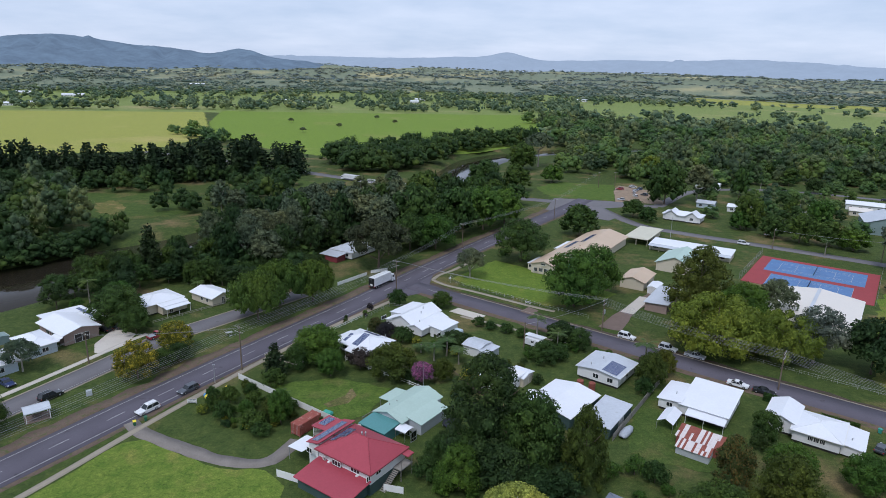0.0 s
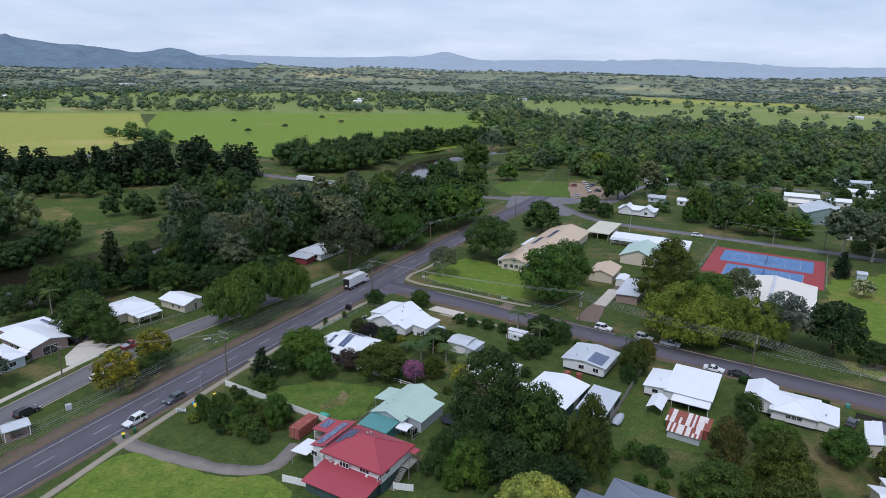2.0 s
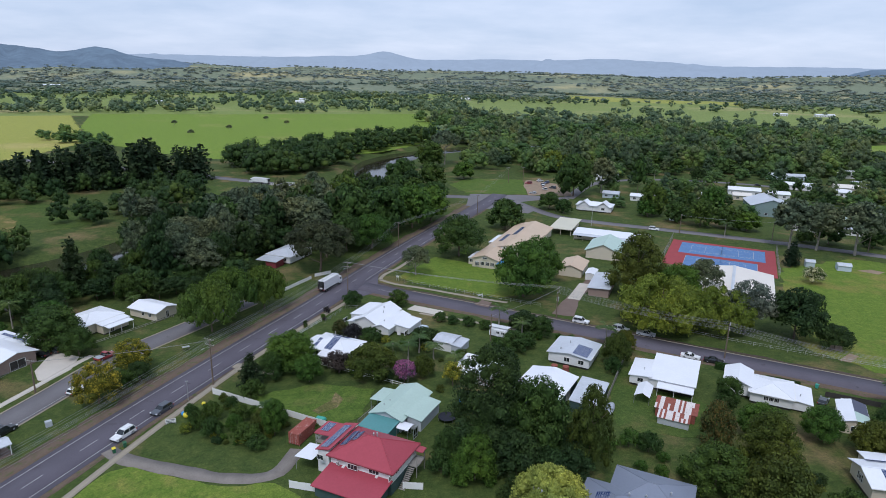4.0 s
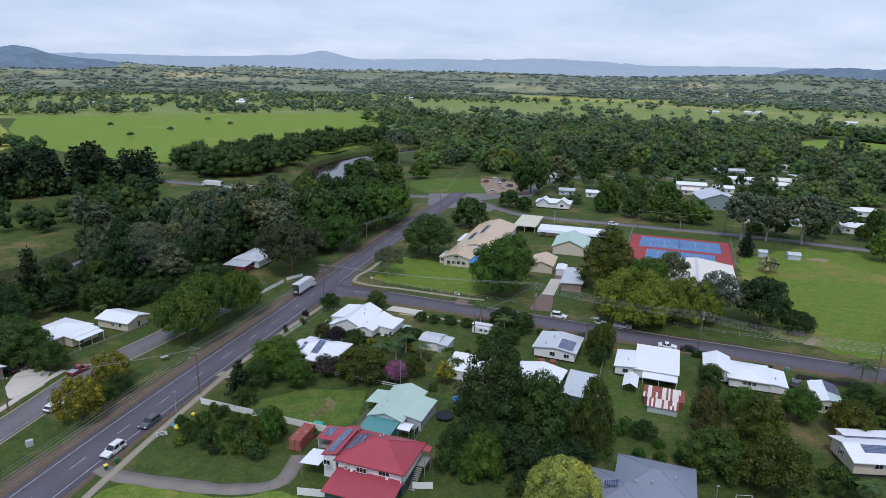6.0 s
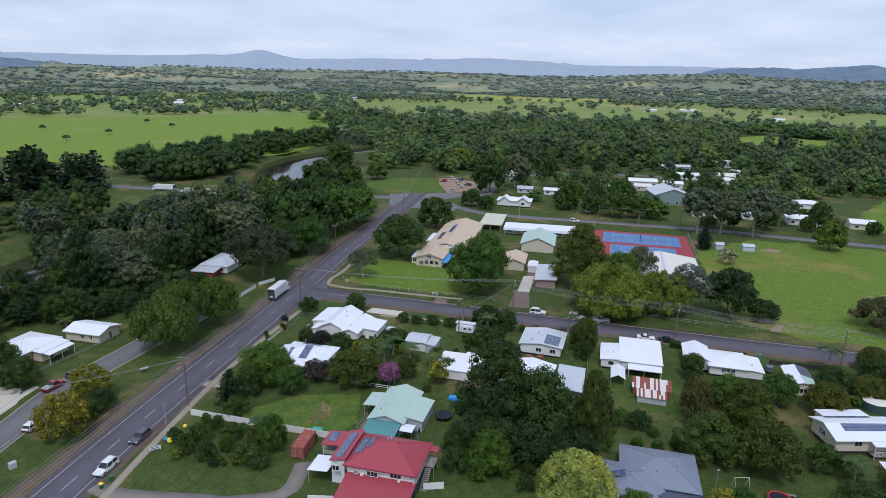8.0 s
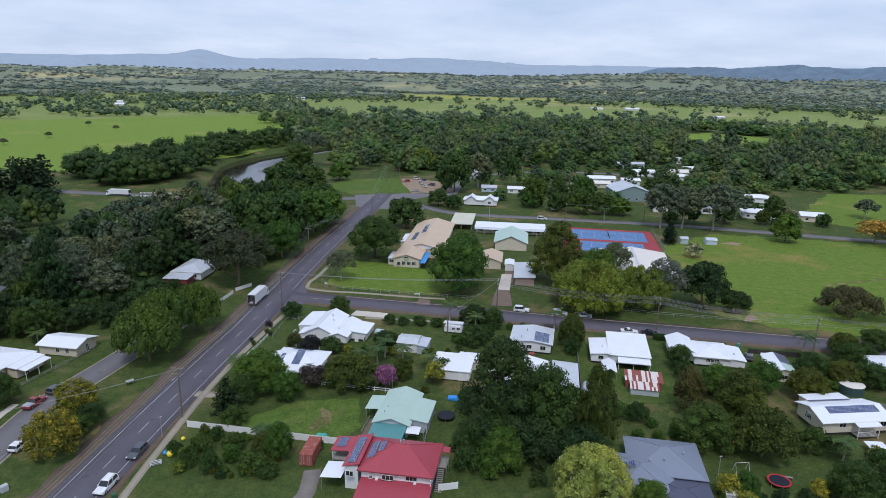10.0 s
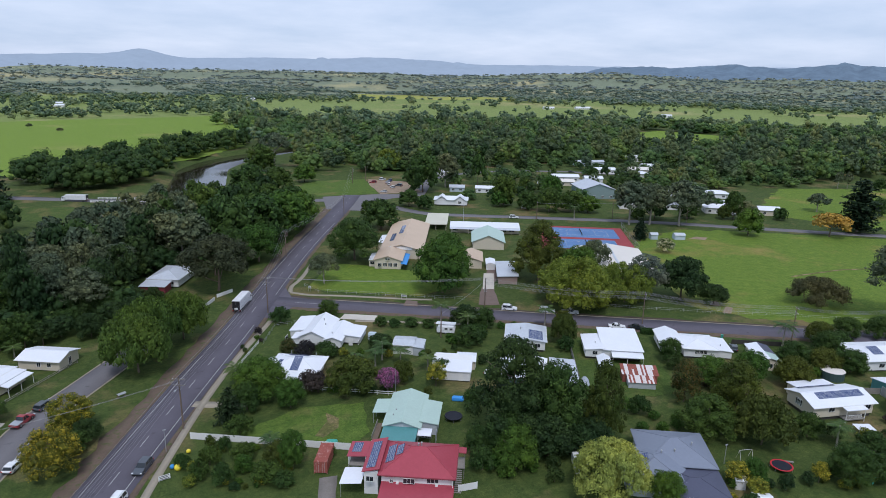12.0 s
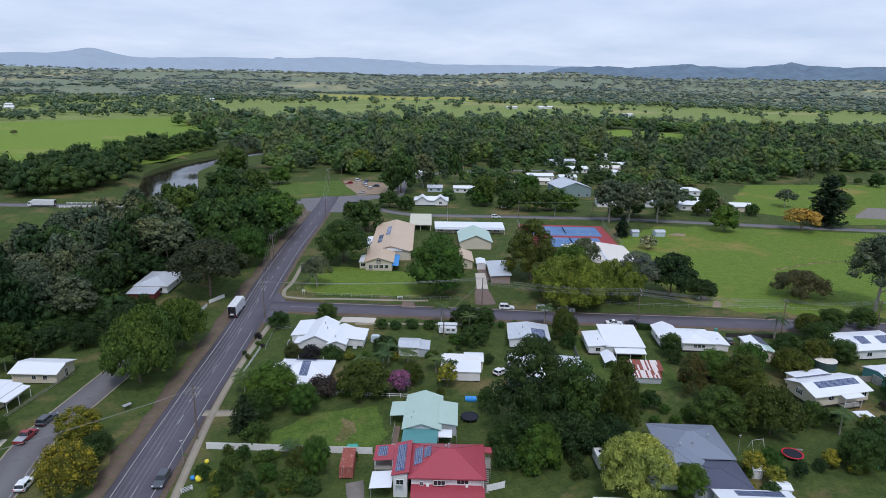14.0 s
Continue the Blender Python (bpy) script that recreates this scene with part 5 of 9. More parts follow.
tree("palm", 240.9, 401.0, 10.4, 2.6)
tree("round", 184.1, 326.5, 10.4, 4.7)
tree("olive", 230.6, 218.4, 7.4, 3.7)
tree("open", 296.3, 207.5, 10.4, 6.6)


# ---- shrubs that fill the gardens ----
YARD_RS = np.random.default_rng(33)
# (-36, 226) is unbuilt: kept clear for the camera's view of the gum house.
BUILT = [(-15, 101, 9), (-7, 120, 9.5), (-6, 171, 11), (-19, 150, 9), (11, 151, 5), (17, 133, 7), (41, 141, 9), (27, 124, 9), (36, 120, 7), (20, 137, 4), (58, 122, 10), (52, 110, 6), (77, 115, 11), (27, 82, 11),
         (25, 66, 8), (79, 80, 10), (116, 87, 11), (100, 74, 8), (88, 102, 6), (95, 88, 4), (49, 119, 4), (48, 71.6, 4), (26, 157, 4), (-26, 114.6, 4.5), (3.4, 116.6, 3), (8.6, 123, 3), (39, 115, 4), (14.6, 90, 3.5), (91, 109, 5), (15, 81, 8), (-36, 226, 10), (-34, 240, 10)]


def garden(x0, y0, ux, uy, n, kinds, r0=0.7, r1=1.7, spread=2.0):
    """Shrubs along a garden strip from a place, n of them, over the way (ux, uy)."""
    for i in range(n):
        s = (i + YARD_RS.uniform(0, 1)) / n
        x, y = x0 + ux * s + YARD_RS.normal(0, spread), y0 + uy * s + YARD_RS.normal(0, spread)
        k, r = kinds[int(YARD_RS.integers(len(kinds)))], YARD_RS.uniform(r0, r1)
        if all(math.dist((x, y), (a, b)) > c for a, b, c in BUILT):
            tree(k, x, y, r * YARD_RS.uniform(1.2, 2.0), r, group="garden shrubs")


MIXED = ("bush_fresh", "bush_dark", "bush_olive", "bush_dark", "bush_plum", "bush_yellow", "bush_fresh")
garden(-22, 147, 24, -17, 12, MIXED)
garden(-10, 160, 26, -18, 10, MIXED)
garden(14, 128, 10, 26, 10, ("bush_fresh", "bush_dark", "bush_dark", "bush_olive"))
garden(30, 160, 14, -10, 8, ("bush_fresh", "bush_dark", "bush_fresh"), 1.0, 2.2)
garden(62, 110, 4, -30, 10, MIXED, 1.0, 2.2)
garden(84, 96, 34, -4, 14, MIXED, 1.0, 2.4)
garden(66, 72, 34, -8, 12, MIXED, 0.9, 2.0)
garden(34, 74, 24, -12, 12, MIXED, 0.8, 1.8)
garden(-2, 96, 26, -8, 12, ("bush_fresh", "bush_dark", "bush_fresh", "bush_olive"), 0.9, 2.0, 2.6)
garden(22, 108, 14, -10, 8, ("bush_fresh", "bush_dark", "bush_olive"), 1.2, 2.4)
garden(36, 96, 14, -10, 7, ("bush_fresh", "bush_fresh"), 0.8, 1.8)
garden(-44, 131, 20, -14, 10, ("bush_fresh", "bush_fresh", "bush_olive"), 0.6, 1.3, 1.0)
garden(-48, 120, 16, -6, 10, MIXED, 0.6, 1.5, 2.4)
garden(-30, 168, 12, 14, 6, MIXED, 0.6, 1.3, 1.2)
garden(-110, 172, 26, 10, 8, ("bush_fresh", "bush_dark", "bush_fresh"), 1.2, 2.4)


# ---- woods ----
def inside(x, y, poly):
    hit, j = False, len(poly) - 1
    for i in range(len(poly)):
        (xi, yi), (xj, yj) = poly[i], poly[j]
        if (yi > y) != (yj > y) and x < (xj - xi) * (y - yi) / (yj - yi) + xi:
            hit = not hit
        j = i
    return hit


LINES = [(np.asarray(MAIN), 9.5), (np.asarray(CROSS), 8), (np.asarray(SECOND), 9), (np.asarray(BRIDGE_ROAD), 9), (np.asarray(SERVICE), 8), (np.asarray(NORTH), 8)]


def clear_of_roads(x, y, r=0.0):
    return all(np.min(np.hypot(l[:, 0] - x, l[:, 1] - y)) > w + r * 0.4 for l, w in LINES)


def scatter(poly, gap, rs, river=15.0):
    xs, ys = [p[0] for p in poly], [p[1] for p in poly]
    out = []
    for gy_ in np.arange(min(ys), max(ys), gap * 0.87):
        for gx_ in np.arange(min(xs), max(xs), gap):
            x, y = gx_ + rs.uniform(-0.42, 0.42) * gap, gy_ + rs.uniform(-0.42, 0.42) * gap
            if inside(x, y, poly) and float(river_gap(x, y)[0]) > river and clear_of_roads(x, y, 6):
                out.append((x, y))
    return out


WOOD_RS = np.random.default_rng(5)
garden(-86, 199, 44, 5, 9, ("middark", "mid", "dark", "round"), 3.6, 5.6, 1.6)
garden(-90, 207, 52, 16, 12, ("middark", "mid", "dark", "round"), 3.2, 5.0, 1.8)
# Tree-free spots at the house and along the camera's line of sight to it.
HOUSE_SIGHT_GAPS = [(-34, 242), (-36, 236), (-39, 229), (-41, 221)]
GUMS = [(-80, 208), (-60, 214), (-44, 214), (-30, 228), (-24, 246), (-16, 290), (-14, 322), (-36, 344), (-66, 336), (-106, 300), (-97, 262)]
WEST = [(-340, 150), (-300, 156), (-210, 196), (-158, 220), (-141, 236), (-142, 252), (-160, 270), (-186, 306), (-212, 346), (-262, 350), (-340, 350)]
CLUMP = [(-84, 462), (-58, 438), (-30, 440), (-4, 478), (7, 512), (20, 552), (48, 590), (92, 610), (110, 660), (50, 640), (-30, 556), (-84, 506)]
ROADSIDE = [(-2, 316), (18, 300), (34, 322), (52, 344), (30, 356), (0, 372), (-14, 350)]
NEAR_BAND = [(86, 470), (120, 430), (178, 420), (240, 440), (316, 412), (352, 352), (362, 300), (330, 300), (420, 262), (540, 246), (600, 300), (470, 420), (330, 520), (220, 560), (120, 560)]
BANK = [(-122, 182), (-104, 184), (-92, 200), (-76, 204), (-84, 232), (-100, 226), (-112, 208)]
TOWN = [(262, 318), (304, 286), (335, 270), (369, 252), (400, 254), (424, 300), (390, 340), (322, 352), (270, 338)]
TOWN_HOUSES = [(215, 299), (199, 338), (238, 351), (226, 336), (252, 338), (288, 366), (296, 342), (308, 402), (243, 232), (255, 238), (264, 216), (226, 252), (208, 262), (232, 272), (258, 272), (282, 262), (215, 308), (215, 290), (262, 222), (338, 366)]
TOWN_GARDENS = [(112, 334), (136, 306), (196, 268), (244, 236), (300, 268), (420, 300), (440, 400), (380, 440), (290, 440), (170, 450), (138, 404)]
TOWN_HOUSES += [(163, 337), (122, 313), (148, 348), (316, 355), (173, 408), (368, 408), (394, 408)]
town_spots = [(x, y) for x, y in scatter(TOWN_GARDENS, 13.5, WOOD_RS, 17) if min(math.dist((x, y), s) for s in TOWN_HOUSES) > 10.5 and min(math.dist((x, y), (s[0] - 6, s[1] - 11)) for s in TOWN_HOUSES) > 7.5]
town_spots += [(x, y) for x, y in scatter(TOWN, 14, WOOD_RS, 18) if min(math.dist((x, y), s) for s in TOWN_HOUSES) > 11]
for poly, gap, kinds, h0, h1, rr in (
        (GUMS, 9.4, ("midgum", "tallgum", "midgum", "tallgum", "mid", "middark"), 14, 21, 15), (BANK, 7.6, ("middark", "mid"), 7, 12, 18), (ROADSIDE, 10.5, ("mid", "mid", "middark"), 11, 17, 16)):
    for x, y in scatter(poly, gap, WOOD_RS, rr):
        if min(math.dist((x, y), s) for s in HOUSE_SIGHT_GAPS) < 9:
            continue
        k = kinds[int(WOOD_RS.integers(len(kinds)))]
        tree(k, x, y, WOOD_RS.uniform(h0, h1), gap * WOOD_RS.uniform(0.5, 0.72) * (1.1 if poly is GUMS else 1), variants=3)


def lump_templates(kind, n, seed, lobes, leaves, size, rl=0.4):
    out = []
    for i in range(n):
        rs = np.random.default_rng(seed + i)
        H, R = KINDS[kind][0], KINDS[kind][1]
        out.append(leafy(rs, lobes, R, H * 0.97, H * 0.03, R * rl, leaves, size, core=0.7, wild=0.6, taper=0.15, lean=0.25))
    return out


def pine_templates(n):
    out = []
    for i in range(n):
        rs = np.random.default_rng(700 + i)
        P, O = [], []
        for k in range(16):
            s = (k + 0.5) / 16
            reach = 6.2 * (1 - s) ** 0.42 * rs.uniform(0.75, 1.15) + 0.4
            m = max(5, int(reach * 7))
            a, u = rs.uniform(0, 6.283, m), np.sqrt(rs.uniform(0.1, 1, m))
            P.append(np.c_[np.cos(a) * reach * u, np.sin(a) * reach * u, 24 * (0.06 + 0.93 * s) - 0.2 * reach * u + rs.normal(0, 0.3, m)])
            O.append(np.c_[np.cos(a) * 0.5, np.sin(a) * 0.5, np.full(m, 0.7)])
        v, q = leaf_cards(rs, np.concatenate(P), np.concatenate(O), 1.0, 0.6)
        cv, cq = tube([(0, 0, 0), (0, 0, 8), (0, 0, 16), (0, 0, 23)], [1.2, 2.2, 1.4, 0.1], 6)
        out.append((np.concatenate([v, cv]), np.zeros((0, 3), int), np.concatenate([q, cq + len(v)])))
    return out


def woods(name, spots, templates, material, label, rs):
    """Many trees that nobody could count, as one mesh. Spots: x, y, height scale, width scale."""
    V, T, Q, off = [], [], [], 0
    lie = ground_z([p[0] for p in spots], [p[1] for p in spots])
    for (x, y, sh, sw), z in zip(spots, lie):
        v, f, q = templates[int(rs.integers(len(templates)))]
        a = rs.uniform(0, 6.283)
        c, s = math.cos(a) * sw, math.sin(a) * sw
        V.append(np.c_[v[:, 0] * c - v[:, 1] * s + x, v[:, 0] * s + v[:, 1] * c + y, v[:, 2] * sh - 1.8 * sh + z])
        T.append(f + off)
        Q.append(q + off)
        off += len(v)
    return tagged(new(name, np_mesh(name, np.concatenate(V), [np.concatenate(T), np.concatenate(Q)], material)), label, "woods", kind="stuff")


def sized(spots, h0, h1, w0, w1, share=1.0, dx_=0.0, dy_=0.0):
    return [(x + dx_, y + dy_, WOOD_RS.uniform(h0, h1), WOOD_RS.uniform(w0, w1)) for x, y in spots if WOOD_RS.random() < share]


LUMPS = lump_templates("mid", 6, 300, 14, 520, 0.5, 0.34)
TALL = lump_templates("midgum", 5, 340, 16, 560, 0.46, 0.3)
west, clump_ = scatter(WEST, 11.5, WOOD_RS, 16), scatter(CLUMP, 13.5, WOOD_RS, 15)
edge = [tuple(p) for p in np.concatenate([shifted(RIVER, 31)[::3], shifted(RIVER, 25)[1::3]]) if -330 < p[0] < -132 and p[1] < 262]
woods("town_trees", sized(town_spots, 0.4, 0.8, 0.5, 0.9, 0.5), LUMPS, M["woodland"], "leafy green trees among the town's houses", WOOD_RS)
woods("town_trees_dark", sized(town_spots, 0.45, 0.85, 0.45, 0.8, 0.3, 3, 2), LUMPS, M["wood_dark"], "dark green trees among the town's houses", WOOD_RS)
woods("town_trees_gum", sized(town_spots, 0.5, 0.95, 0.5, 0.8, 0.18, -3, 3), TALL, M["wood_gum"], "grey-green gums among the town's houses", WOOD_RS)
woods("woods_waterside", sized(edge, 0.6, 1.0, 0.6, 1.0), LUMPS, M["wood_dark"], "dark trees overhanging the far river bank", WOOD_RS)
woods("woods_west_bank", sized(west, 0.9, 1.4, 0.85, 1.25, 0.55), LUMPS, M["wood_dark"], "dense dark trees on the far river bank", WOOD_RS)
woods("woods_west_gum", sized(west, 0.8, 1.2, 0.7, 1.0, 0.25, 3, 2), TALL, M["wood_gum"], "grey-green gums on the far river bank", WOOD_RS)
woods("woods_clump", sized(clump_, 1.05, 1.55, 0.95, 1.45, 0.9), LUMPS, M["wood_dark"], "dense rounded trees beside the pasture", WOOD_RS)
row = glide([(-300, 352), (-251, 362), (-206, 370), (-168, 386), (-132, 402), (-97, 424)], 6.0)
pines = [(x + WOOD_RS.uniform(-3, 3) - 0.4 * k, y + k + WOOD_RS.uniform(-2, 2)) for x, y in row for k in (0, 9) if WOOD_RS.random() < 0.8]
woods("woods_hoop_pines", sized(pines, 0.8, 1.25, 0.9, 1.5), pine_templates(4), M["pine"], "dark row of hoop pines beside the road", WOOD_RS)
under = [(x + WOOD_RS.uniform(-4, 4), y - 8 + WOOD_RS.uniform(-3, 3)) for x, y in row[::2]]
under += [(-128, 312), (-116, 326), (-100, 348), (-92, 360), (-104, 372), (-84, 345), (-110, 350), (-138, 308), (-130, 318), (-121, 306), (-108, 318), (-98, 328), (-93, 340), (-104, 336), (-120, 336), (-146, 336), (-168, 356), (-180, 352), (-196, 352), (-214, 350), (-228, 362), (-240, 354), (-200, 362), (-182, 366), (-160, 368), (-96, 372), (-120, 366), (-90, 384), (-112, 388)]
woods("woods_roadside", sized(under, 0.7, 1.15, 0.6, 0.95), LUMPS, M["wood_dark"], "dark trees below the hoop pines", WOOD_RS)
near = scatter(NEAR_BAND, 12.5, WOOD_RS, 17)
woods("woods_near", sized(near, 0.5, 1.5, 0.7, 1.7, 0.34), LUMPS, M["woodland"], "dense green woods behind the town", WOOD_RS)
woods("woods_near_dark", sized(near, 0.6, 1.3, 0.6, 1.0, 0.16, 3, 3), LUMPS, M["wood_dark"], "dark woods behind the town", WOOD_RS)
woods("woods_near_gum", sized(near, 0.8, 1.6, 0.7, 1.3, 0.22, -3, 2), TALL, M["wood_gum"], "grey-green gum trees in the woods", WOOD_RS)
woods("woods_near_light", sized(near, 0.4, 1.1, 0.6, 1.2, 0.2, -2, -4), LUMPS, M["woodland"], "fresh green trees in the woods", WOOD_RS)
BAND = [(120, 560), (220, 560), (330, 520), (470, 420), (600, 300), (840, 360), (900, 430), (770, 540), (660, 640), (520, 740), (380, 790), (270, 760), (230, 880), (180, 960), (120, 900), (130, 720), (110, 620)]
GLADE = [(430, 470), (476, 420), (560, 440), (670, 540), (650, 630), (560, 610)]
band = [p for p in scatter(BAND, 16.5, WOOD_RS, 17) if not inside(*p, GLADE)]
MIDL = lump_templates("mid", 6, 500, 11, 270, 0.66, 0.37)
woods("brush", [(x, y, WOOD_RS.uniform(0.3, 0.8), WOOD_RS.uniform(0.4, 0.8)) for x, y in scatter(GUMS, 6.2, WOOD_RS, 15) if min(math.dist((x, y), s) for s in HOUSE_SIGHT_GAPS) > 10], MIDL, M["wood_dark"], "dark undergrowth below the riverside gums", WOOD_RS)
woods("woods_band", sized(band, 0.5, 1.5, 0.8, 2.0, 0.62), MIDL, M["woodland"], "dense green woods along the river", WOOD_RS)
woods("woods_band_gum", sized(band, 0.8, 1.8, 0.7, 1.4, 0.4, 4, -3), MIDL, M["wood_gum"], "grey-green gums along the river", WOOD_RS)
track = glide([(-205, 560), (-216, 610), (-246, 645), (-262, 690)], 14)
woods("woods_field_track", sized([(x + WOOD_RS.normal(0, 7), y + WOOD_RS.normal(0, 6)) for x, y in track for k in (0, 1) if WOOD_RS.random() < 0.75], 0.5, 1.0, 0.6, 1.2), MIDL, M["woodland"], "trees along the track between the pastures", WOOD_RS)
PASTURES = [(-98, 500), (40, 560), (160, 800), (170, 1090), (-330, 1010), (-640, 920), (-720, 740), (-345, 470)]
FAR_LUMPS = lump_templates("mid", 6, 400, 5, 22, 1.6, 0.48)
SPECKS = lump_templates("mid", 5, 460, 1, 4, 2.6, 0.7)


def wooded(az, d):
    """How thickly the far valley is wooded at a bearing and distance, 0 to 1: open paddocks, belts and slopes."""
    n = noise.noise(Vector((az * 0.16, d * 0.0042, 1))) + 0.5 * noise.noise(Vector((az * 0.5, d * 0.013, 5)))
    if az > 12 and 1040 < d < 1560:
        return 0.04 if n < 0.36 else 0.5
    if 21 < az < 35 and 1740 < d < 2100:
        return 0.0
    if az > 12 and 1580 < d < 1740:
        return 0.12 if 21 < az < 35 else 0.9 if n > -0.3 else 0.15
    if az > 27 and d > 1820:
        return 1.0 if n > -0.5 else 0.2
    if d < 1700:
        return 0.8 if n > 0.05 or (d < 1200 and n > -0.1) else 0.2
    return 1.0 if n > -0.04 - 0.12 * (d > 2800) else 0.05


def sown(n, d0, d1, k0, k1, wide=1.0):
    """Places of far trees between two distances: x, y, height scale, width scale."""
    out = []
    for i in range(n):
        az, d = WOOD_RS.uniform(-42, 76), d0 * (d1 / d0) ** WOOD_RS.random()
        x, y = d * math.sin(radians(az)), d * math.cos(radians(az))
        if WOOD_RS.random() < wooded(az, d) and not (inside(x, y, PASTURES) or inside(x, y, BAND) or inside(x, y, NEAR_BAND) or inside(x, y, GLADE) or (y < 480 and x < 420)):
            k = WOOD_RS.uniform(k0, k1)
            out.append((x, y, k, k * wide * WOOD_RS.uniform(0.8, 1.25)))
    return out


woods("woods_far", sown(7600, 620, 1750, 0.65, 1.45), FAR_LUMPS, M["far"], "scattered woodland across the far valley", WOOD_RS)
woods("woods_valley", sown(9000, 1680, 2550, 0.5, 1.1, 1.9), SPECKS, M["valley"], "belts of woodland in the valley, blued by painted haze", WOOD_RS)
woods("woods_slopes", sown(9000, 2500, 4450, 0.5, 1.1, 2.4), SPECKS, M["slope"], "woodland over the far slopes, paled by painted haze", WOOD_RS)


# ---- houses ----
def roof_bm(x0, y0, x1, y1, z, rise, kind, th=0.14):
    """Roof plates over an eaves rectangle. kind: gable_x, gable_y (the ridge's direction), hip, skillion_s/n/e/w (the low side), flat, arch_x."""
    bm = bmesh.new()
    if kind == "gable_x":
        m = (y0 + y1) / 2
        slab(bm, [(x0, y0, z), (x1, y0, z), (x1, m, z + rise), (x0, m, z + rise)], th)
        slab(bm, [(x0, m, z + rise), (x1, m, z + rise), (x1, y1, z), (x0, y1, z)], th)
    elif kind == "gable_y":
        m = (x0 + x1) / 2
        slab(bm, [(x0, y0, z), (m, y0, z + rise), (m, y1, z + rise), (x0, y1, z)], th)
        slab(bm, [(m, y0, z + rise), (x1, y0, z), (x1, y1, z), (m, y1, z + rise)], th)
    elif kind == "hip":
        w, d = x1 - x0, y1 - y0
        if w >= d:
            a, b = (x0 + d / 2, (y0 + y1) / 2, z + rise), (x1 - d / 2, (y0 + y1) / 2, z + rise)
            slab(bm, [(x0, y0, z), (x1, y0, z), b, a], th)
            slab(bm, [(x1, y1, z), (x0, y1, z), a, b], th)
            slab(bm, [(x0, y1, z), (x0, y0, z), a], th)
            slab(bm, [(x1, y0, z), (x1, y1, z), b], th)
        else:
            a, b = ((x0 + x1) / 2, y0 + w / 2, z + rise), ((x0 + x1) / 2, y1 - w / 2, z + rise)
            slab(bm, [(x1, y0, z), (x1, y1, z), b, a], th)
            slab(bm, [(x0, y1, z), (x0, y0, z), a, b], th)
            slab(bm, [(x0, y0, z), (x1, y0, z), a], th)
            slab(bm, [(x1, y1, z), (x0, y1, z), b], th)
    elif kind == "arch_x":
        n, m, h = 8, (y0 + y1) / 2, (y1 - y0) / 2
        ys = [(m - h * math.cos(math.pi * k / n), z + rise * math.sin(math.pi * k / n)) for k in range(n + 1)]
        top = [[bm.verts.new((x, yy, zz)) for x in (x0, x1)] for yy, zz in ys]
        low = [[bm.verts.new((x, yy, zz - th)) for x in (x0, x1)] for yy, zz in ys]
        for k in range(n):
            bm.faces.new((top[k][0], top[k][1], top[k + 1][1], top[k + 1][0]))
            bm.faces.new((low[k][1], low[k][0], low[k + 1][0], low[k + 1][1]))
            for e in (0, 1):
                bm.faces.new((top[k][e], top[k + 1][e], low[k + 1][e], low[k][e]))
        for k in (0, n):
            bm.faces.new((top[k][0], low[k][0], low[k][1], top[k][1]))
        bmesh.ops.recalc_face_normals(bm, faces=bm.faces[:])
    else:
        s = kind[-1]
        zs = {"s": (0, 0, 1, 1), "n": (1, 1, 0, 0), "w": (0, 1, 1, 0), "e": (1, 0, 0, 1)}.get(s, (0, 0, 0, 0)) if kind != "flat" else (0, 0, 0, 0)
        slab(bm, [(x, y, z + rise * k) for (x, y), k in zip(((x0, y0), (x1, y0), (x1, y1), (x0, y1)), zs)], th)
    return bm


def walls_bm(x0, y0, x1, y1, z0, z1, rise=0.0, kind=""):
    bm = bmesh.new()
    box(bm, x0, y0, z0, x1, y1, z1)
    t = 0.15
    if kind == "gable_x" or kind == "arch_x":
        m, k = (y0 + y1) / 2, rise * 0.93
        for xa in (x0, x1 - t):
            v = [bm.verts.new(p) for p in ((xa, y0, z1), (xa, y1, z1), (xa, m, z1 + k), (xa + t, y0, z1), (xa + t, y1, z1), (xa + t, m, z1 + k))]
            for q in ((0, 2, 1), (3, 4, 5), (0, 3, 5, 2), (1, 2, 5, 4), (0, 1, 4, 3)):
                bm.faces.new([v[i] for i in q])
    if kind == "gable_y":
        m, k = (x0 + x1) / 2, rise * 0.93
        for ya in (y0, y1 - t):
            v = [bm.verts.new(p) for p in ((x0, ya, z1), (x1, ya, z1), (m, ya, z1 + k), (x0, ya + t, z1), (x1, ya + t, z1), (m, ya + t, z1 + k))]
            for q in ((0, 1, 2), (3, 5, 4), (0, 2, 5, 3), (1, 4, 5, 2), (0, 3, 4, 1)):
                bm.faces.new([v[i] for i in q])
    return bm


WIN_MESH = {}
FACES = {"s": (0, 0, -1), "e": (90, 1, 0), "n": (180, 0, 1), "w": (270, -1, 0)}


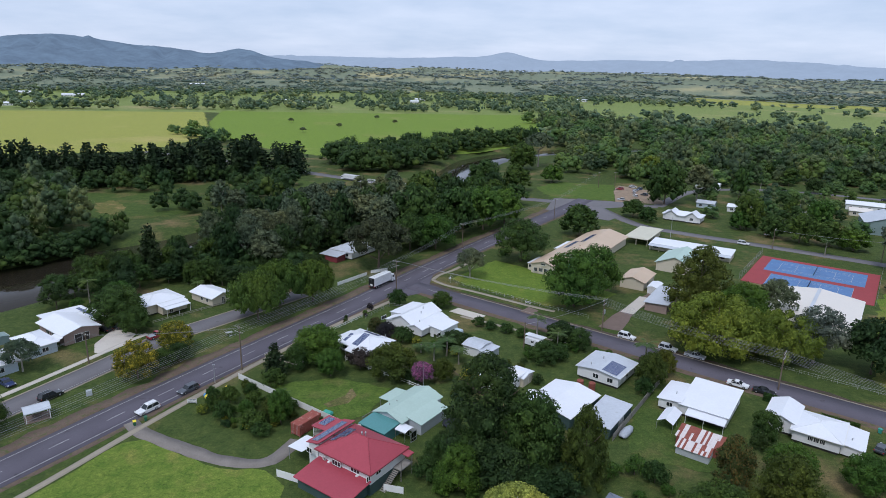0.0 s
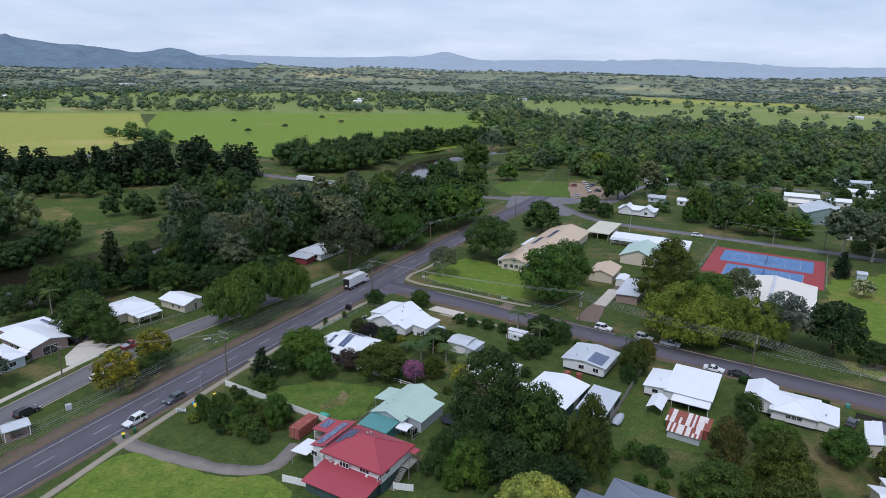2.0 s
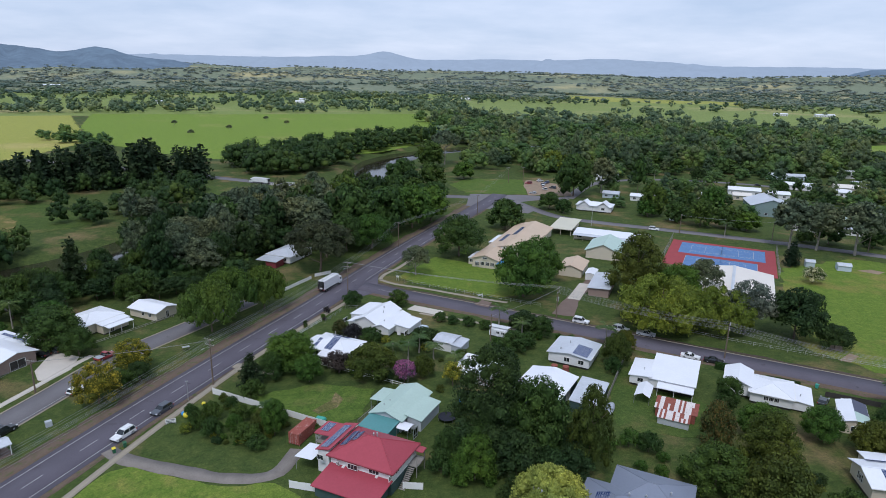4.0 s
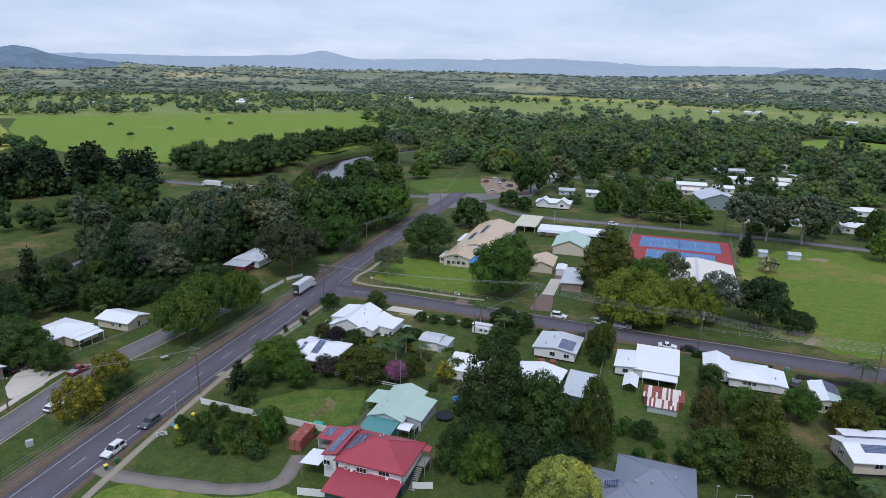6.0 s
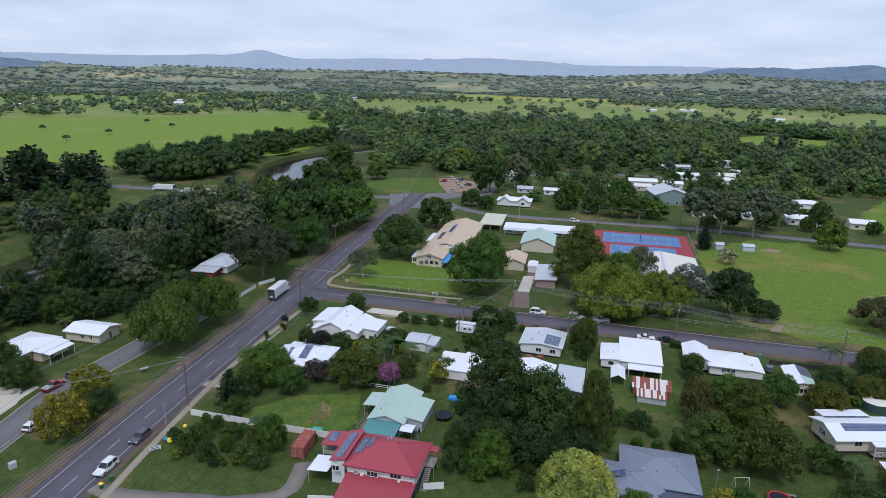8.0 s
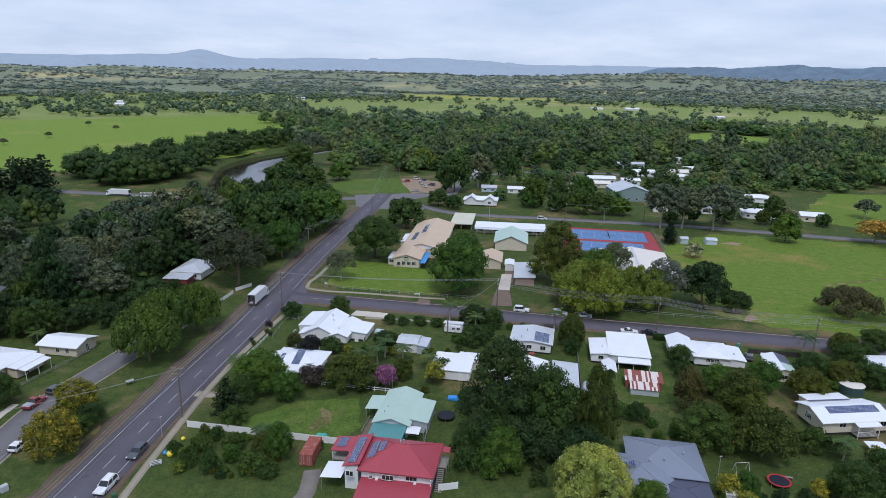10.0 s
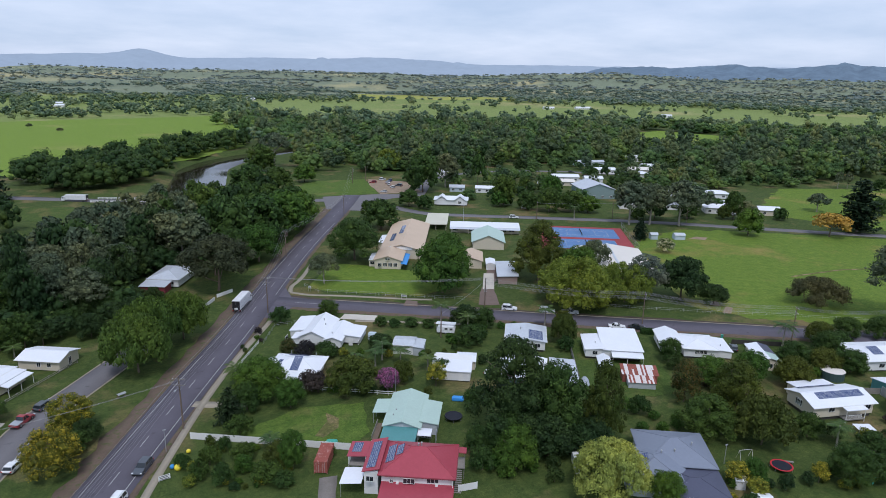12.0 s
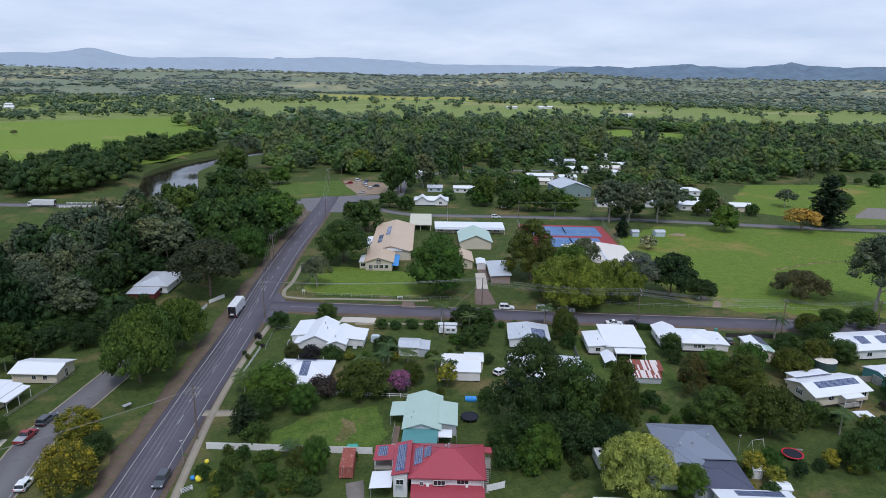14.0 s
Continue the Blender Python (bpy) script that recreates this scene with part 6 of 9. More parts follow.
def opening(parent, x, y, z, side, w, h, name="window", pane="glass", frame_m="trim", bars=1):
    """A framed window or door, its middle at x, y, its foot at z, on a wall that faces side."""
    key = (name, round(w, 2), round(h, 2), pane, frame_m, bars)
    if key not in WIN_MESH:
        bm, t, at = bmesh.new(), 0.07, {}
        xs = [-w / 2 - t, -w / 2]
        for k in range(bars):
            xs += [-w / 2 + w * (k + 1) / (bars + 1) - 0.025, -w / 2 + w * (k + 1) / (bars + 1) + 0.025]
        xs, zs = [*xs, w / 2, w / 2 + t], [-t, 0, h, h + t]

        def corner(i, k, y):
            if (i, k, y) not in at:
                at[i, k, y] = bm.verts.new((xs[i], y, zs[k]))
            return at[i, k, y]

        def solid(i, k):
            return 0 <= i < len(xs) - 1 and 0 <= k < 3 and (k != 1 or i % 2 == 0)

        f, b = -0.09, -0.003
        for i in range(len(xs) - 1):
            for k in range(3):
                if solid(i, k):
                    for y, turn in ((f, 1), (b, -1)):
                        bm.faces.new([corner(i + p, k + q, y) for p, q in ((0, 0), (1, 0), (1, 1), (0, 1))][::turn])
                    for (di, dk), (p, q), (r, u) in (((-1, 0), (0, 0), (0, 1)), ((1, 0), (1, 0), (1, 1)), ((0, -1), (0, 0), (1, 0)), ((0, 1), (0, 1), (1, 1))):
                        if not solid(i + di, k + dk):
                            bm.faces.new((corner(i + p, k + q, f), corner(i + r, k + u, f), corner(i + r, k + u, b), corner(i + p, k + q, b)))
        bmesh.ops.recalc_face_normals(bm, faces=bm.faces[:])
        pm = bmesh.new()
        box(pm, -w / 2, -0.05, 0, w / 2, -0.006, h)
        WIN_MESH[key] = (bm_mesh(name, bm, M[frame_m]), bm_mesh("pane", pm, M[pane]))
    fm, pm = WIN_MESH[key]
    ob = part(name, fm, None, parent)
    ob.matrix_basis = pose(x, y, z, 0, 0, FACES[side][0])
    part("pane" if name == "window" else "panel", pm, None, ob)
    return ob


def hip_caps(h, x0, y0, x1, y1, z, rise, roof):
    """The folded cappings along the hips and the ridge."""
    w, d = x1 - x0, y1 - y0
    k = min(w, d) / 2
    a = (x0 + k, y0 + k, z + rise) if w < d else (x0 + k, (y0 + y1) / 2, z + rise)
    b = (x1 - k, y1 - k, z + rise) if w < d else (x1 - k, (y0 + y1) / 2, z + rise)
    ends = [((x0, y0, z), a), ((x1, y1, z), b)]
    ends += [((x0, y1, z), a), ((x1, y0, z), b)] if w >= d else [((x1, y0, z), a), ((x0, y1, z), b)]
    if math.dist(a, b) > 0.2:
        ends.append((a, b))
    v, q = merged([tube([p, r], [0.09, 0.09], 5) for p, r in ends])
    part("hip_capping", np_mesh("hip_capping", v, [q], M[roof]), None, h)


def volume(h, x0, y0, x1, y1, z0, z1, kind, rise, wall, roof, over=0.5, stumps=0.0, th=0.14):
    """One block of a house: walls (raised on stumps, if any), roof, and gutters along the eaves."""
    if wall:
        part("wall", walls_bm(x0, y0, x1, y1, z0 + stumps, z1, rise, kind), M[wall], h)
        if stumps:
            # A solid dark box fills the space under the raised floor.
            bm = bmesh.new()
            box(bm, x0 + 0.3, y0 + 0.3, z0, x1 - 0.3, y1 - 0.3, z0 + stumps - 0.01)
            part("underfloor", bm, M["dark_under"], h, "plain dark box below the raised floor")
    e = (x0 - over, y0 - over, x1 + over, y1 + over)
    part("roof", roof_bm(*e, z1 + 0.02, rise, kind, th), M[roof], h)
    if kind in ("gable_x", "hip", "gable_y") and wall:
        g = bmesh.new()
        if kind != "gable_y":
            box(g, e[0], e[1] - 0.12, z1 - 0.12, e[2], e[1] - 0.005, z1 - 0.01)
            box(g, e[0], e[3] + 0.005, z1 - 0.12, e[2], e[3] + 0.12, z1 - 0.01)
        if kind != "gable_x":
            box(g, e[0] - 0.12, e[1], z1 - 0.12, e[0] - 0.005, e[3], z1 - 0.01)
            box(g, e[2] + 0.005, e[1], z1 - 0.12, e[2] + 0.12, e[3], z1 - 0.01)
        if kind == "hip":
            hip_caps(h, *e, z1 + 0.02, rise, roof)
        part("gutter", g, M["red_trim" if roof == "red_roof" else roof if roof in ("grey_roof", "slate", "green_roof", "tan_roof") else "trim"], h)
        if kind == "gable_x":
            c = bmesh.new()
            m = (e[1] + e[3]) / 2
            slab(c, [(e[0], m - 0.18, z1 + rise + 0.035), (e[2], m - 0.18, z1 + rise + 0.035), (e[2], m + 0.18, z1 + rise + 0.035), (e[0], m + 0.18, z1 + rise + 0.035)], 0.05)
            part("ridge_cap", c, M[roof], h)


SOLAR = {}


def solar(h, x0, y0, z0, slope, nu, nv, axis="x", pw=1.0, ph=1.65, up=1):
    """Rows of panels on a roof slope. x0, y0, z0: the first panel's low corner; slope: rise per metre; axis: along the eaves; up: +1 or -1, the way up."""
    key = (axis, round(slope, 3), pw, ph, up)
    if key not in SOLAR:
        k = 1 / math.sqrt(1 + slope * slope)
        bm = bmesh.new()
        def P(u, v, w):
            vv = v * k * up
            return (u, vv, v * k * slope + w) if axis == "x" else (vv, u, v * k * slope + w)
        def quad(u0, v0, u1, v1, w, th, slot):
            pts = [P(u0, v0, w), P(u1, v0, w), P(u1, v1, w), P(u0, v1, w)]
            ar = sum(a[0] * b[1] - b[0] * a[1] for a, b in zip(pts, pts[1:] + pts[:1]))
            slab(bm, pts if ar > 0 else pts[::-1], th, slot)
        quad(0, 0, pw - 0.03, ph - 0.03, 0.1, 0.05, 0)
        bm.faces.ensure_lookup_table()
        top = bm.faces[0]
        bmesh.ops.inset_region(bm, faces=[top], thickness=0.045, depth=-0.006)
        top.material_index = 1
        SOLAR[key] = bm_mesh("solar_panel", bm, [M["alu"], M["cells"]])
    k = 1 / math.sqrt(1 + slope * slope)
    for i in range(nu):
        for j in range(nv):
            ob = part("solar_panel", SOLAR[key], None, h)
            d = j * ph * k
            ob.location = (x0 + i * pw, y0 + d * up, z0 + d * slope) if axis == "x" else (x0 + d * up, y0 + i * pw, z0 + d * slope)


def post_row(h, pts, z0, z1, r=0.05, mat="trim", name="post"):
    for x, y in pts:
        bm = bmesh.new()
        box(bm, x - r, y - r, z0, x + r, y + r, z1)
        part(name, bm, M[mat], h)


def vent(h, x, y, z, tall=0.5, r=0.12, mat="steel"):
    bm = bmesh.new()
    cyl(bm, x, y, z - 0.2, z + tall, r, seg=8)
    cyl(bm, x, y, z + tall, z + tall + 0.18, r * 1.7, r * 0.6, seg=8)
    part("roof_vent", bm, M[mat], h)


def rails(h, pts, z, hgt=0.9, mat="trim"):
    """A handrail with balusters between plan points."""
    bm = bmesh.new()
    for (xa, ya), (xb, yb) in zip(pts, pts[1:]):
        n = max(2, int(math.dist((xa, ya), (xb, yb)) / 0.25))
        for k in range(n + 1):
            x, y = xa + (xb - xa) * k / n, ya + (yb - ya) * k / n
            box(bm, x - 0.02, y - 0.02, z, x + 0.02, y + 0.02, z + hgt)
        x0, x1, y0, y1 = min(xa, xb) - 0.04, max(xa, xb) + 0.04, min(ya, yb) - 0.04, max(ya, yb) + 0.04
        box(bm, x0, y0, z + hgt, x1, y1, z + hgt + 0.07)
    part("railing", bm, M[mat], h)


# red-roofed two-storey house
h = base("house", "two-storey white and dark green house with a red metal roof", "house", -21.4, 100.7, 0, -35)
volume(h, 0.4, 0.5, 12.6, 10.0, 0, 2.25, "flat", 0, "green_wall", "trim", 0.02, th=0.06)
part("wall", walls_bm(0.4, 0.5, 12.6, 10.0, 2.28, 4.55), M["white_wall"], h, "white upper storey wall")
part("roof", roof_bm(-0.2, 0, 13.1, 10.6, 4.6, 2.5, "hip"), M["red_roof"], h)
hip_caps(h, -0.2, 0, 13.1, 10.6, 4.6, 2.5, "red_roof")
g = bmesh.new()
box(g, -0.2, -0.14, 4.42, 13.1, -0.005, 4.57)
box(g, 13.105, 0, 4.42, 13.24, 10.6, 4.57)
part("gutter", g, M["red_trim"], h)
volume(h, -2.7, 1.0, -0.3, 10.2, 0, 4.55, "skillion_w", 0.75, "white_wall", "red_roof", 0.35)
part("roof", roof_bm(-6.7, 5.4, -3.1, 10.2, 4.25, 0.25, "skillion_w"), M["red_roof"], h)
part("deck", walls_bm(-6.5, 5.6, -3.1, 10.0, 2.2, 2.4), M["grey_timber"], h, "timber upper deck")
post_row(h, [(-6.4, 5.7), (-6.4, 9.9), (-3.3, 5.7)], 0, 4.2)
rails(h, [(-6.4, 5.7), (-6.4, 9.9)], 2.4)
part("awning", roof_bm(-6.7, -0.6, -2.9, 4.2, 2.8, 0.3, "skillion_w", 0.05), M["white_roof"], h, "white sheet awning")
post_row(h, [(-6.5, -0.4), (-6.5, 4.0)], 0, 2.8, 0.04, "steel")
part("wall", walls_bm(0.9, -5.2, 12.0, 0.48, 0, 2.1), M["green_wall"], h, "dark green lower wall")
part("roof", roof_bm(0.4, -5.8, 12.9, 0.48, 2.3, 0.75, "skillion_s"), M["red_roof"], h, "red lower verandah roof")
for x, w, hh in ((2.2, 0.5, 0.6), (5.2, 1.9, 0.9), (9.2, 1.9, 0.9)):
    opening(h, x, 0.5, 3.3, "s", w, hh, bars=2)
opening(h, -1.5, 1.0, 3.3, "s", 1.2, 0.9)
opening(h, 12.6, 2.6, 3.3, "e", 1.2, 0.9)
opening(h, 12.6, 6.6, 3.3, "e", 0.8, 0.9)
opening(h, 3.0, -5.2, 0.9, "s", 1.6, 0.9, frame_m="timber")
opening(h, 8.5, -5.2, 0.0, "s", 1.0, 2.0, "door", "timber")
part("porch_roof", roof_bm(12.9, 8.4, 14.6, 10.2, 4.3, 0.1, "skillion_e"), M["red_roof"], h, "small red porch roof")
part("landing", walls_bm(12.62, 6.6, 14.4, 10.0, 2.2, 2.4), M["grey_timber"], h, "timber landing")
for k in range(12):
    st = bmesh.new()
    box(st, 12.8, 6.5 - 0.32 * (k + 1), 2.2 - 0.185 * (k + 1), 14.0, 6.5 - 0.32 * k, 2.26 - 0.185 * (k + 1))
    part("step", st, M["grey_timber"], h, "timber step")
post_row(h, [(14.3, 6.8), (14.3, 9.9)], 0, 4.2, 0.06, "grey_timber")
for vx in (3.2, 9.9):
    bm = bmesh.new()
    box(bm, vx - 0.22, -0.06, 2.75, vx + 0.22, 0.47, 3.2)
    part("air_conditioner", bm, M["trim"], h)
vent(h, 6.2, 5.6, 7.0)
vent(h, 6.7, 6.0, 7.0)
solar(h, -2.4, 1.4, 4.74, 0.75 / 3.1, 8, 1, "y", 1.0, 1.65)
solar(h, 0.7, 2.8, 5.06, 2.5 / 5.3, 5, 1, "y", 1.0, 1.65)
solar(h, 2.4, 4.0, 5.86, 2.5 / 5.3, 3, 1, "y", 1.0, 1.4)
solar(h, -6.0, 6.6, 4.31, 0.25 / 3.6, 3, 1, "y", 1.0, 1.7)

# pale green house with a teal wing
h = base("house", "single-storey house with a pale green metal roof", "house", -12.8, 117.3, 0, -36)
volume(h, 0.3, 0.3, 7.3, 13.6, 0, 2.7, "gable_y", 1.3, "grey_wall", "green_roof", 0.35)
volume(h, 7.35, 2.4, 10.7, 11.0, 0, 2.55, "skillion_e", 0.55, "grey_wall", "green_roof", 0.3)
part("wall", walls_bm(0.4, -4.0, 6.9, 0.28, 0, 2.3), M["teal"], h, "teal sheet wall")
part("roof", roof_bm(0.2, -4.6, 7.1, 0.28, 2.32, 0.35, "skillion_s"), M["teal"], h, "teal lean-to roof")
part("carport_roof", roof_bm(-3.1, 5.3, -0.05, 11.1, 2.5, 0.25, "skillion_w", 0.08), M["green_roof"], h)
post_row(h, [(-2.9, 5.6), (-2.9, 10.8), (-2.9, 8.2)], 0, 2.5, 0.05, "steel")
opening(h, 8.8, 2.4, 0.8, "s", 1.9, 1.3, bars=2, frame_m="alu")
opening(h, 10.7, 5.0, 0.8, "e", 1.9, 1.3, frame_m="alu")
opening(h, 10.7, 8.6, 0.1, "e", 1.6, 2.0, "door", "glass", "alu")
part("ramp", walls_bm(-1.9, -1.2, -0.8, 5.0, 0, 0.35), M["timber"], h, "timber access ramp")
rails(h, [(-1.95, -1.2), (-1.95, 5.0)], 0.35, 0.8, "grey_timber")
part("step", walls_bm(-2.0, -2.6, -0.7, -1.25, 0, 0.12), M["pale_concrete"], h)
for vx, vy in ((1.9, 5.4), (3.8, 8.2), (3.8, 12.8), (1.6, 3.4)):
    vent(h, vx, vy, 3.15 + 0.25 * (vx > 3), 0.35, 0.09)
part("skylight", roof_bm(5.3, 7.4, 6.2, 8.0, 3.42, -0.25, "skillion_w", 0.1), M["glass"], h)
part("awning", roof_bm(7.2, -1.6, 9.9, 1.2, 2.1, 0.3, "arch_x", 0.05), M["white_roof"], h, "white curved shade awning")
post_row(h, [(9.7, -1.5), (9.7, 1.1), (7.3, -1.5)], 0, 2.1, 0.03, "steel")
tank = bmesh.new()
cyl(tank, 7.5, 1.6, 0, 1.5, 0.4)
part("gas_bottle", tank, M["steel"], h)

# white corner house
h = base("house", "rambling white house with several white metal gables", "house", -14.4, 170.6, 0, -36)
volume(h, 2.6, -1.0, 9.6, 12.6, 0, 2.6, "gable_y", 1.8, "white_wall", "white_roof", 0.4, 0.5)
volume(h, -1.2, 3.2, 2.55, 13.4, 0, 2.45, "skillion_w", 0.5, "white_wall", "white_roof", 0.3, 0.5)
volume(h, 0.6, -1.0, 2.58, 3.1, 0, 2.0, "skillion_w", 0.4, "white_wall", "white_roof", 0.3, 0.5)
volume(h, 9.62, -1.9, 14.0, 10.0, 0, 2.5, "gable_y", 0.9, "white_wall", "white_roof", 0.35, 0.5)
volume(h, 14.02, 1.6, 18.4, 9.0, 0, 2.35, "skillion_e", 0.45, "white_wall", "white_roof", 0.3, 0.5)
opening(h, 12.0, -1.9, 1.1, "s", 1.8, 1.1, bars=2)
opening(h, 6.1, -1.0, 1.1, "s", 2.4, 1.1, bars=3)
opening(h, 18.4, 5.0, 1.1, "e", 1.6, 1.0)
opening(h, -1.2, 8.0, 1.1, "w", 2.0, 1.0, bars=2)
opening(h, 16.2, 1.6, 0.55, "s", 0.9, 2.0, "door", "trim")
solar(h, 3.0, 8.2, 2.85, 0.46, 3, 1, "y", 1.0, 1.5)
solar(h, 3.0, 0.2, 2.85, 0.46, 3, 1, "y", 1.0, 1.5)
vent(h, 8.0, 5.6, 3.7, 0.3)
vent(h, 11.0, 1.0, 3.2, 0.3)
vent(h, 7.0, 7.8, 4.2, 0.3)
t = base("water_tank", "pale grey corrugated water tank beside the house", "tank", 5.9, 162.9, 0, -36)
bm = bmesh.new()
box(bm, -1.2, -0.9, 0, 1.2, 0.9, 2.0)
bmesh.ops.bevel(bm, geom=bm.edges[:], offset=0.25, segments=2, affect="EDGES")
part("body", bm, M["blue_wall"], t)

# white verandah house
h = base("house", "white-roofed house with a verandah and solar panels", "house", -27.0, 153.0, 0, -36)
volume(h, 1.8, 0.4, 12.6, 8.4, 0, 2.85, "hip", 1.5, "white_wall", "white_roof", 0.9, 0.4)
part("roof", roof_bm(-0.9, 2.6, 1.0, 7.6, 2.45, 0.4, "skillion_w"), M["white_roof"], h, "white verandah roof")
part("roof", roof_bm(6.4, -2.4, 13.2, -0.5, 2.4, 0.45, "skillion_s"), M["white_roof"], h, "white rear verandah roof")
post_row(h, [(-0.7, 2.8), (-0.7, 5.0), (-0.7, 7.4), (6.6, -2.2), (9.8, -2.2), (13.0, -2.2)], 0, 2.4)
rails(h, [(6.6, -2.2), (13.0, -2.2)], 0.4)
part("deck", walls_bm(6.4, -2.4, 13.2, 0.38, 0.2, 0.4), M["grey_timber"], h)
opening(h, 4.0, 0.4, 1.0, "s", 1.6, 1.0)
opening(h, 9.0, 0.4, 0.45, "s", 1.6, 2.0, "door", "glass")
opening(h, 1.8, 4.4, 1.0, "w", 1.4, 1.0)
solar(h, 6.6, 0.2, 3.05, 0.31, 2, 3)
solar(h, 3.2, 0.4, 3.05, 0.31, 1, 2)
solar(h, 4.2, 7.2, 3.55, -0.31, 5, 1)
vent(h, 4.6, 8.2, 3.4, 0.8, 0.08)
vent(h, 10.6, 8.6, 3.2, 0.6, 0.08)

# small white sheds and flats between the gardens
h = base("shed", "small white gabled garden shed with a lean-to", "shed", 10.4, 151.6, 0, -36)
volume(h, -3.2, -1.8, 2.0, 3.6, 0, 2.6, "gable_x", 0.6, "white_wall", "worn_roof", 0.25)
volume(h, 2.05, -2.2, 4.6, 3.4, 0, 2.2, "skillion_e", 0.3, "grey_wall", "worn_roof", 0.2)
opening(h, 0.0, -1.8, 0.9, "s", 1.2, 0.8)
opening(h, 3.3, -2.2, 0.05, "s", 1.0, 1.9, "door", "alu")
h = base("granny_flat", "long low white flat with a stepped white roof", "house", -27.0, 153.0, 0, -36)
volume(h, 39.4, 5.6, 48.6, 11.0, 0, 2.7, "skillion_s", 0.35, "white_wall", "white_roof", 0.25, 0.3)
volume(h, 39.4, 11.05, 48.6, 14.8, 0, 2.9, "skillion_n", -0.2, "white_wall", "white_roof", 0.25, 0.3)
opening(h, 42.0, 5.6, 1.0, "s", 1.6, 1.0)
opening(h, 46.4, 5.6, 0.35, "s", 0.9, 2.0, "door", "trim")
opening(h, 48.6, 8.6, 1.0, "e", 1.4, 1.0)

# solar-roofed white house on the street
h = base("house", "small white house with solar panels on a pale roof", "house", 41.0, 141.0, 0, -38)
volume(h, -4.9, -5.0, 5.4, 5.6, 0, 3.0, "gable_y", 0.7, "white_wall", "worn_roof", 0.4, 0.6)
solar(h, 1.0, -4.6, 3.62, -0.125, 6, 2, "y", 1.0, 1.9)
vent(h, -1.2, 1.4, 3.6, 0.5)
vent(h, -2.4, -3.0, 3.4, 0.4)
for x in (-3.6, -0.2, 3.4):
    opening(h, x, -5.0, 1.3, "s", 1.3, 1.0)
opening(h, 5.4, 0, 1.3, "e", 1.3, 1.0)
opening(h, -4.9, 1.0, 1.3, "w", 1.3, 1.0)
tk = base("water_tank", "pair of rusty red rainwater tanks against the wall", "tank", 33.6, 134.6)
for k, x in enumerate((0.0, 2.1)):
    bm = bmesh.new()
    cyl(bm, x + 0.4 * k, -1.2 * k, 0, 1.9, 0.8, seg=14)
    cyl(bm, x + 0.4 * k, -1.2 * k, 1.9, 2.05, 0.8, 0.3, seg=14)
    part("tank_body", bm, M["rust"], tk)
h = base("workshop", "long white-roofed workshop shed with dark green walls", "shed", 27.4, 124.4, 0, -40)
volume(h, -5.2, -6.6, 5.6, 6.6, 0, 2.9, "gable_y", 1.0, "green_wall", "white_roof", 0.2)
opening(h, 0.0, -6.6, 0.0, "s", 3.0, 2.4, "door", "steel")
opening(h, 5.6, 2.0, 0.0, "e", 2.6, 2.3, "door", "steel")
h = base("carport", "low weathered skillion roofed carport", "shed", 36.2, 119.6, 0, -36)
volume(h, -2.9, -6.2, 3.0, 6.0, 0, 2.45, "skillion_e", 0.3, "green_wall", "worn_roof", 0.2)
opening(h, 3.0, 0.0, 0.0, "e", 2.4, 2.0, "door", "steel")
h = base("shed", "small cream skillion shed with a curved white roof", "shed", 19.6, 137.4, 0, -36)
volume(h, -2.0, -2.4, 2.6, 2.4, 0, 2.3, "gable_x", 0.5, "cream_wall", "white_roof", 0.2)
opening(h, 2.6, 0.0, 0.0, "e", 2.2, 2.0, "door", "cream_wall")

# white twin-roofed house and its rusty shed
h = base("house", "white high-set house with two white metal roofs", "house", 58.0, 124.6, 0, -36)
volume(h, -8.0, -4.4, -3.4, 5.2, 0, 2.75, "skillion_w", 0.5, "white_wall", "white_roof", 0.35, 0.7)
volume(h, -3.35, -4.6, 6.2, 8.0, 0, 3.0, "skillion_s", 0.9, "white_wall", "white_roof", 0.4, 0.7)
part("roof", roof_bm(-1.6, -7.2, 6.3, -4.62, 2.15, 0.5, "skillion_s"), M["white_roof"], h, "white rear awning roof")
post_row(h, [(-1.4, -7.0), (2.2, -7.0), (6.1, -7.0)], 0, 2.15)
opening(h, -2.2, -4.6, 1.6, "s", 1.2, 0.7, bars=2)
opening(h, -5.6, -4.4, 1.4, "s", 1.2, 0.9)
opening(h, 6.2, 1.0, 1.5, "e", 1.4, 1.0)
opening(h, 6.2, 5.0, 1.5, "e", 1.4, 1.0)
opening(h, 3.4, -4.6, 0.72, "s", 0.9, 2.0, "door", "green_wall")
opening(h, -8.0, 0.0, 1.4, "w", 1.4, 1.0)
part("roof", roof_bm(0.5, 8.45, 5.0, 10.2, 2.9, 0.4, "skillion_n"), M["white_roof"], h, "white front porch roof")
post_row(h, [(0.7, 10.0), (4.8, 10.0)], 0, 2.9)
vent(h, -5.2, -1.0, 3.0, 0.5, 0.08)
h = base("marquee", "white canvas garden gazebo with open sides", "gazebo", 49.2, 119.2, 0, -36)
part("canopy", roof_bm(-1.7, -3.4, 1.7, 3.0, 2.0, 0.9, "gable_y", 0.04), M["white_roof"], h)
post_row(h, [(-1.6, -3.3), (1.6, -3.3), (-1.6, 2.9), (1.6, 2.9), (-1.6, -0.2), (1.6, -0.2)], 0, 2.0, 0.03, "steel")

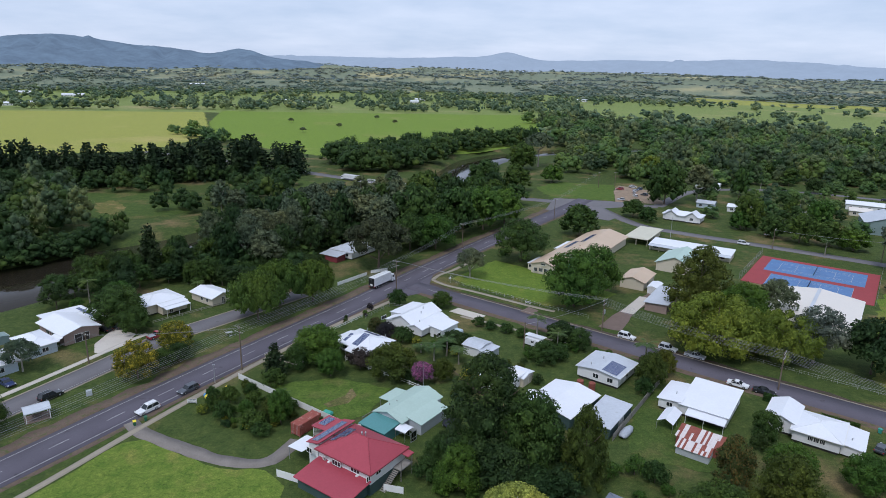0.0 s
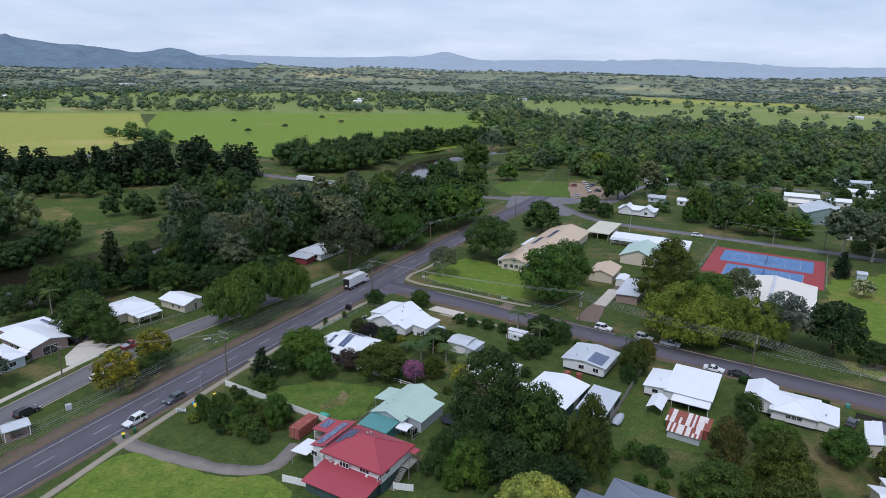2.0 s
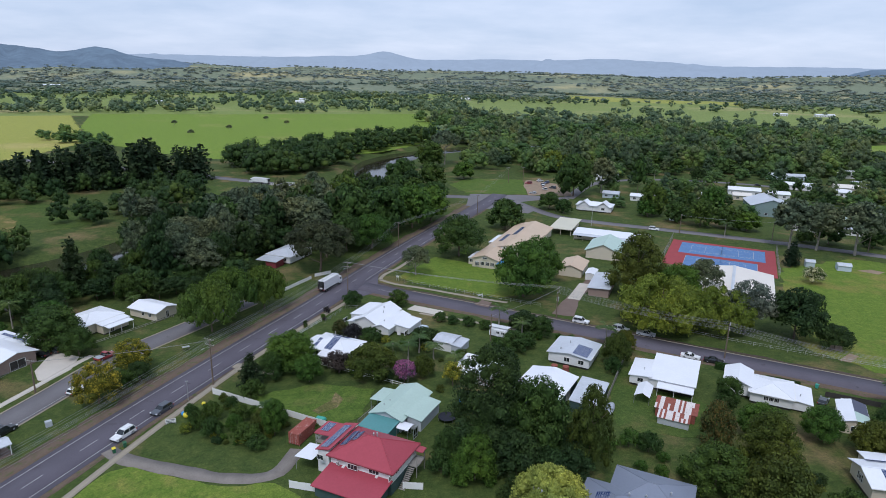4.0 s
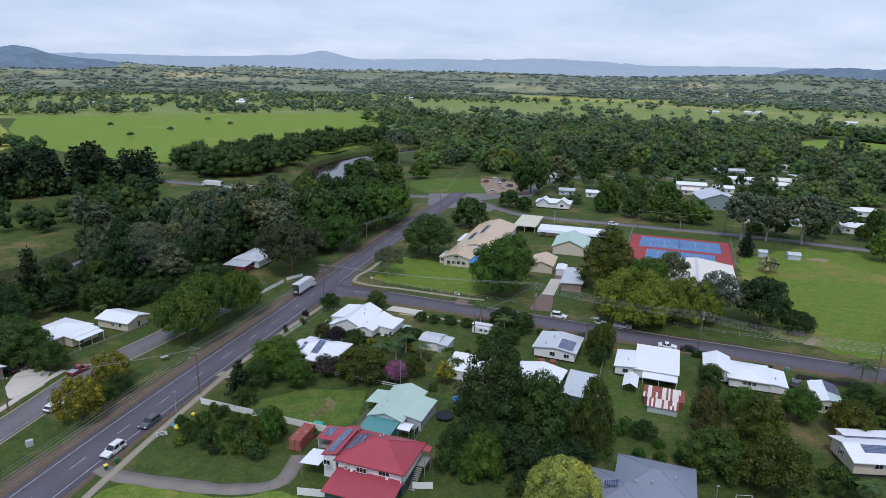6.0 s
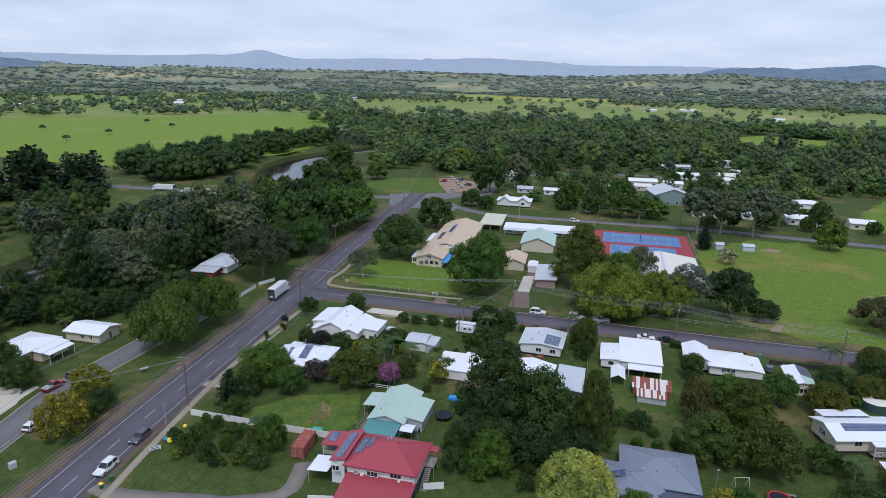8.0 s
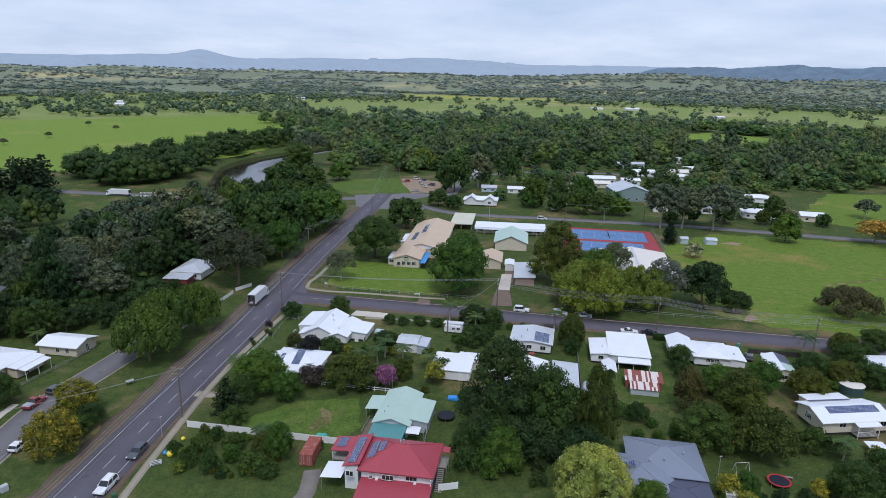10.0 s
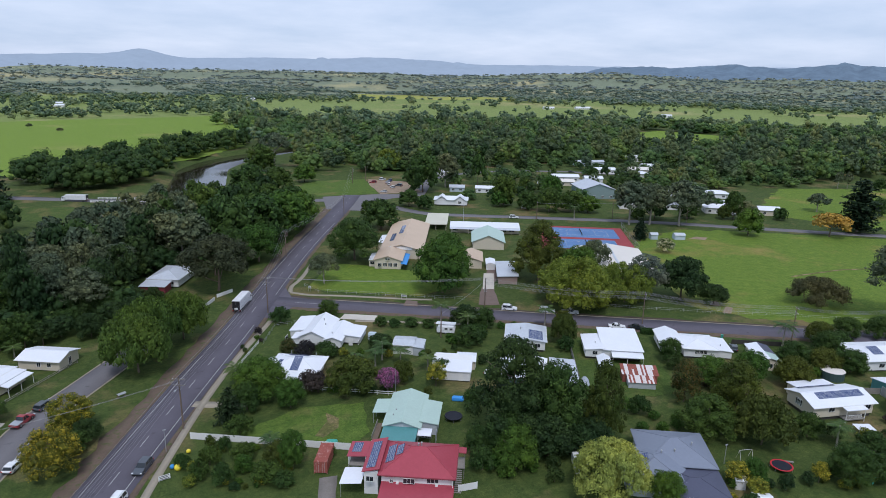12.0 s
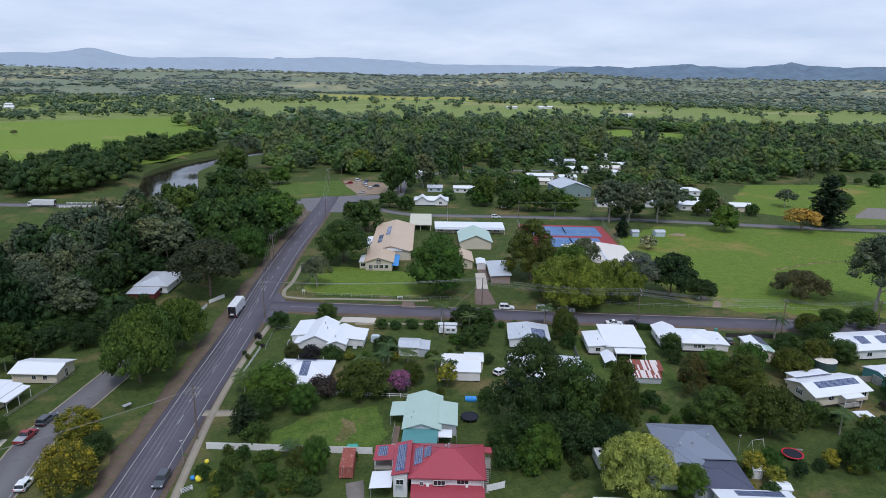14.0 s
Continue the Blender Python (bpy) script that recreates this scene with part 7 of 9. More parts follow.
h = base("rusty_shed", "old tin shed roofed with patches of rusted and white iron", "shed", 52.0, 110.6, 0, -37)
part("wall", walls_bm(-3.9, -1.6, 4.1, 2.6, 0, 2.1), M["rust"], h)
part("wall", walls_bm(-3.0, -4.6, 3.2, -1.65, 0, 1.6), M["worn_roof"], h)
ru = np.random.default_rng(3)
for n, x0, ya, yb, za, zb in ((20, -4.2, -1.75, 2.8, 2.12, 2.75), (15, -3.2, -4.9, -1.68, 1.62, 2.08)):
    for i in range(n):
        x, lap = x0 + i * 0.435, ru.uniform(-0.12, 0.12)
        cut = ya + (yb - ya) * ru.uniform(0.35, 0.65)
        zc = za + (zb - za) * (cut - ya) / (yb - ya)
        streak = ru.random()
        for a, b, c, d, lift in ((ya + lap * 0.5, cut + 0.06, za, zc, 0.0), (cut, yb + lap * 0.5, zc, zb, 0.012)):
            bm = bmesh.new()
            slab(bm, [(x, a, c + lift), (x + 0.428, a, c + lift), (x + 0.428, b, d + lift), (x, b, d + lift)], 0.02)
            part("roof_sheet", bm, M["rust" if streak < 0.34 or ru.random() < 0.14 else "rust_white"], h)
opening(h, -0.4, -4.6, 0.0, "s", 1.4, 1.5, "door", "dark_under", "timber")

# white house with a front gable
h = base("house", "white weatherboard house with a gabled front and louvre windows", "house", 77.0, 115.0, 0, -37)
volume(h, -8.6, -2.2, -3.2, 7.0, 0, 3.1, "gable_y", 1.2, "white_wall", "white_roof", 0.4, 0.6)
volume(h, -3.15, -4.0, 5.2, 5.4, 0, 2.9, "hip", 1.1, "white_wall", "white_roof", 0.45, 0.6)
volume(h, 5.25, -3.4, 9.0, 5.2, 0, 2.3, "skillion_e", 0.45, "white_wall", "white_roof", 0.3, 0.4)
for k in range(4):
    opening(h, -1.0 + k * 1.05, -4.0, 1.5, "s", 0.85, 0.85, bars=2)
opening(h, -5.9, -2.2, 1.5, "s", 1.3, 1.0)
opening(h, -2.6, -4.0, 0.62, "s", 0.8, 2.0, "door", "dark_under")
opening(h, -8.6, 2.0, 1.5, "w", 1.4, 1.0)
opening(h, 7.2, -3.4, 0.4, "s", 1.8, 1.9, "door", "dark_under")
vent(h, 6.8, -0.6, 2.5, 0.4)

# blue-grey complex house
h = base("house", "modern house with a many-sided blue-grey metal roof", "house", 26.4, 82.2, 0, -36)
volume(h, -2.6, -1.4, 9.6, 9.4, 0, 3.0, "hip", 2.2, "grey_wall", "grey_roof", 0.55)
volume(h, -6.6, -7.4, 3.6, 3.6, 0, 2.8, "hip", 2.0, "grey_wall", "grey_roof", 0.55)
volume(h, 0.2, -9.6, 9.6, -1.9, 0, 2.5, "hip", 1.0, "grey_wall", "slate", 0.5)
solar(h, -4.6, -2.6, 3.95, 0.34, 1, 2, "y", 1.8, 1.2)
vent(h, 6.6, 3.2, 4.6, 0.3)
vent(h, 0.4, 0.2, 4.4, 0.3)
vent(h, 3.0, 1.0, 4.3, 0.3)
opening(h, -4.0, -7.4, 0.9, "s", 1.8, 1.2, bars=2, frame_m="alu")
opening(h, 9.6, 4.0, 0.9, "e", 1.8, 1.2, bars=2, frame_m="alu")
opening(h, 9.6, -5.0, 0.1, "e", 1.8, 2.0, "door", "glass", "alu")
opening(h, -6.6, -2.0, 0.9, "w", 1.6, 1.2, frame_m="alu")
h = base("house", "white metal-roofed house with solar panels in the next garden", "house", 21.0, 66.4, 0, -36)
volume(h, -2.0, -6.0, 10.4, 5.2, 0, 2.5, "gable_x", 1.2, "white_wall", "white_roof", 0.4)
solar(h, 1.2, 5.2, 2.58, 0.2, 5, 2, "x", 1.6, 1.0, -1)
opening(h, 3.0, 5.2, 0.9, "n", 1.5, 1.0)
h = base("shed", "long low white-roofed garden shed", "shed", 5.0, 79.4, 0, -36)
volume(h, -2.6, -5.0, 5.0, 1.0, 0, 2.3, "skillion_s", 0.2, "cream_wall", "white_roof", 0.2)
opening(h, 1.0, 1.0, 0.05, "n", 0.9, 1.9, "door", "cream_wall")
for x, y, s in ((34.6, 66.6, 1.4), (36.0, 72.0, 0.9)):
    h = base("garden_shed", "small white sheet-metal garden shed", "shed", x, y, 0, -36)
    volume(h, -s, -s * 0.8, s, s * 0.8, 0, 1.9, "gable_x", 0.35, "white_wall", "white_roof", 0.12)
    opening(h, 0, -s * 0.8, 0.02, "s", 0.8, 1.7, "door", "white_wall")

# long cream house with a deck
h = base("house", "long cream weatherboard house on stumps with solar panels", "house", 78.6, 80.4, 0, -20)
volume(h, -7.2, -4.4, 7.6, 3.6, 0, 3.4, "gable_x", 1.35, "cream_wall", "white_roof", 0.55, 0.8)
volume(h, -4.6, 3.65, 4.6, 7.0, 0, 3.3, "skillion_n", 0.4, "cream_wall", "white_roof", 0.3, 0.8)
solar(h, -4.6, -2.6, 4.05, 0.3, 9, 1, "x", 1.25, 2.0)
solar(h, -5.2, 3.0, 3.85, -0.3, 8, 1, "x", 1.2, 1.0)
opening(h, -5.6, -4.4, 2.0, "s", 1.4, 0.9)
opening(h, -2.8, -4.4, 2.0, "s", 1.4, 0.9)
opening(h, 6.2, -4.4, 1.9, "s", 1.3, 1.0)
opening(h, 1.4, -4.4, 0.85, "s", 3.0, 2.1, "door", "glass", bars=2)
opening(h, -7.2, -0.6, 1.7, "w", 1.8, 1.4, bars=2)
opening(h, -7.2, 2.2, 1.9, "w", 1.0, 1.0)
part("deck", walls_bm(-0.6, -6.2, 4.2, -4.43, 0.6, 0.8), M["grey_timber"], h)
rails(h, [(-0.6, -6.15), (3.2, -6.15)], 0.8)
part("roof", roof_bm(-0.8, -6.4, 4.4, -4.98, 3.05, 0.25, "skillion_s"), M["white_roof"], h, "white deck roof")
post_row(h, [(-0.5, -6.1), (4.1, -6.1)], 0, 3.05)
h = base("steel_awning", "low white sheet awning on posts", "shelter", 74.8, 70.6, 0, -30)
part("roof", roof_bm(-1.8, -1.2, 1.8, 1.2, 1.6, 0.1, "skillion_s", 0.05), M["white_roof"], h)
post_row(h, [(-1.7, -1.1), (1.7, -1.1), (-1.7, 1.1), (1.7, 1.1)], 0, 1.6, 0.04, "steel")
t = base("water_tank", "large round dark water tank with a pale roof", "tank", 95.4, 88.4)
bm = bmesh.new()
cyl(bm, 0, 0, 0, 2.1, 2.7, seg=20)
part("body", bm, M["green_wall"], t)
bm = bmesh.new()
cyl(bm, 0, 0, 2.11, 2.4, 2.75, 0.5, seg=20)
part("lid", bm, M["hall_roof"], t)
h = base("house", "white hip-roofed house with dark solar panels", "house", 115.8, 87.4, 0, -25)
volume(h, -9.0, -5.4, 8.6, 5.4, 0, 3.1, "hip", 1.5, "white_wall", "white_roof", 0.5, 0.4)
solar(h, -5.0, -3.4, 3.75, 0.25, 3, 2)
solar(h, 1.0, -3.6, 3.7, 0.25, 5, 2)
opening(h, -4.0, -5.4, 1.2, "s", 1.4, 1.0)
opening(h, 3.0, -5.4, 1.2, "s", 1.4, 1.0)
opening(h, -9.0, 0.0, 1.2, "w", 1.4, 1.0)
h = base("shed", "large shed with teal walls and a white roof", "shed", 100.6, 74.4, 0, -25)
volume(h, -5.0, -4.2, 6.0, 4.6, 0, 2.7, "gable_x", 0.9, "teal", "white_roof", 0.25)
opening(h, -5.0, 0.0, 0.0, "w", 2.6, 2.2, "door", "steel")
h = base("house", "small house with a white, green and dark patched roof", "house", 88.0, 102.0, 0, -37)
volume(h, -2.6, -4.6, 2.4, 5.2, 0, 2.6, "gable_y", 0.8, "cream_wall", "white_roof", 0.3)
part("roof", roof_bm(-0.05, -4.95, 2.75, -0.4, 3.45, -0.78, "skillion_w", 0.05), M["green_roof"], h, "green roof sheets")
part("roof", roof_bm(-0.05, -0.38, 2.75, 5.5, 3.45, -0.78, "skillion_w", 0.05), M["slate"], h, "dark roof sheets")
opening(h, 0.0, -4.6, 0.8, "s", 1.4, 1.0)
opening(h, -2.6, 0.0, 0.8, "w", 1.4, 1.0)

# houses beside the service road
h = base("house", "white riverside house with a brick base and low white gables", "house", -101.0, 160.4, 0, -36)
volume(h, -3.6, -4.4, 10.2, 4.4, 0, 3.0, "gable_x", 1.3, "pink_wall", "white_roof", 0.6)
volume(h, -8.2, -2.6, -3.65, 8.4, 0, 2.9, "skillion_n", 0.4, "pink_wall", "white_roof", 0.4)
volume(h, -3.6, 4.45, 5.0, 9.6, 0, 2.6, "skillion_n", 0.4, "pink_wall", "white_roof", 0.3)
part("roof", roof_bm(7.0, -6.8, 11.2, -4.98, 2.4, 0.5, "skillion_s"), M["white_roof"], h, "white entrance porch roof")
post_row(h, [(7.2, -6.6), (11.0, -6.6)], 0, 2.4)
for x in (-2.0, 1.2, 4.2):
    opening(h, x, -4.4, 1.0, "s", 1.5, 1.1)
opening(h, 8.6, -4.4, 0.05, "s", 1.0, 2.0, "door", "trim")
opening(h, 10.2, 0.0, 0.05, "e", 3.6, 2.2, "door", "dark_under")
solar(h, -6.4, 6.4, 3.0, 0.04, 7, 1, "x", 1.3, 1.0)
h = base("house", "low white-roofed house with a grey shade sail lean-to", "house", -101.8, 148.4, 0, -36)
volume(h, -4.8, -2.6, 5.4, 3.4, 0, 2.8, "hip", 1.1, "blue_wall", "white_roof", 0.5)
part("roof", roof_bm(-1.0, -5.4, 6.0, -3.12, 2.3, 0.4, "skillion_s"), M["worn_roof"], h, "grey lean-to roof")
post_row(h, [(-0.8, -5.2), (2.6, -5.2), (5.8, -5.2)], 0, 2.3)
opening(h, 3.0, -2.6, 0.9, "s", 1.6, 1.1)
opening(h, 5.4, 0.6, 0.9, "e", 1.4, 1.0)
h = base("house", "pale blue house with a white roof by the service road", "house", -104.6, 136.6, 0, -36)
volume(h, -4.0, -4.6, 5.0, 4.0, 0, 2.8, "hip", 1.2, "blue_wall", "white_roof", 0.5)
opening(h, 5.0, 0.0, 0.9, "e", 2.2, 1.2, bars=2)
opening(h, 1.0, -4.6, 0.9, "s", 1.6, 1.1)
h = base("garden_shed", "small grey-green garden shed", "shed", -112.6, 152.2, 0, -36)
volume(h, -1.8, -1.4, 1.8, 1.4, 0, 2.0, "gable_x", 0.4, "shed_green", "shed_green", 0.12)
opening(h, 0.4, -1.4, 0.02, "s", 0.9, 1.8, "door", "steel")
h = base("house", "cream house with a white hip roof and a porch", "house", -83.2, 178.8, 0, -38)
volume(h, -5.4, -5.6, 4.0, 5.4, 0, 3.2, "hip", 1.2, "cream_wall", "white_roof", 0.55, 0.4)
volume(h, 4.05, -2.6, 7.0, 5.0, 0, 2.9, "skillion_e", 0.3, "cream_wall", "white_roof", 0.4, 0.4)
part("roof", roof_bm(7.45, -2.6, 9.4, 5.0, 2.55, 0.25, "skillion_e"), M["white_roof"], h, "white porch roof")
post_row(h, [(9.2, -2.4), (9.2, 1.2), (9.2, 4.8)], 0, 2.55)
opening(h, 0.6, -5.6, 1.3, "s", 1.7, 1.2, bars=2)
opening(h, -3.4, -5.6, 1.3, "s", 1.2, 1.1)
opening(h, 5.6, -2.6, 1.2, "s", 1.2, 1.0)
opening(h, 7.0, 1.6, 0.42, "e", 0.9, 2.0, "door", "dark_under")
h = base("house", "long low cream house with a white gable roof", "house", -70.0, 186.2, 0, -35)
volume(h, -5.2, -3.4, 5.2, 3.8, 0, 2.7, "gable_x", 1.1, "cream_wall", "white_roof", 0.5, 0.2)
for x in (-2.4, 0.0, 2.6):
    opening(h, x, -3.4, 1.1, "s", 0.9, 1.0)
opening(h, 5.2, 0.4, 0.22, "e", 0.9, 2.0, "door", "dark_under")
h = base("house", "old white-roofed house among the riverside gums", "house", -33.2, 240.4, 0, -32)
volume(h, -5.4, -7.0, 4.6, 7.6, 0, 3.0, "hip", 1.6, "white_wall", "worn_roof", 0.5, 0.4)
volume(h, -5.4, -13.0, 2.6, -8.2, 0, 2.4, "skillion_s", 0.4, "red_trim", "worn_roof", 0.4)
opening(h, 2.4, -7.0, 1.2, "s", 1.2, 1.0)
opening(h, 4.6, 2.0, 1.2, "e", 1.2, 1.0)
opening(h, 0.0, -13.0, 0.05, "s", 1.4, 1.9, "door", "dark_under")

# school
h = base("school_building", "long tan-roofed school building with a gabled front", "school", 37.0, 219.4, 0, -33)
volume(h, -4.2, 0.6, 5.6, 14.0, 0, 3.4, "gable_y", 1.7, "cream_wall", "tan_roof", 0.5)
volume(h, -6.6, 3.0, -4.25, 12.0, 0, 2.6, "skillion_w", 0.4, "cream_wall", "white_roof", 0.3)
volume(h, -3.4, 14.6, 12.0, 60.0, 0, 3.7, "gable_y", 2.2, "cream_wall", "tan_roof", 0.7)
volume(h, -6.4, 27.0, -4.2, 40.0, 0, 2.8, "skillion_w", 0.4, "cream_wall", "white_roof", 0.3)
for k in range(4):
    opening(h, -2.2 + k * 1.9, 0.6, 1.0, "s", 1.3, 1.3, bars=2)
opening(h, -5.4, 3.0, 1.0, "s", 1.6, 1.1)
opening(h, 0.7, 0.6, 3.7, "s", 1.6, 0.6)
for k in range(6):
    opening(h, -4.2 if k < 2 else -3.4, 4.0 + k * 7.4 if k < 2 else 6.0 + k * 7.2, 1.2, "w", 2.2, 1.2, bars=2)
solar(h, -1.6, 24.0, 4.42, 0.262, 10, 1, "y", 1.2, 1.9)
solar(h, 1.2, 34.0, 5.15, 0.262, 12, 1, "y", 1.2, 1.9)
part("roof_vent", roof_bm(3.6, 26.0, 5.0, 33.0, 5.75, 0.35, "gable_y"), M["tan_roof"], h)
part("wall", walls_bm(-0.6, 14.3, 8.6, 14.58, 3.75, 5.0), M["white_wall"], h, "pale panel in the gable end")
part("shade", roof_bm(5.7, -1.6, 8.0, 13.0, 2.6, 0.2, "skillion_e", 0.06), M["blue_plastic"], h, "blue shade sail")
h = base("school_annex", "flat-roofed cream covered area of the school", "school", 90.6, 274.4, 0, -33)
volume(h, -4.6, -12.0, 5.2, 11.5, 0, 3.0, "flat", 0, None, "cream_roof", 0.3, th=0.3)
part("wall", walls_bm(-4.0, 0.0, 4.6, 11.0, 0, 2.7), M["cream_wall"], h)
post_row(h, [(-4.4, -11.6), (0.3, -11.6), (5.0, -11.6), (5.0, -4.0)], 0, 2.75, 0.1, "cream_wall")
opening(h, 0, 0.0, 0.9, "s", 2.4, 1.2, bars=2)
opening(h, 4.6, 6.0, 0.9, "e", 2.0, 1.2)
h = base("school_block", "long low white-roofed classroom block", "school", 87.0, 264.0, 0, -33)
volume(h, 4.6, -4.2, 36.0, 4.4, 0, 2.7, "skillion_s", 0.5, "cream_wall", "white_roof", 0.4)
part("roof", roof_bm(4.3, -7.2, 36.4, -4.65, 2.3, 0.3, "skillion_s", 0.08), M["worn_roof"], h, "grey verandah roof")
post_row(h, [(5 + 3.9 * k, -7.0) for k in range(9)], 0, 2.3, 0.06, "cream_wall")
for k in range(8):
    opening(h, 6.8 + 3.7 * k, -4.2, 0.9, "s", 2.2, 1.2, bars=2, frame_m="red_trim" if k % 3 == 1 else "trim")
h = base("school_hall", "cream school hall with a pale green gable roof", "school", 92.0, 233.0, 0, -33)
volume(h, -6.4, -9.4, 6.6, 9.0, 0, 3.2, "gable_y", 2.9, "cream_wall", "green_roof", 0.5)
opening(h, 0.0, -9.4, 3.6, "s", 1.6, 0.8)
opening(h, -3.4, -9.4, 0.9, "s", 1.8, 1.2)
for k in range(3):
    opening(h, -6.4, -5.0 + 5 * k, 1.0, "w", 1.8, 1.2)
h = base("school_office", "cream building with a tan gable roof", "school", 69.4, 211.6, 0, -33)
volume(h, -3.9, -6.6, 4.2, 6.6, 0, 2.9, "gable_y", 1.5, "cream_wall", "tan_roof", 0.4)
opening(h, 1.6, -6.6, 1.2, "s", 0.9, 0.9)
opening(h, 4.2, -2.0, 0.05, "e", 0.9, 2.0, "door", "dark_under")
h = base("garage", "small white garage with a dark roller door", "garage", 73.2, 204.0, 0, -33)
volume(h, -1.5, -3.6, 1.7, 3.4, 0, 2.4, "gable_y", 0.4, "white_wall", "white_roof", 0.12)
opening(h, 0.1, -3.6, 0.0, "s", 2.4, 2.1, "door", "green_wall")
h = base("school_store", "long low shed with a pale skillion roof and brick end", "school", 72.0, 192.0, 0, -33)
volume(h, -3.2, -9.0, 3.4, 9.0, 0, 2.8, "skillion_w", 0.4, "pink_wall", "worn_roof", 0.5)
opening(h, 1.0, -9.0, 0.05, "s", 1.0, 2.0, "door", "dark_under")
opening(h, -3.2, 2.0, 1.0, "w", 1.8, 1.0)

# sports hall
h = base("sports_hall", "large covered sports hall with a pale off-white gable roof", "hall", 113.5, 181.0, 0, -36)
volume(h, -12.0, -14.0, 12.0, 15.0, 3.0, 4.3, "gable_y", 1.6, "hall_roof", "hall_roof", 0.5)
post_row(h, [(x, y) for x in (-11.8, 11.8) for y in (-13.8, -6.6, 0.5, 7.8, 14.8)], 0, 3.0, 0.15, "steel")
part("ridge_vent", roof_bm(-0.5, -14.4, 0.5, 15.4, 5.98, 0.12, "gable_y", 0.05), M["worn_roof"], h, "grey ridge vent strip")


def white_cottage(x, y, rot):
    h = base("house", "white weatherboard cottage with twin roof peaks", "house", x, y, 0, rot)
    volume(h, -9.0, -4.5, 9.0, 5.0, 0, 3.3, "hip", 1.4, "white_wall", "white_roof", 0.5, 0.6)
    for gx_ in (-5.0, 5.0):
        part("roof", roof_bm(gx_ - 3.2, -5.6, gx_ + 3.2, 3.0, 3.4, 2.2, "gable_y"), M["white_roof"], h)
        part("wall", walls_bm(gx_ - 2.8, -5.0, gx_ + 2.8, -4.52, 0.6, 3.3, 1.9, "gable_y"), M["white_wall"], h)
        opening(h, gx_, -5.0, 1.5, "s", 1.6, 1.2, bars=2)
    opening(h, 0, -4.5, 0.62, "s", 1.1, 2.0, "door", "dark_under")
    return h


white_cottage(122.6, 313.4, -34)


def plain_house(x, y, rot, L, W, eave, roof="white_roof", wall="white_wall", kind="gable_x", words="white-roofed house in the town"):
    h = base("house", words, "house", x, y, float(ground_z(x, y)[0]), rot)
    volume(h, -L / 2, -W / 2, L / 2, W / 2, 0, eave, kind, W * 0.16, wall, roof, 0.45)
    n = max(1, int(L / 4.5))
    for k in range(n):
        opening(h, -L / 2 + L * (k + 0.5) / n, -W / 2, 0.9, "s", 1.4, 1.1)
    opening(h, -L / 2, 0, 0.9, "w", 1.3, 1.1)
    opening(h, L / 2, W * 0.2, 0.05, "e", 1.0, 2.0, "door", "dark_under")
    return h


# the far side of town
plain_house(215.0, 299.0, -25, 20, 22, 5.6, "worn_roof", "shed_green", "gable_y", "big grey-green shed with a pale roof")
plain_house(163.0, 337.0, -34, 14, 7, 2.8, words="white demountable building beside the street")
plain_house(199.0, 338.0, -30, 9, 9, 3.0, kind="hip")
plain_house(238.0, 351.0, -30, 18, 9, 3.2)
plain_house(226.0, 336.0, -30, 10, 8, 2.8, "hall_roof", "cream_wall", words="cream flat building with an off-white roof")
plain_house(252.0, 338.0, -30, 12, 8, 3.0)
plain_house(288.0, 366.0, -30, 18, 9, 3.0)
plain_house(296.0, 342.0, -30, 20, 9, 3.0, kind="hip")
plain_house(308.0, 402.0, -20, 24, 8, 3.2, "worn_roof", "blue_wall")
plain_house(368.0, 408.0, -20, 18, 12, 3.2, kind="hip")
plain_house(394.0, 408.0, -20, 8, 7, 2.8)
plain_house(338.0, 366.0, -30, 12, 9, 3.0)
plain_house(316.0, 355.0, -30, 16, 10, 3.0, "hall_roof", "cream_wall", words="cream house with an off-white roof in the town")
plain_house(173.0, 408.0, -34, 14, 8, 3.0)
plain_house(243.0, 232.0, -40, 14, 9, 3.2, kind="hip")
plain_house(255.0, 238.0, -40, 12, 9, 3.2)
plain_house(264.0, 216.0, -40, 11, 9, 3.0, "white_roof", "cream_wall")
plain_house(226.0, 252.0, -38, 14, 9, 3.0, "worn_roof")
plain_house(208.0, 262.0, -38, 12, 9, 3.0)
plain_house(232.0, 272.0, -38, 13, 8, 3.0, "green_roof", "grey_wall", words="house with a pale green roof in the town")
plain_house(258.0, 272.0, -38, 12, 9, 3.0)
plain_house(282.0, 262.0, -38, 13, 9, 3.0, kind="hip")
plain_house(148.0, 348.0, -34, 9, 7, 2.8, "worn_roof", "blue_wall")
plain_house(444.0, 436.0, -10, 14, 9, 3.0, kind="hip")
plain_house(416.0, 430.0, -10, 10, 8, 3.0)
plain_house(460.0, 405.0, -20, 14, 9, 3.0)
plain_house(600.0, 470.0, -20, 14, 9, 3.0)
for x, y, L, W, rot in ((932, 1089, 34, 12, -20), (852, 1109, 24, 10, -20), (901, 833, 18, 10, -30), (841, 588, 20, 11, -40), (860, 450, 34, 10, -40), (735, 530, 20, 12, -40), (-49, 1440, 22, 12, 0),
                        (-810, 2156, 60, 14, 20), (-726, 1292, 40, 14, 25), (-864, 1353, 30, 12, 25), (-286, 1284, 60, 10, 8), (-56, 1350, 20, 12, 0), (340, 1595, 26, 12, -10), (-670, 1004, 40, 12, 30), (-650, 1046, 24, 12, 30)):
    plain_house(x, y, rot, L, W, 3.6, words="white-roofed farm building far across the valley")


# ---- power poles and wires ----
ROAD_TURN = 58.0


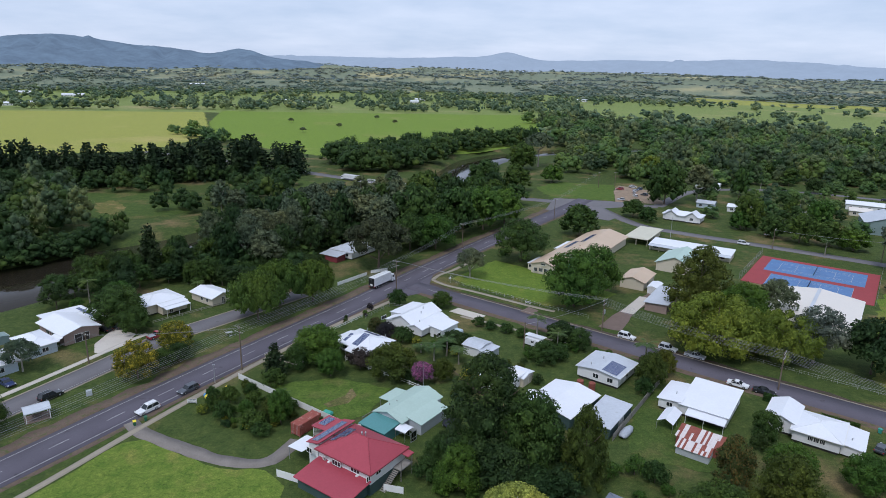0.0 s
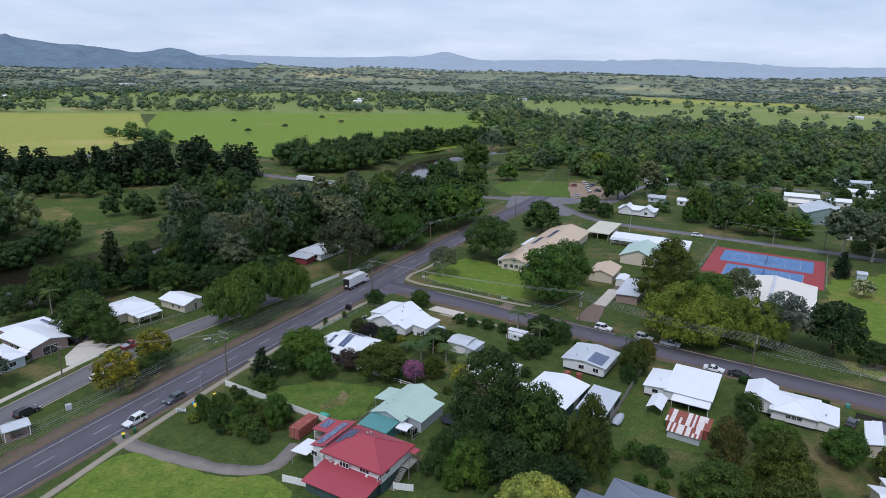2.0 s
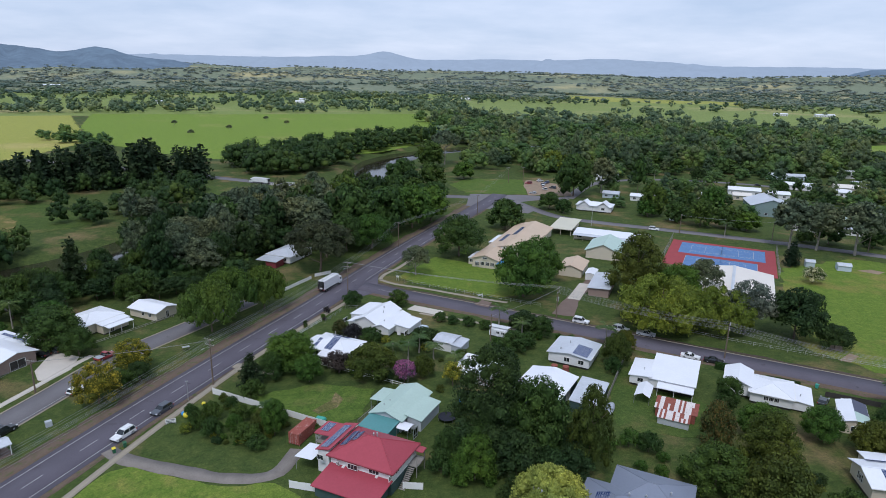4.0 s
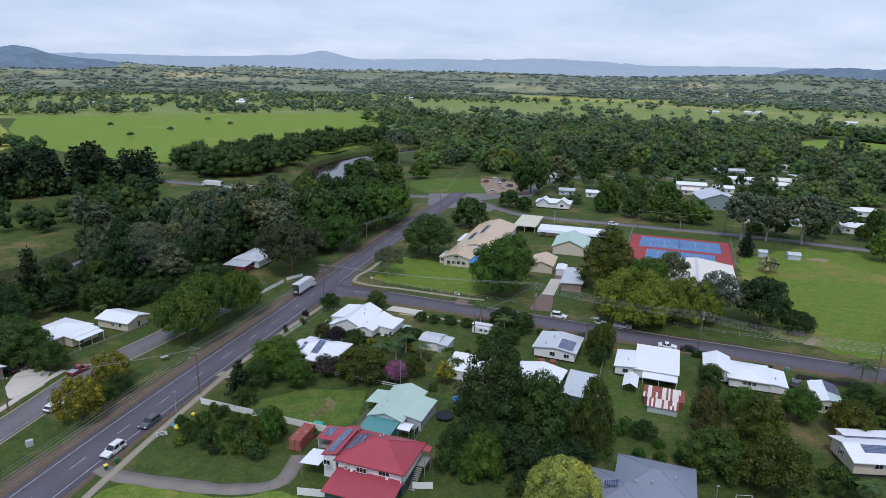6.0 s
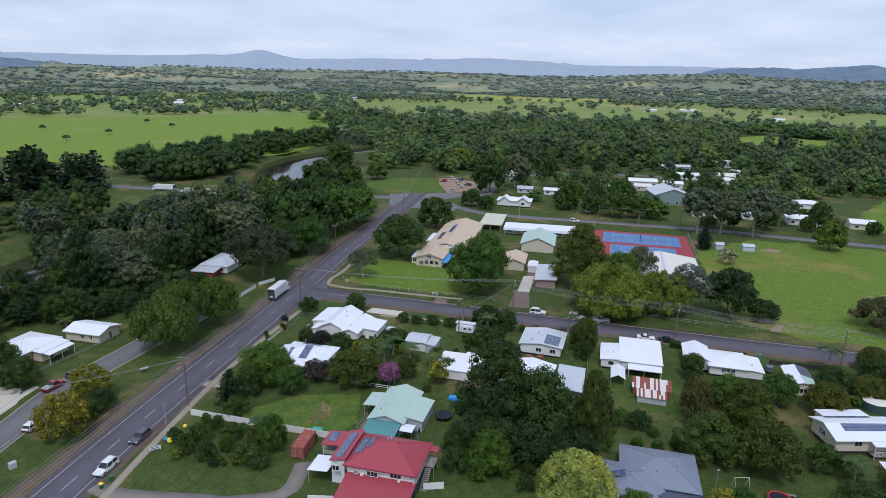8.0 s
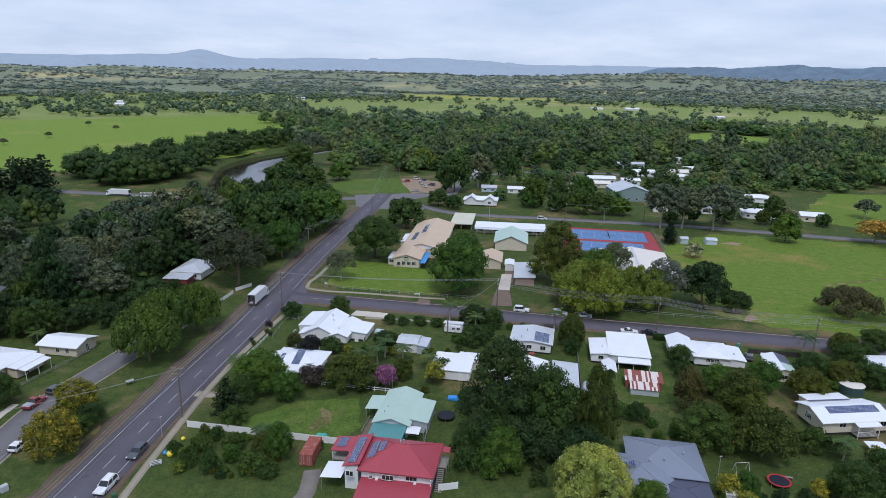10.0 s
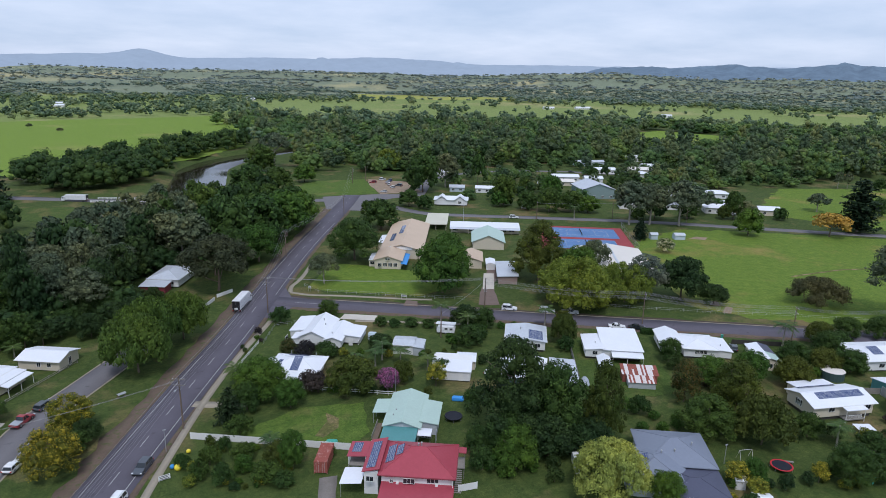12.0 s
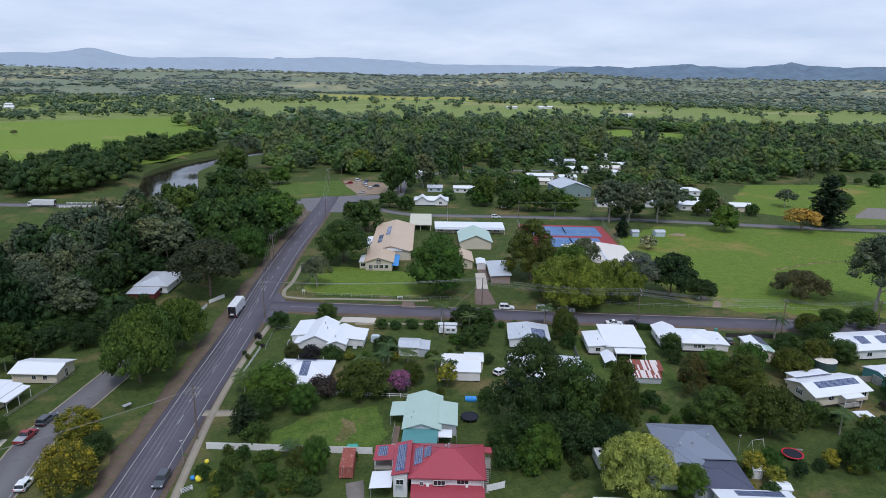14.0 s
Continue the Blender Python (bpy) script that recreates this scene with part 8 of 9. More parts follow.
def power_pole(x, y, tall, rot, arms=1, lamp=False, box_on=False, words="weathered timber power pole with crossarms"):
    p = base("power_pole", words, "power pole", x, y, 0, rot, "power poles")
    v, q = tube([(0, 0, -0.3), (0, 0, tall * 0.5), (0, 0, tall)], [0.19, 0.16, 0.12], 8)
    part("pole", np_mesh("pole", v, [q], M["timber"]), None, p)
    for k in range(arms):
        z = tall - 0.35 - 1.3 * k
        bm = bmesh.new()
        box(bm, -1.25, -0.22, z - 0.06, 1.25, -0.10, z + 0.06)
        arm = part("crossarm", bm, M["grey_timber"], p)
        for xx in (-1.15, -0.45, 0.45, 1.15):
            bm = bmesh.new()
            cyl(bm, xx, -0.16, z + 0.06, z + 0.26, 0.06, 0.045, 6)
            part("insulator", bm, M["porcelain"], arm)
    if lamp:
        v, q = tube([(0, 0, tall - 2.4), (0.2, -1.2, tall - 1.7), (0.4, -2.6, tall - 1.5)], [0.04, 0.04, 0.04], 6)
        part("lamp_arm", np_mesh("lamp_arm", v, [q], M["steel"]), None, p)
        bm = bmesh.new()
        box(bm, 0.28, -3.2, tall - 1.56, 0.54, -2.5, tall - 1.42)
        part("lamp_head", bm, M["steel"], p)
    if box_on:
        bm = bmesh.new()
        cyl(bm, 0.45, 0, tall - 4.6, tall - 3.4, 0.36, seg=10)
        part("transformer", bm, M["steel"], p)
    return p


POLES = {
    "z": (-86.0, 74.0, 11.5, -32, 2), "a": (-46.6, 139.6, 11.6, -32, 2), "c": (-13.5, 195.7, 11.4, -32, 2), "b": (9.6, 251.9, 10.5, -30, 1), "n": (56.6, 308.0, 10.5, -30, 1),
    "m": (100.0, 400.0, 10.5, -30, 1), "d": (47.0, 169.0, 9.6, 52, 2), "e": (80.6, 135.6, 9.8, 52, 2), "f": (108.6, 106.8, 10.0, 52, 2), "g": (132.2, 91.7, 10.0, 52, 1), "l": (-84.3, 141.6, 8.0, -25, 1),
    "k": (-112.0, 84.0, 8.0, -25, 1), "s": (23.0, 155.2, 7.6, 52, 0), "j": (177.1, 244.5, 9.0, 52, 1), "h": (112.3, 406.9, 9.5, -30, 1), "o": (206.0, 222.0, 9.0, 52, 1), "i": (142.0, 262.0, 9.0, 52, 1),
}
for k, (x, y, t_, r_, a_) in POLES.items():
    power_pole(x, y, t_, r_, a_, lamp=k in "ac", box_on=k == "d")


def wires(a, b, offs, drop, sag=0.9, name="power_line"):
    """Overhead wires from pole to pole, one mesh a span."""
    (xa, ya, ta, ra, _), (xb, yb, tb, rb, _) = POLES[a], POLES[b]
    pieces = []
    for o in offs:
        p0 = np.array([xa + o * math.cos(radians(ra)), ya + o * math.sin(radians(ra)), ta - drop])
        p1 = np.array([xb + o * math.cos(radians(rb)), yb + o * math.sin(radians(rb)), tb - drop])
        u = np.linspace(0, 1, 13)[:, None]
        line = p0 * (1 - u) + p1 * u - np.array([0, 0, 1]) * 4 * sag * u * (1 - u)
        pieces.append(tube(line, np.full(13, 0.022), 4))
    v, q = merged(pieces)
    return tagged(new(name, np_mesh(name, v, [q], M["wire"])), "overhead power wires slung between timber poles", "power line", "power lines")


for a, b in (("z", "a"), ("a", "c"), ("c", "b"), ("b", "n"), ("n", "m")):
    wires(a, b, (-1.15, -0.45, 0.45, 1.15), 0.1)
for a, b in (("z", "a"), ("a", "c")):
    wires(a, b, (-1.15, -0.45, 0.45, 1.15), 1.4)
for a, b in (("c", "d"), ("d", "e"), ("e", "f"), ("f", "g")):
    wires(a, b, (-1.15, -0.45, 0.45, 1.15), 0.1, 1.1)
for a, b in (("d", "e"), ("e", "f")):
    wires(a, b, (-1.15, -0.45, 0.45, 1.15), 1.4, 1.1)
for a, b in (("k", "l"), ("l", "a"), ("d", "s"), ("i", "j"), ("j", "o")):
    wires(a, b, (-0.2, 0.2), 0.6, 0.5)


# ---- vehicles ----
def wheel(parent, x, y, r, w=0.22):
    v, q = tube([(0, -w / 2, 0), (0, -w / 2, 0), (0, w / 2, 0), (0, w / 2, 0)], [0.02, r, r, 0.02], 14)
    if "t%.2f" % r not in WIN_MESH:
        a = np.linspace(0, 2 * np.pi, 14, endpoint=False)
        def ring(rr, yy):
            return np.c_[rr * np.cos(a), np.full(14, yy), rr * np.sin(a)]
        def shell(profile):
            vv = np.concatenate([ring(rr, yy) for rr, yy in profile])
            qq = [(i * 14 + k, i * 14 + (k + 1) % 14, (i + 1) * 14 + (k + 1) % 14, (i + 1) * 14 + k) for i in range(len(profile) - 1) for k in range(14)]
            return vv, np.array(qq)
        tv, tq = shell([(r * 0.62, -w / 2), (r * 0.95, -w / 2), (r, -w * 0.35), (r, w * 0.35), (r * 0.95, w / 2), (r * 0.62, w / 2)])
        rv, rq = shell([(0.01, -w * 0.42), (r * 0.2, -w * 0.45), (r * 0.61, -w * 0.4), (r * 0.61, w * 0.4), (r * 0.2, w * 0.45), (0.01, w * 0.42)])
        WIN_MESH["t%.2f" % r] = (np_mesh("tyre", tv, [tq], M["rubber"]), np_mesh("rim", rv, [rq], M["steel"]))
    tm, rm = WIN_MESH["t%.2f" % r]
    ob = part("wheel", tm, None, parent)
    ob.location = (x, y, r)
    part("rim", rm, None, ob)


def shell_bm(profile, half, tuck):
    """A body pressed from a side profile of (x, z), narrower above: tuck(z) gives the half width's share."""
    bm = bmesh.new()
    rows = []
    for s in (-1, -0.86, 0.86, 1):
        rows.append([bm.verts.new((x, s * half * tuck(z), z if abs(s) < 0.9 else z - 0.03 * (z > 0.5))) for x, z in profile])
    n = len(profile)
    for a, b in zip(rows, rows[1:]):
        for i in range(n):
            bm.faces.new((a[i], a[(i + 1) % n], b[(i + 1) % n], b[i]))
    bm.faces.new(rows[0][::-1])
    bm.faces.new(rows[-1])
    bmesh.ops.recalc_face_normals(bm, faces=bm.faces[:])
    return bm


def car(kind, x, y, rot, paint_name, words, z=0.08):
    c = base("car" if kind != "ute" else "ute", words, "car", x, y, z, rot)
    L, Hc = {"suv": (4.8, 1.78), "wagon": (4.75, 1.52), "sedan": (4.8, 1.45), "hatch": (4.2, 1.5), "ute": (5.2, 1.78)}[kind]
    f, hw, sill = L / 2, 0.92, 0.28
    belt = 0.98 if Hc > 1.6 else 0.88
    body = [(-f, sill + 0.1), (-f, belt - 0.05), (-f + 0.15, belt), (f - 1.25, belt), (f - 0.25, belt - 0.14), (f, belt - 0.32), (f, sill + 0.12), (f - 0.15, sill), (-f + 0.15, sill)]
    part("body", shell_bm(body, hw, lambda q: 1.0 if q < 0.7 else 0.96), M[paint_name], c)
    back, front = {"suv": (-f + 0.12, f - 1.45), "wagon": (-f + 0.15, f - 1.45), "hatch": (-f + 0.2, f - 1.35), "sedan": (-f + 0.95, f - 1.5), "ute": (-0.75, f - 1.45)}[kind]
    top_b, top_f = back + (0.32 if kind != "sedan" else 0.75), front - 0.72
    cab = [(back, belt - 0.01), (top_b, Hc - 0.09), (top_f, Hc - 0.09), (front, belt - 0.01)]
    part("glasshouse", shell_bm(cab, hw * 0.93, lambda q: 1.0 if q < belt + 0.1 else 0.84), M["glass"], c, "dark tinted windows")
    roof = [(top_b - 0.05, Hc - 0.11), (top_b + 0.06, Hc - 0.02), (top_b + 0.4, Hc), (top_f - 0.3, Hc), (top_f, Hc - 0.03), (top_f + 0.05, Hc - 0.11)]
    part("roof", shell_bm(roof, hw * 0.80, lambda q: 1.0), M[paint_name], c)
    for s in (-1, 1):
        pil = bmesh.new()
        for xa, xb in ((back, top_b), (front, top_f), ((back + front) / 2, (top_b + top_f) / 2)):
            w = 0.05
            a = [(xa - w, s * hw * 0.94, belt - 0.02), (xa + w, s * hw * 0.94, belt - 0.02), (xb + w, s * hw * 0.80, Hc - 0.09), (xb - w, s * hw * 0.80, Hc - 0.09)]
            o = [pil.verts.new((p[0], p[1] * 1.012, p[2])) for p in a]
            i_ = [pil.verts.new((p[0], p[1] * 0.97, p[2])) for p in a]
            pil.faces.new(o)
            pil.faces.new(i_[::-1])
            for k in range(4):
                pil.faces.new((o[(k + 1) % 4], o[k], i_[k], i_[(k + 1) % 4]))
        part("pillar", pil, M[paint_name], c)
        lm, tm, mr = bmesh.new(), bmesh.new(), bmesh.new()
        box(lm, f - 0.28, s * 0.78 - 0.16, belt - 0.30, f + 0.015, s * 0.78 + 0.15, belt - 0.17)
        box(tm, -f - 0.015, s * 0.80 - 0.12, belt - 0.28, -f + 0.1, s * 0.80 + 0.13, belt - 0.06)
        box(mr, front - 0.25, s * 1.02 - 0.09, belt, front - 0.1, s * 1.02 + 0.09, belt + 0.14)
        part("headlight", lm, M["lamp"], c)
        part("tail_light", tm, M["tail"], c)
        part("mirror", mr, M[paint_name], c)
        for xx in (-f + 0.95, f - 0.9):
            wheel(c, xx, s * (hw - 0.06), 0.36 if Hc > 1.6 else 0.32)
    bm = bmesh.new()
    box(bm, f - 0.08, -0.85, sill, f + 0.04, 0.85, sill + 0.2)
    part("front_bumper", bm, M["rubber"], c)
    bm = bmesh.new()
    box(bm, -f - 0.04, -0.85, sill + 0.05, -f + 0.08, 0.85, sill + 0.25)
    part("rear_bumper", bm, M["rubber"], c)
    if kind == "ute":
        bm = bmesh.new()
        box(bm, -f + 0.02, -0.95, belt + 0.01, -0.8, 0.95, belt + 0.06)
        part("tray", bm, M["alu"], c)
    if kind == "suv":
        bm = bmesh.new()
        for s in (-0.6, 0.6):
            box(bm, top_b + 0.1, s - 0.02, Hc + 0.01, top_f - 0.1, s + 0.02, Hc + 0.06)
        part("roof_rail", bm, M["alu"], c)
    return c


car("suv", -60.4, 119.9, 238, "car_white", "white four-wheel-drive wagon on the main road")
car("wagon", -55.3, 128.9, 238, "car_dark", "charcoal station wagon on the main road")
car("suv", -83.5, 124.6, 62, "car_black", "black four-wheel drive parked on the service road")
car("sedan", -96.6, 130.0, -30, "car_blue", "dark blue sedan parked before a house")
car("hatch", -90.2, 161.2, 150, "car_black", "black hatchback in the concrete yard")
car("hatch", -88.0, 163.2, 150, "car_dark", "dark hatchback in the concrete yard")
car("ute", -74.6, 157.6, 55, "car_red", "dark red utility on the service road")
car("wagon", -70.8, 162.9, 52, "car_dark", "dark grey wagon on the service road")
car("hatch", -75.4, 140.2, 60, "car_white", "white hatchback parked on the service road")
car("suv", 52.6, 163.6, -37, "car_white", "white four-wheel drive parked at the kerb")
car("suv", 61.6, 156.4, -37, "car_silver", "silver four-wheel drive parked at the kerb")
car("ute", 67.2, 152.2, -37, "car_silver", "silver utility parked under the fig tree")
car("sedan", 71.6, 136.9, -37, "car_white", "white sedan parked at the kerb")
car("sedan", 76.2, 133.6, -37, "car_black", "black sedan parked at the kerb")
car("hatch", 44.6, 148.8, -37, "car_black", "black car parked behind the house")
car("hatch", 88.6, 110.8, 40, "car_dark", "dark car parked on the verge")
car("suv", 93.0, 108.6, 60, "car_white", "white van parked beside the patched roof")
car("suv", 132.6, 268.4, -35, "car_white", "white four-wheel drive on the back street")
car("hatch", 22.6, 129.8, 10, "car_white", "white car beside the workshop")
for i, (x, y, p_n) in enumerate(((123.3, 404.0, "car_white"), (120.9, 391.0, "car_silver"), (118.4, 384.0, "car_white"), (116.1, 374.0, "car_white"), (122.6, 378.0, "car_dark"), (104.3, 362.2, "car_silver"), (112.6, 396.0, "car_red"), (139.0, 384.8, "car_dark"), (125.0, 396.0, "car_blue"))):
    car("hatch" if i % 2 else "suv", x, y, 20 + 25 * i, p_n, "car standing in the park's car park")
for x, y, r_, p_n in ((236, 262, 50, "car_white"), (216, 276, 20, "car_dark"), (244, 222, 30, "car_silver"), (262, 206, 50, "car_dark"), (246, 344, 10, "car_white"), (268, 378, -40, "car_black"), (152.6, 285.4, -38, "car_white")):
    car("hatch", x, y, r_, p_n, "car parked in the back streets")


def truck(x, y, rot, length, words, tall=3.7):
    c = base("truck", words, "truck", x, y, 0.08, rot)
    bm = bmesh.new()
    box(bm, -length, -1.22, 1.05, 0, 1.22, tall)
    bmesh.ops.bevel(bm, geom=bm.edges[:], offset=0.06, segments=1, affect="EDGES")
    part("cargo_box", bm, M["car_white"], c)
    bm = bmesh.new()
    box(bm, -length + 0.3, -0.45, 0.75, 2.2, 0.45, 1.02)
    part("chassis", bm, M["rubber"], c)
    bm = bmesh.new()
    box(bm, -length - 0.05, -1.15, 1.15, -length - 0.005, -0.02, tall - 0.12)
    box(bm, -length - 0.05, 0.02, 1.15, -length - 0.005, 1.15, tall - 0.12)
    part("rear_door", bm, M["car_black"], c)
    bm = bmesh.new()
    box(bm, -length - 0.12, -0.5, 1.3, -length - 0.055, 0.5, 1.75)
    part("rear_panel", bm, M["trim"], c, "pale panel on the rear doors")
    cab = [(0.25, 0.5), (0.25, 2.75), (0.5, 2.85), (1.7, 2.8), (2.15, 1.7), (2.2, 0.55), (2.1, 0.5)]
    part("cab", shell_bm(cab, 1.18, lambda q: 1.0 if q < 1.8 else 0.94), M["car_white"], c)
    bm = bmesh.new()
    slab(bm, [(2.22, -1.0, 1.72), (2.22, 1.0, 1.72), (1.82, 0.95, 2.62), (1.82, -0.95, 2.62)], 0.03)
    part("windscreen", bm, M["glass"], c)
    for s in (-1, 1):
        bm = bmesh.new()
        box(bm, 0.8, s * 1.185 - 0.012, 1.7, 1.75, s * 1.185 + 0.012, 2.45)
        part("side_window", bm, M["glass"], c)
        bm = bmesh.new()
        box(bm, -length - 0.06, s * 1.0 - 0.15, 0.8, -length + 0.02, s * 1.0 + 0.15, 1.0)
        part("tail_light", bm, M["tail"], c)
        for xx in (1.2, -length + 1.2, -length + 2.4):
            wheel(c, xx, s * 1.0, 0.5, 0.35)
    bm = bmesh.new()
    box(bm, -length - 0.08, -1.15, 0.5, -length + 0.05, 1.15, 0.62)
    part("bumper", bm, M["rubber"], c)
    return c


truck(-17.0, 207.4, 58.5, 9.4, "white box truck driving up the main road", 3.95)
truck(-62.0, 410.0, 147, 11.5, "white semi-trailer truck on the river road")

# ---- caravan, container, boat ----
c = base("caravan", "white caravan with a roof awning parked in a garden", "caravan", 26.0, 157.4, 0, -37)
prof = [(-2.4, 0.5), (-2.55, 1.4), (-2.2, 2.3), (2.2, 2.3), (2.6, 1.5), (2.35, 0.5)]
part("body", shell_bm(prof, 1.15, lambda q: 1.0), M["car_white"], c)
part("awning", roof_bm(-2.9, -0.2, 2.6, 2.2, 2.5, 0.15, "skillion_n", 0.05), M["white_roof"], c, "white sheet awning over the roof")
for x in (-1.5, 0.1, 1.5):
    opening(c, x, -1.15, 1.3, "s", 0.8, 0.6)
wheel(c, -0.1, -1.0, 0.33)
wheel(c, -0.1, 1.0, 0.33)
post_row(c, [(-2.7, 2.1), (2.4, 2.1), (-2.7, -0.1), (2.4, -0.1)], 0, 2.5, 0.03, "steel")
c = base("caravan", "small white camper with roof hatches under the trees", "caravan", 14.6, 90.2, 0, 60)
part("body", shell_bm([(-2.2, 0.45), (-2.3, 1.5), (-2.0, 2.4), (2.0, 2.4), (2.3, 1.5), (2.2, 0.45)], 1.05, lambda q: 1.0), M["car_white"], c)
for x in (-1.0, 0.6):
    bm = bmesh.new()
    box(bm, x - 0.35, -0.35, 2.41, x + 0.35, 0.35, 2.52)
    part("roof_hatch", bm, M["glass"], c)
for s in (-1, 1):
    wheel(c, -0.2, s * 0.95, 0.33)
opening(c, 0.6, -1.05, 1.3, "s", 0.8, 0.6)

c = base("shipping_container", "faded red corrugated steel shipping container", "container", -26.0, 114.6, 0, 57)
bm = bmesh.new()
box(bm, -3.0, -1.18, 0.16, 3.0, 1.18, 2.52)
part("body", bm, M["container"], c)
for s in (-1, 1):
    bm = bmesh.new()
    for k in range(26):
        x = -2.85 + k * 0.225
        slab_pts = [(x, s * 1.18, 0.3), (x + 0.1, s * 1.18, 0.3)]
        box(bm, x, min(s * 1.18, s * 1.215), 0.3, x + 0.11, max(s * 1.18, s * 1.215), 2.4)
    part("side_corrugation", bm, M["container"], c)
bm = bmesh.new()
for k in range(24):
    x = -2.8 + k * 0.24
    box(bm, x, -1.1, 2.52, x + 0.1, 1.1, 2.545)
part("roof_corrugation", bm, M["container"], c)
for s in (-1, 1):
    for e_ in (-1, 1):
        bm = bmesh.new()
        box(bm, e_ * 2.96 - 0.07, s * 1.16 - 0.07, 0, e_ * 2.96 + 0.07, s * 1.16 + 0.07, 2.59)
        part("corner_post", bm, M["container"], c)
for s in (-0.56, 0.56):
    bm = bmesh.new()
    box(bm, -3.06, s - 0.53, 0.22, -3.005, s + 0.53, 2.46)
    d = part("door", bm, M["container"], c)
    for x in (-0.2, 0.2):
        bm = bmesh.new()
        cyl(bm, -3.09, s + x, 0.25, 2.42, 0.02, seg=6)
        part("lock_bar", bm, M["steel"], d)

b_ = base("covered_boat", "small boat under a silver-grey tarpaulin on grass", "boat", 39.2, 115.2, 0, 52)
v, q = tube([(-2.7, 0, 0.5), (-2.3, 0, 0.55), (-1.0, 0, 0.62), (0.6, 0, 0.66), (1.9, 0, 0.6), (2.7, 0, 0.5)], [0.35, 0.85, 0.98, 0.95, 0.65, 0.08], 12)
v[:, 2] = np.where(v[:, 2] < 0.5, 0.25 + v[:, 2] * 0.5, v[:, 2] * 0.85)
part("tarpaulin", np_mesh("tarpaulin", v, [q], M["silver_cover"]), None, b_)
v, q = tube([(-2.0, 0, 0.28), (0, 0, 0.22), (2.4, 0, 0.3)], [0.5, 0.55, 0.1], 8)
v[:, 2] = np.clip(v[:, 2], 0.0, 0.4)
part("hull", np_mesh("hull", v, [q], M["alu"]), None, b_)

# ---- tennis courts ----
court = base("tennis_courts", "pair of blue tennis courts on a red hard surface", "tennis court", 134.3, 246.5, 0, -36, kind="structure")


def court_slab(name, x0, y0, x1, y1, z, m, label=""):
    bm = bmesh.new()
    box(bm, x0, y0, z - 0.1, x1, y1, z)
    return part(name, bm, M[m], court, label)


court_slab("apron", -4.0, -38.0, 36.6, 3.2, 0.09, "court_red", "faded red hard court apron")
for y0, y1, x0, x1 in ((-18.0, 0.0, 0.0, 32.8), (-38.0, -21.6, 3.4, 29.9)):
    court_slab("playing_surface", x0, y0 + 0.05, x1, y1, 0.102, "court_blue", "scuffed blue playing surface")
    a, b = (y0 + y1) / 2 - 5.5, (y0 + y1) / 2 + 5.5
    for xa in (x0 + 4.4, x0 + 10.0, x1 - 10.0, x1 - 4.4):
        court_slab("line", xa, a, xa + 0.1, b, 0.11, "line")
    for ya in (a, a + 1.4, b - 1.4, b):
        court_slab("line", x0 + 4.4, ya, x1 - 4.4, ya + 0.08, 0.111, "line")
    net = base("tennis_net", "dark tennis net between two posts", "net", 134.3, 246.5, 0, -36)
    xm = (x0 + x1) / 2
    bm = bmesh.new()
    box(bm, xm - 0.01, a, 0.15, xm + 0.01, b, 1.0)
    part("mesh", bm, M["black"], net)
    post_row(net, [(xm, a - 0.1), (xm, b + 0.1)], 0.1, 1.1, 0.05, "green_plastic")
for xa in (x0 + 0.02, x1 - 0.12):
    court_slab("line", xa, -36.0, xa + 0.1, -22.0, 0.112, "line")


def mesh_fence(name, words, pts, tall, gap, wire=True):
    f_ = base(name, words, "fence", 0, 0)
    bm = bmesh.new()
    for p, q in zip(pts, pts[1:]):
        n = max(1, int(math.dist(p, q) / gap))
        for k in range(n + 1):
            x, y = p[0] + (q[0] - p[0]) * k / n, p[1] + (q[1] - p[1]) * k / n
            pb = bmesh.new()
            cyl(pb, x, y, 0, tall, 0.04, seg=6)
            part("post", pb, M["steel"], f_)
        for z in (tall * 0.5, tall - 0.03):
            v, qd = tube([(p[0], p[1], z), (q[0], q[1], z)], [0.022, 0.022], 4)
            part("rail", np_mesh("rail", v, [qd], M["steel"]), None, f_)
        m = int(math.dist(p, q) / 0.5)
        pieces = []
        for k in range(m if wire else 0):
            a = np.array([*p, 0.05]) + (np.array([*q, 0.05]) - np.array([*p, 0.05])) * k / m
            e = a + np.array([0, 0, tall - 0.1])
            pieces.append(tube([a, e], [0.006, 0.006], 3))
        if pieces:
            v, qd = merged(pieces)
            part("wire_mesh", np_mesh("wire_mesh", v, [qd], M["steel"]), None, f_)
    bm.free()
    return f_


cr = lambda x, y: (134.3 + x * math.cos(radians(-36)) - y * math.sin(radians(-36)), 246.5 + x * math.sin(radians(-36)) + y * math.cos(radians(-36)))
mesh_fence("court_fence", "tall galvanised mesh fence round the tennis courts", [cr(-4.4, -38.4), cr(-4.4, 3.6)], 3.0, 4)
mesh_fence("court_fence", "tall galvanised mesh fence round the tennis courts", [cr(37, 3.6), cr(37, -38.4)], 3.0, 4)
mesh_fence("school_fence", "low galvanised mesh fence along the school frontage", [(4.2, 214.5), (6.2, 206.6), (34.5, 185.2), (45, 177.8)], 1.2, 3)
mesh_fence("field_fence", "low mesh fence along the playing field", [(71, 160), (90, 144), (120, 122), (150, 100)], 1.1, 4)
mesh_fence("corner_fence", "low mesh fence round the corner garden", [(-21, 173.6), (-14.8, 184.2), (-4.6, 182.4)], 1.1, 3)


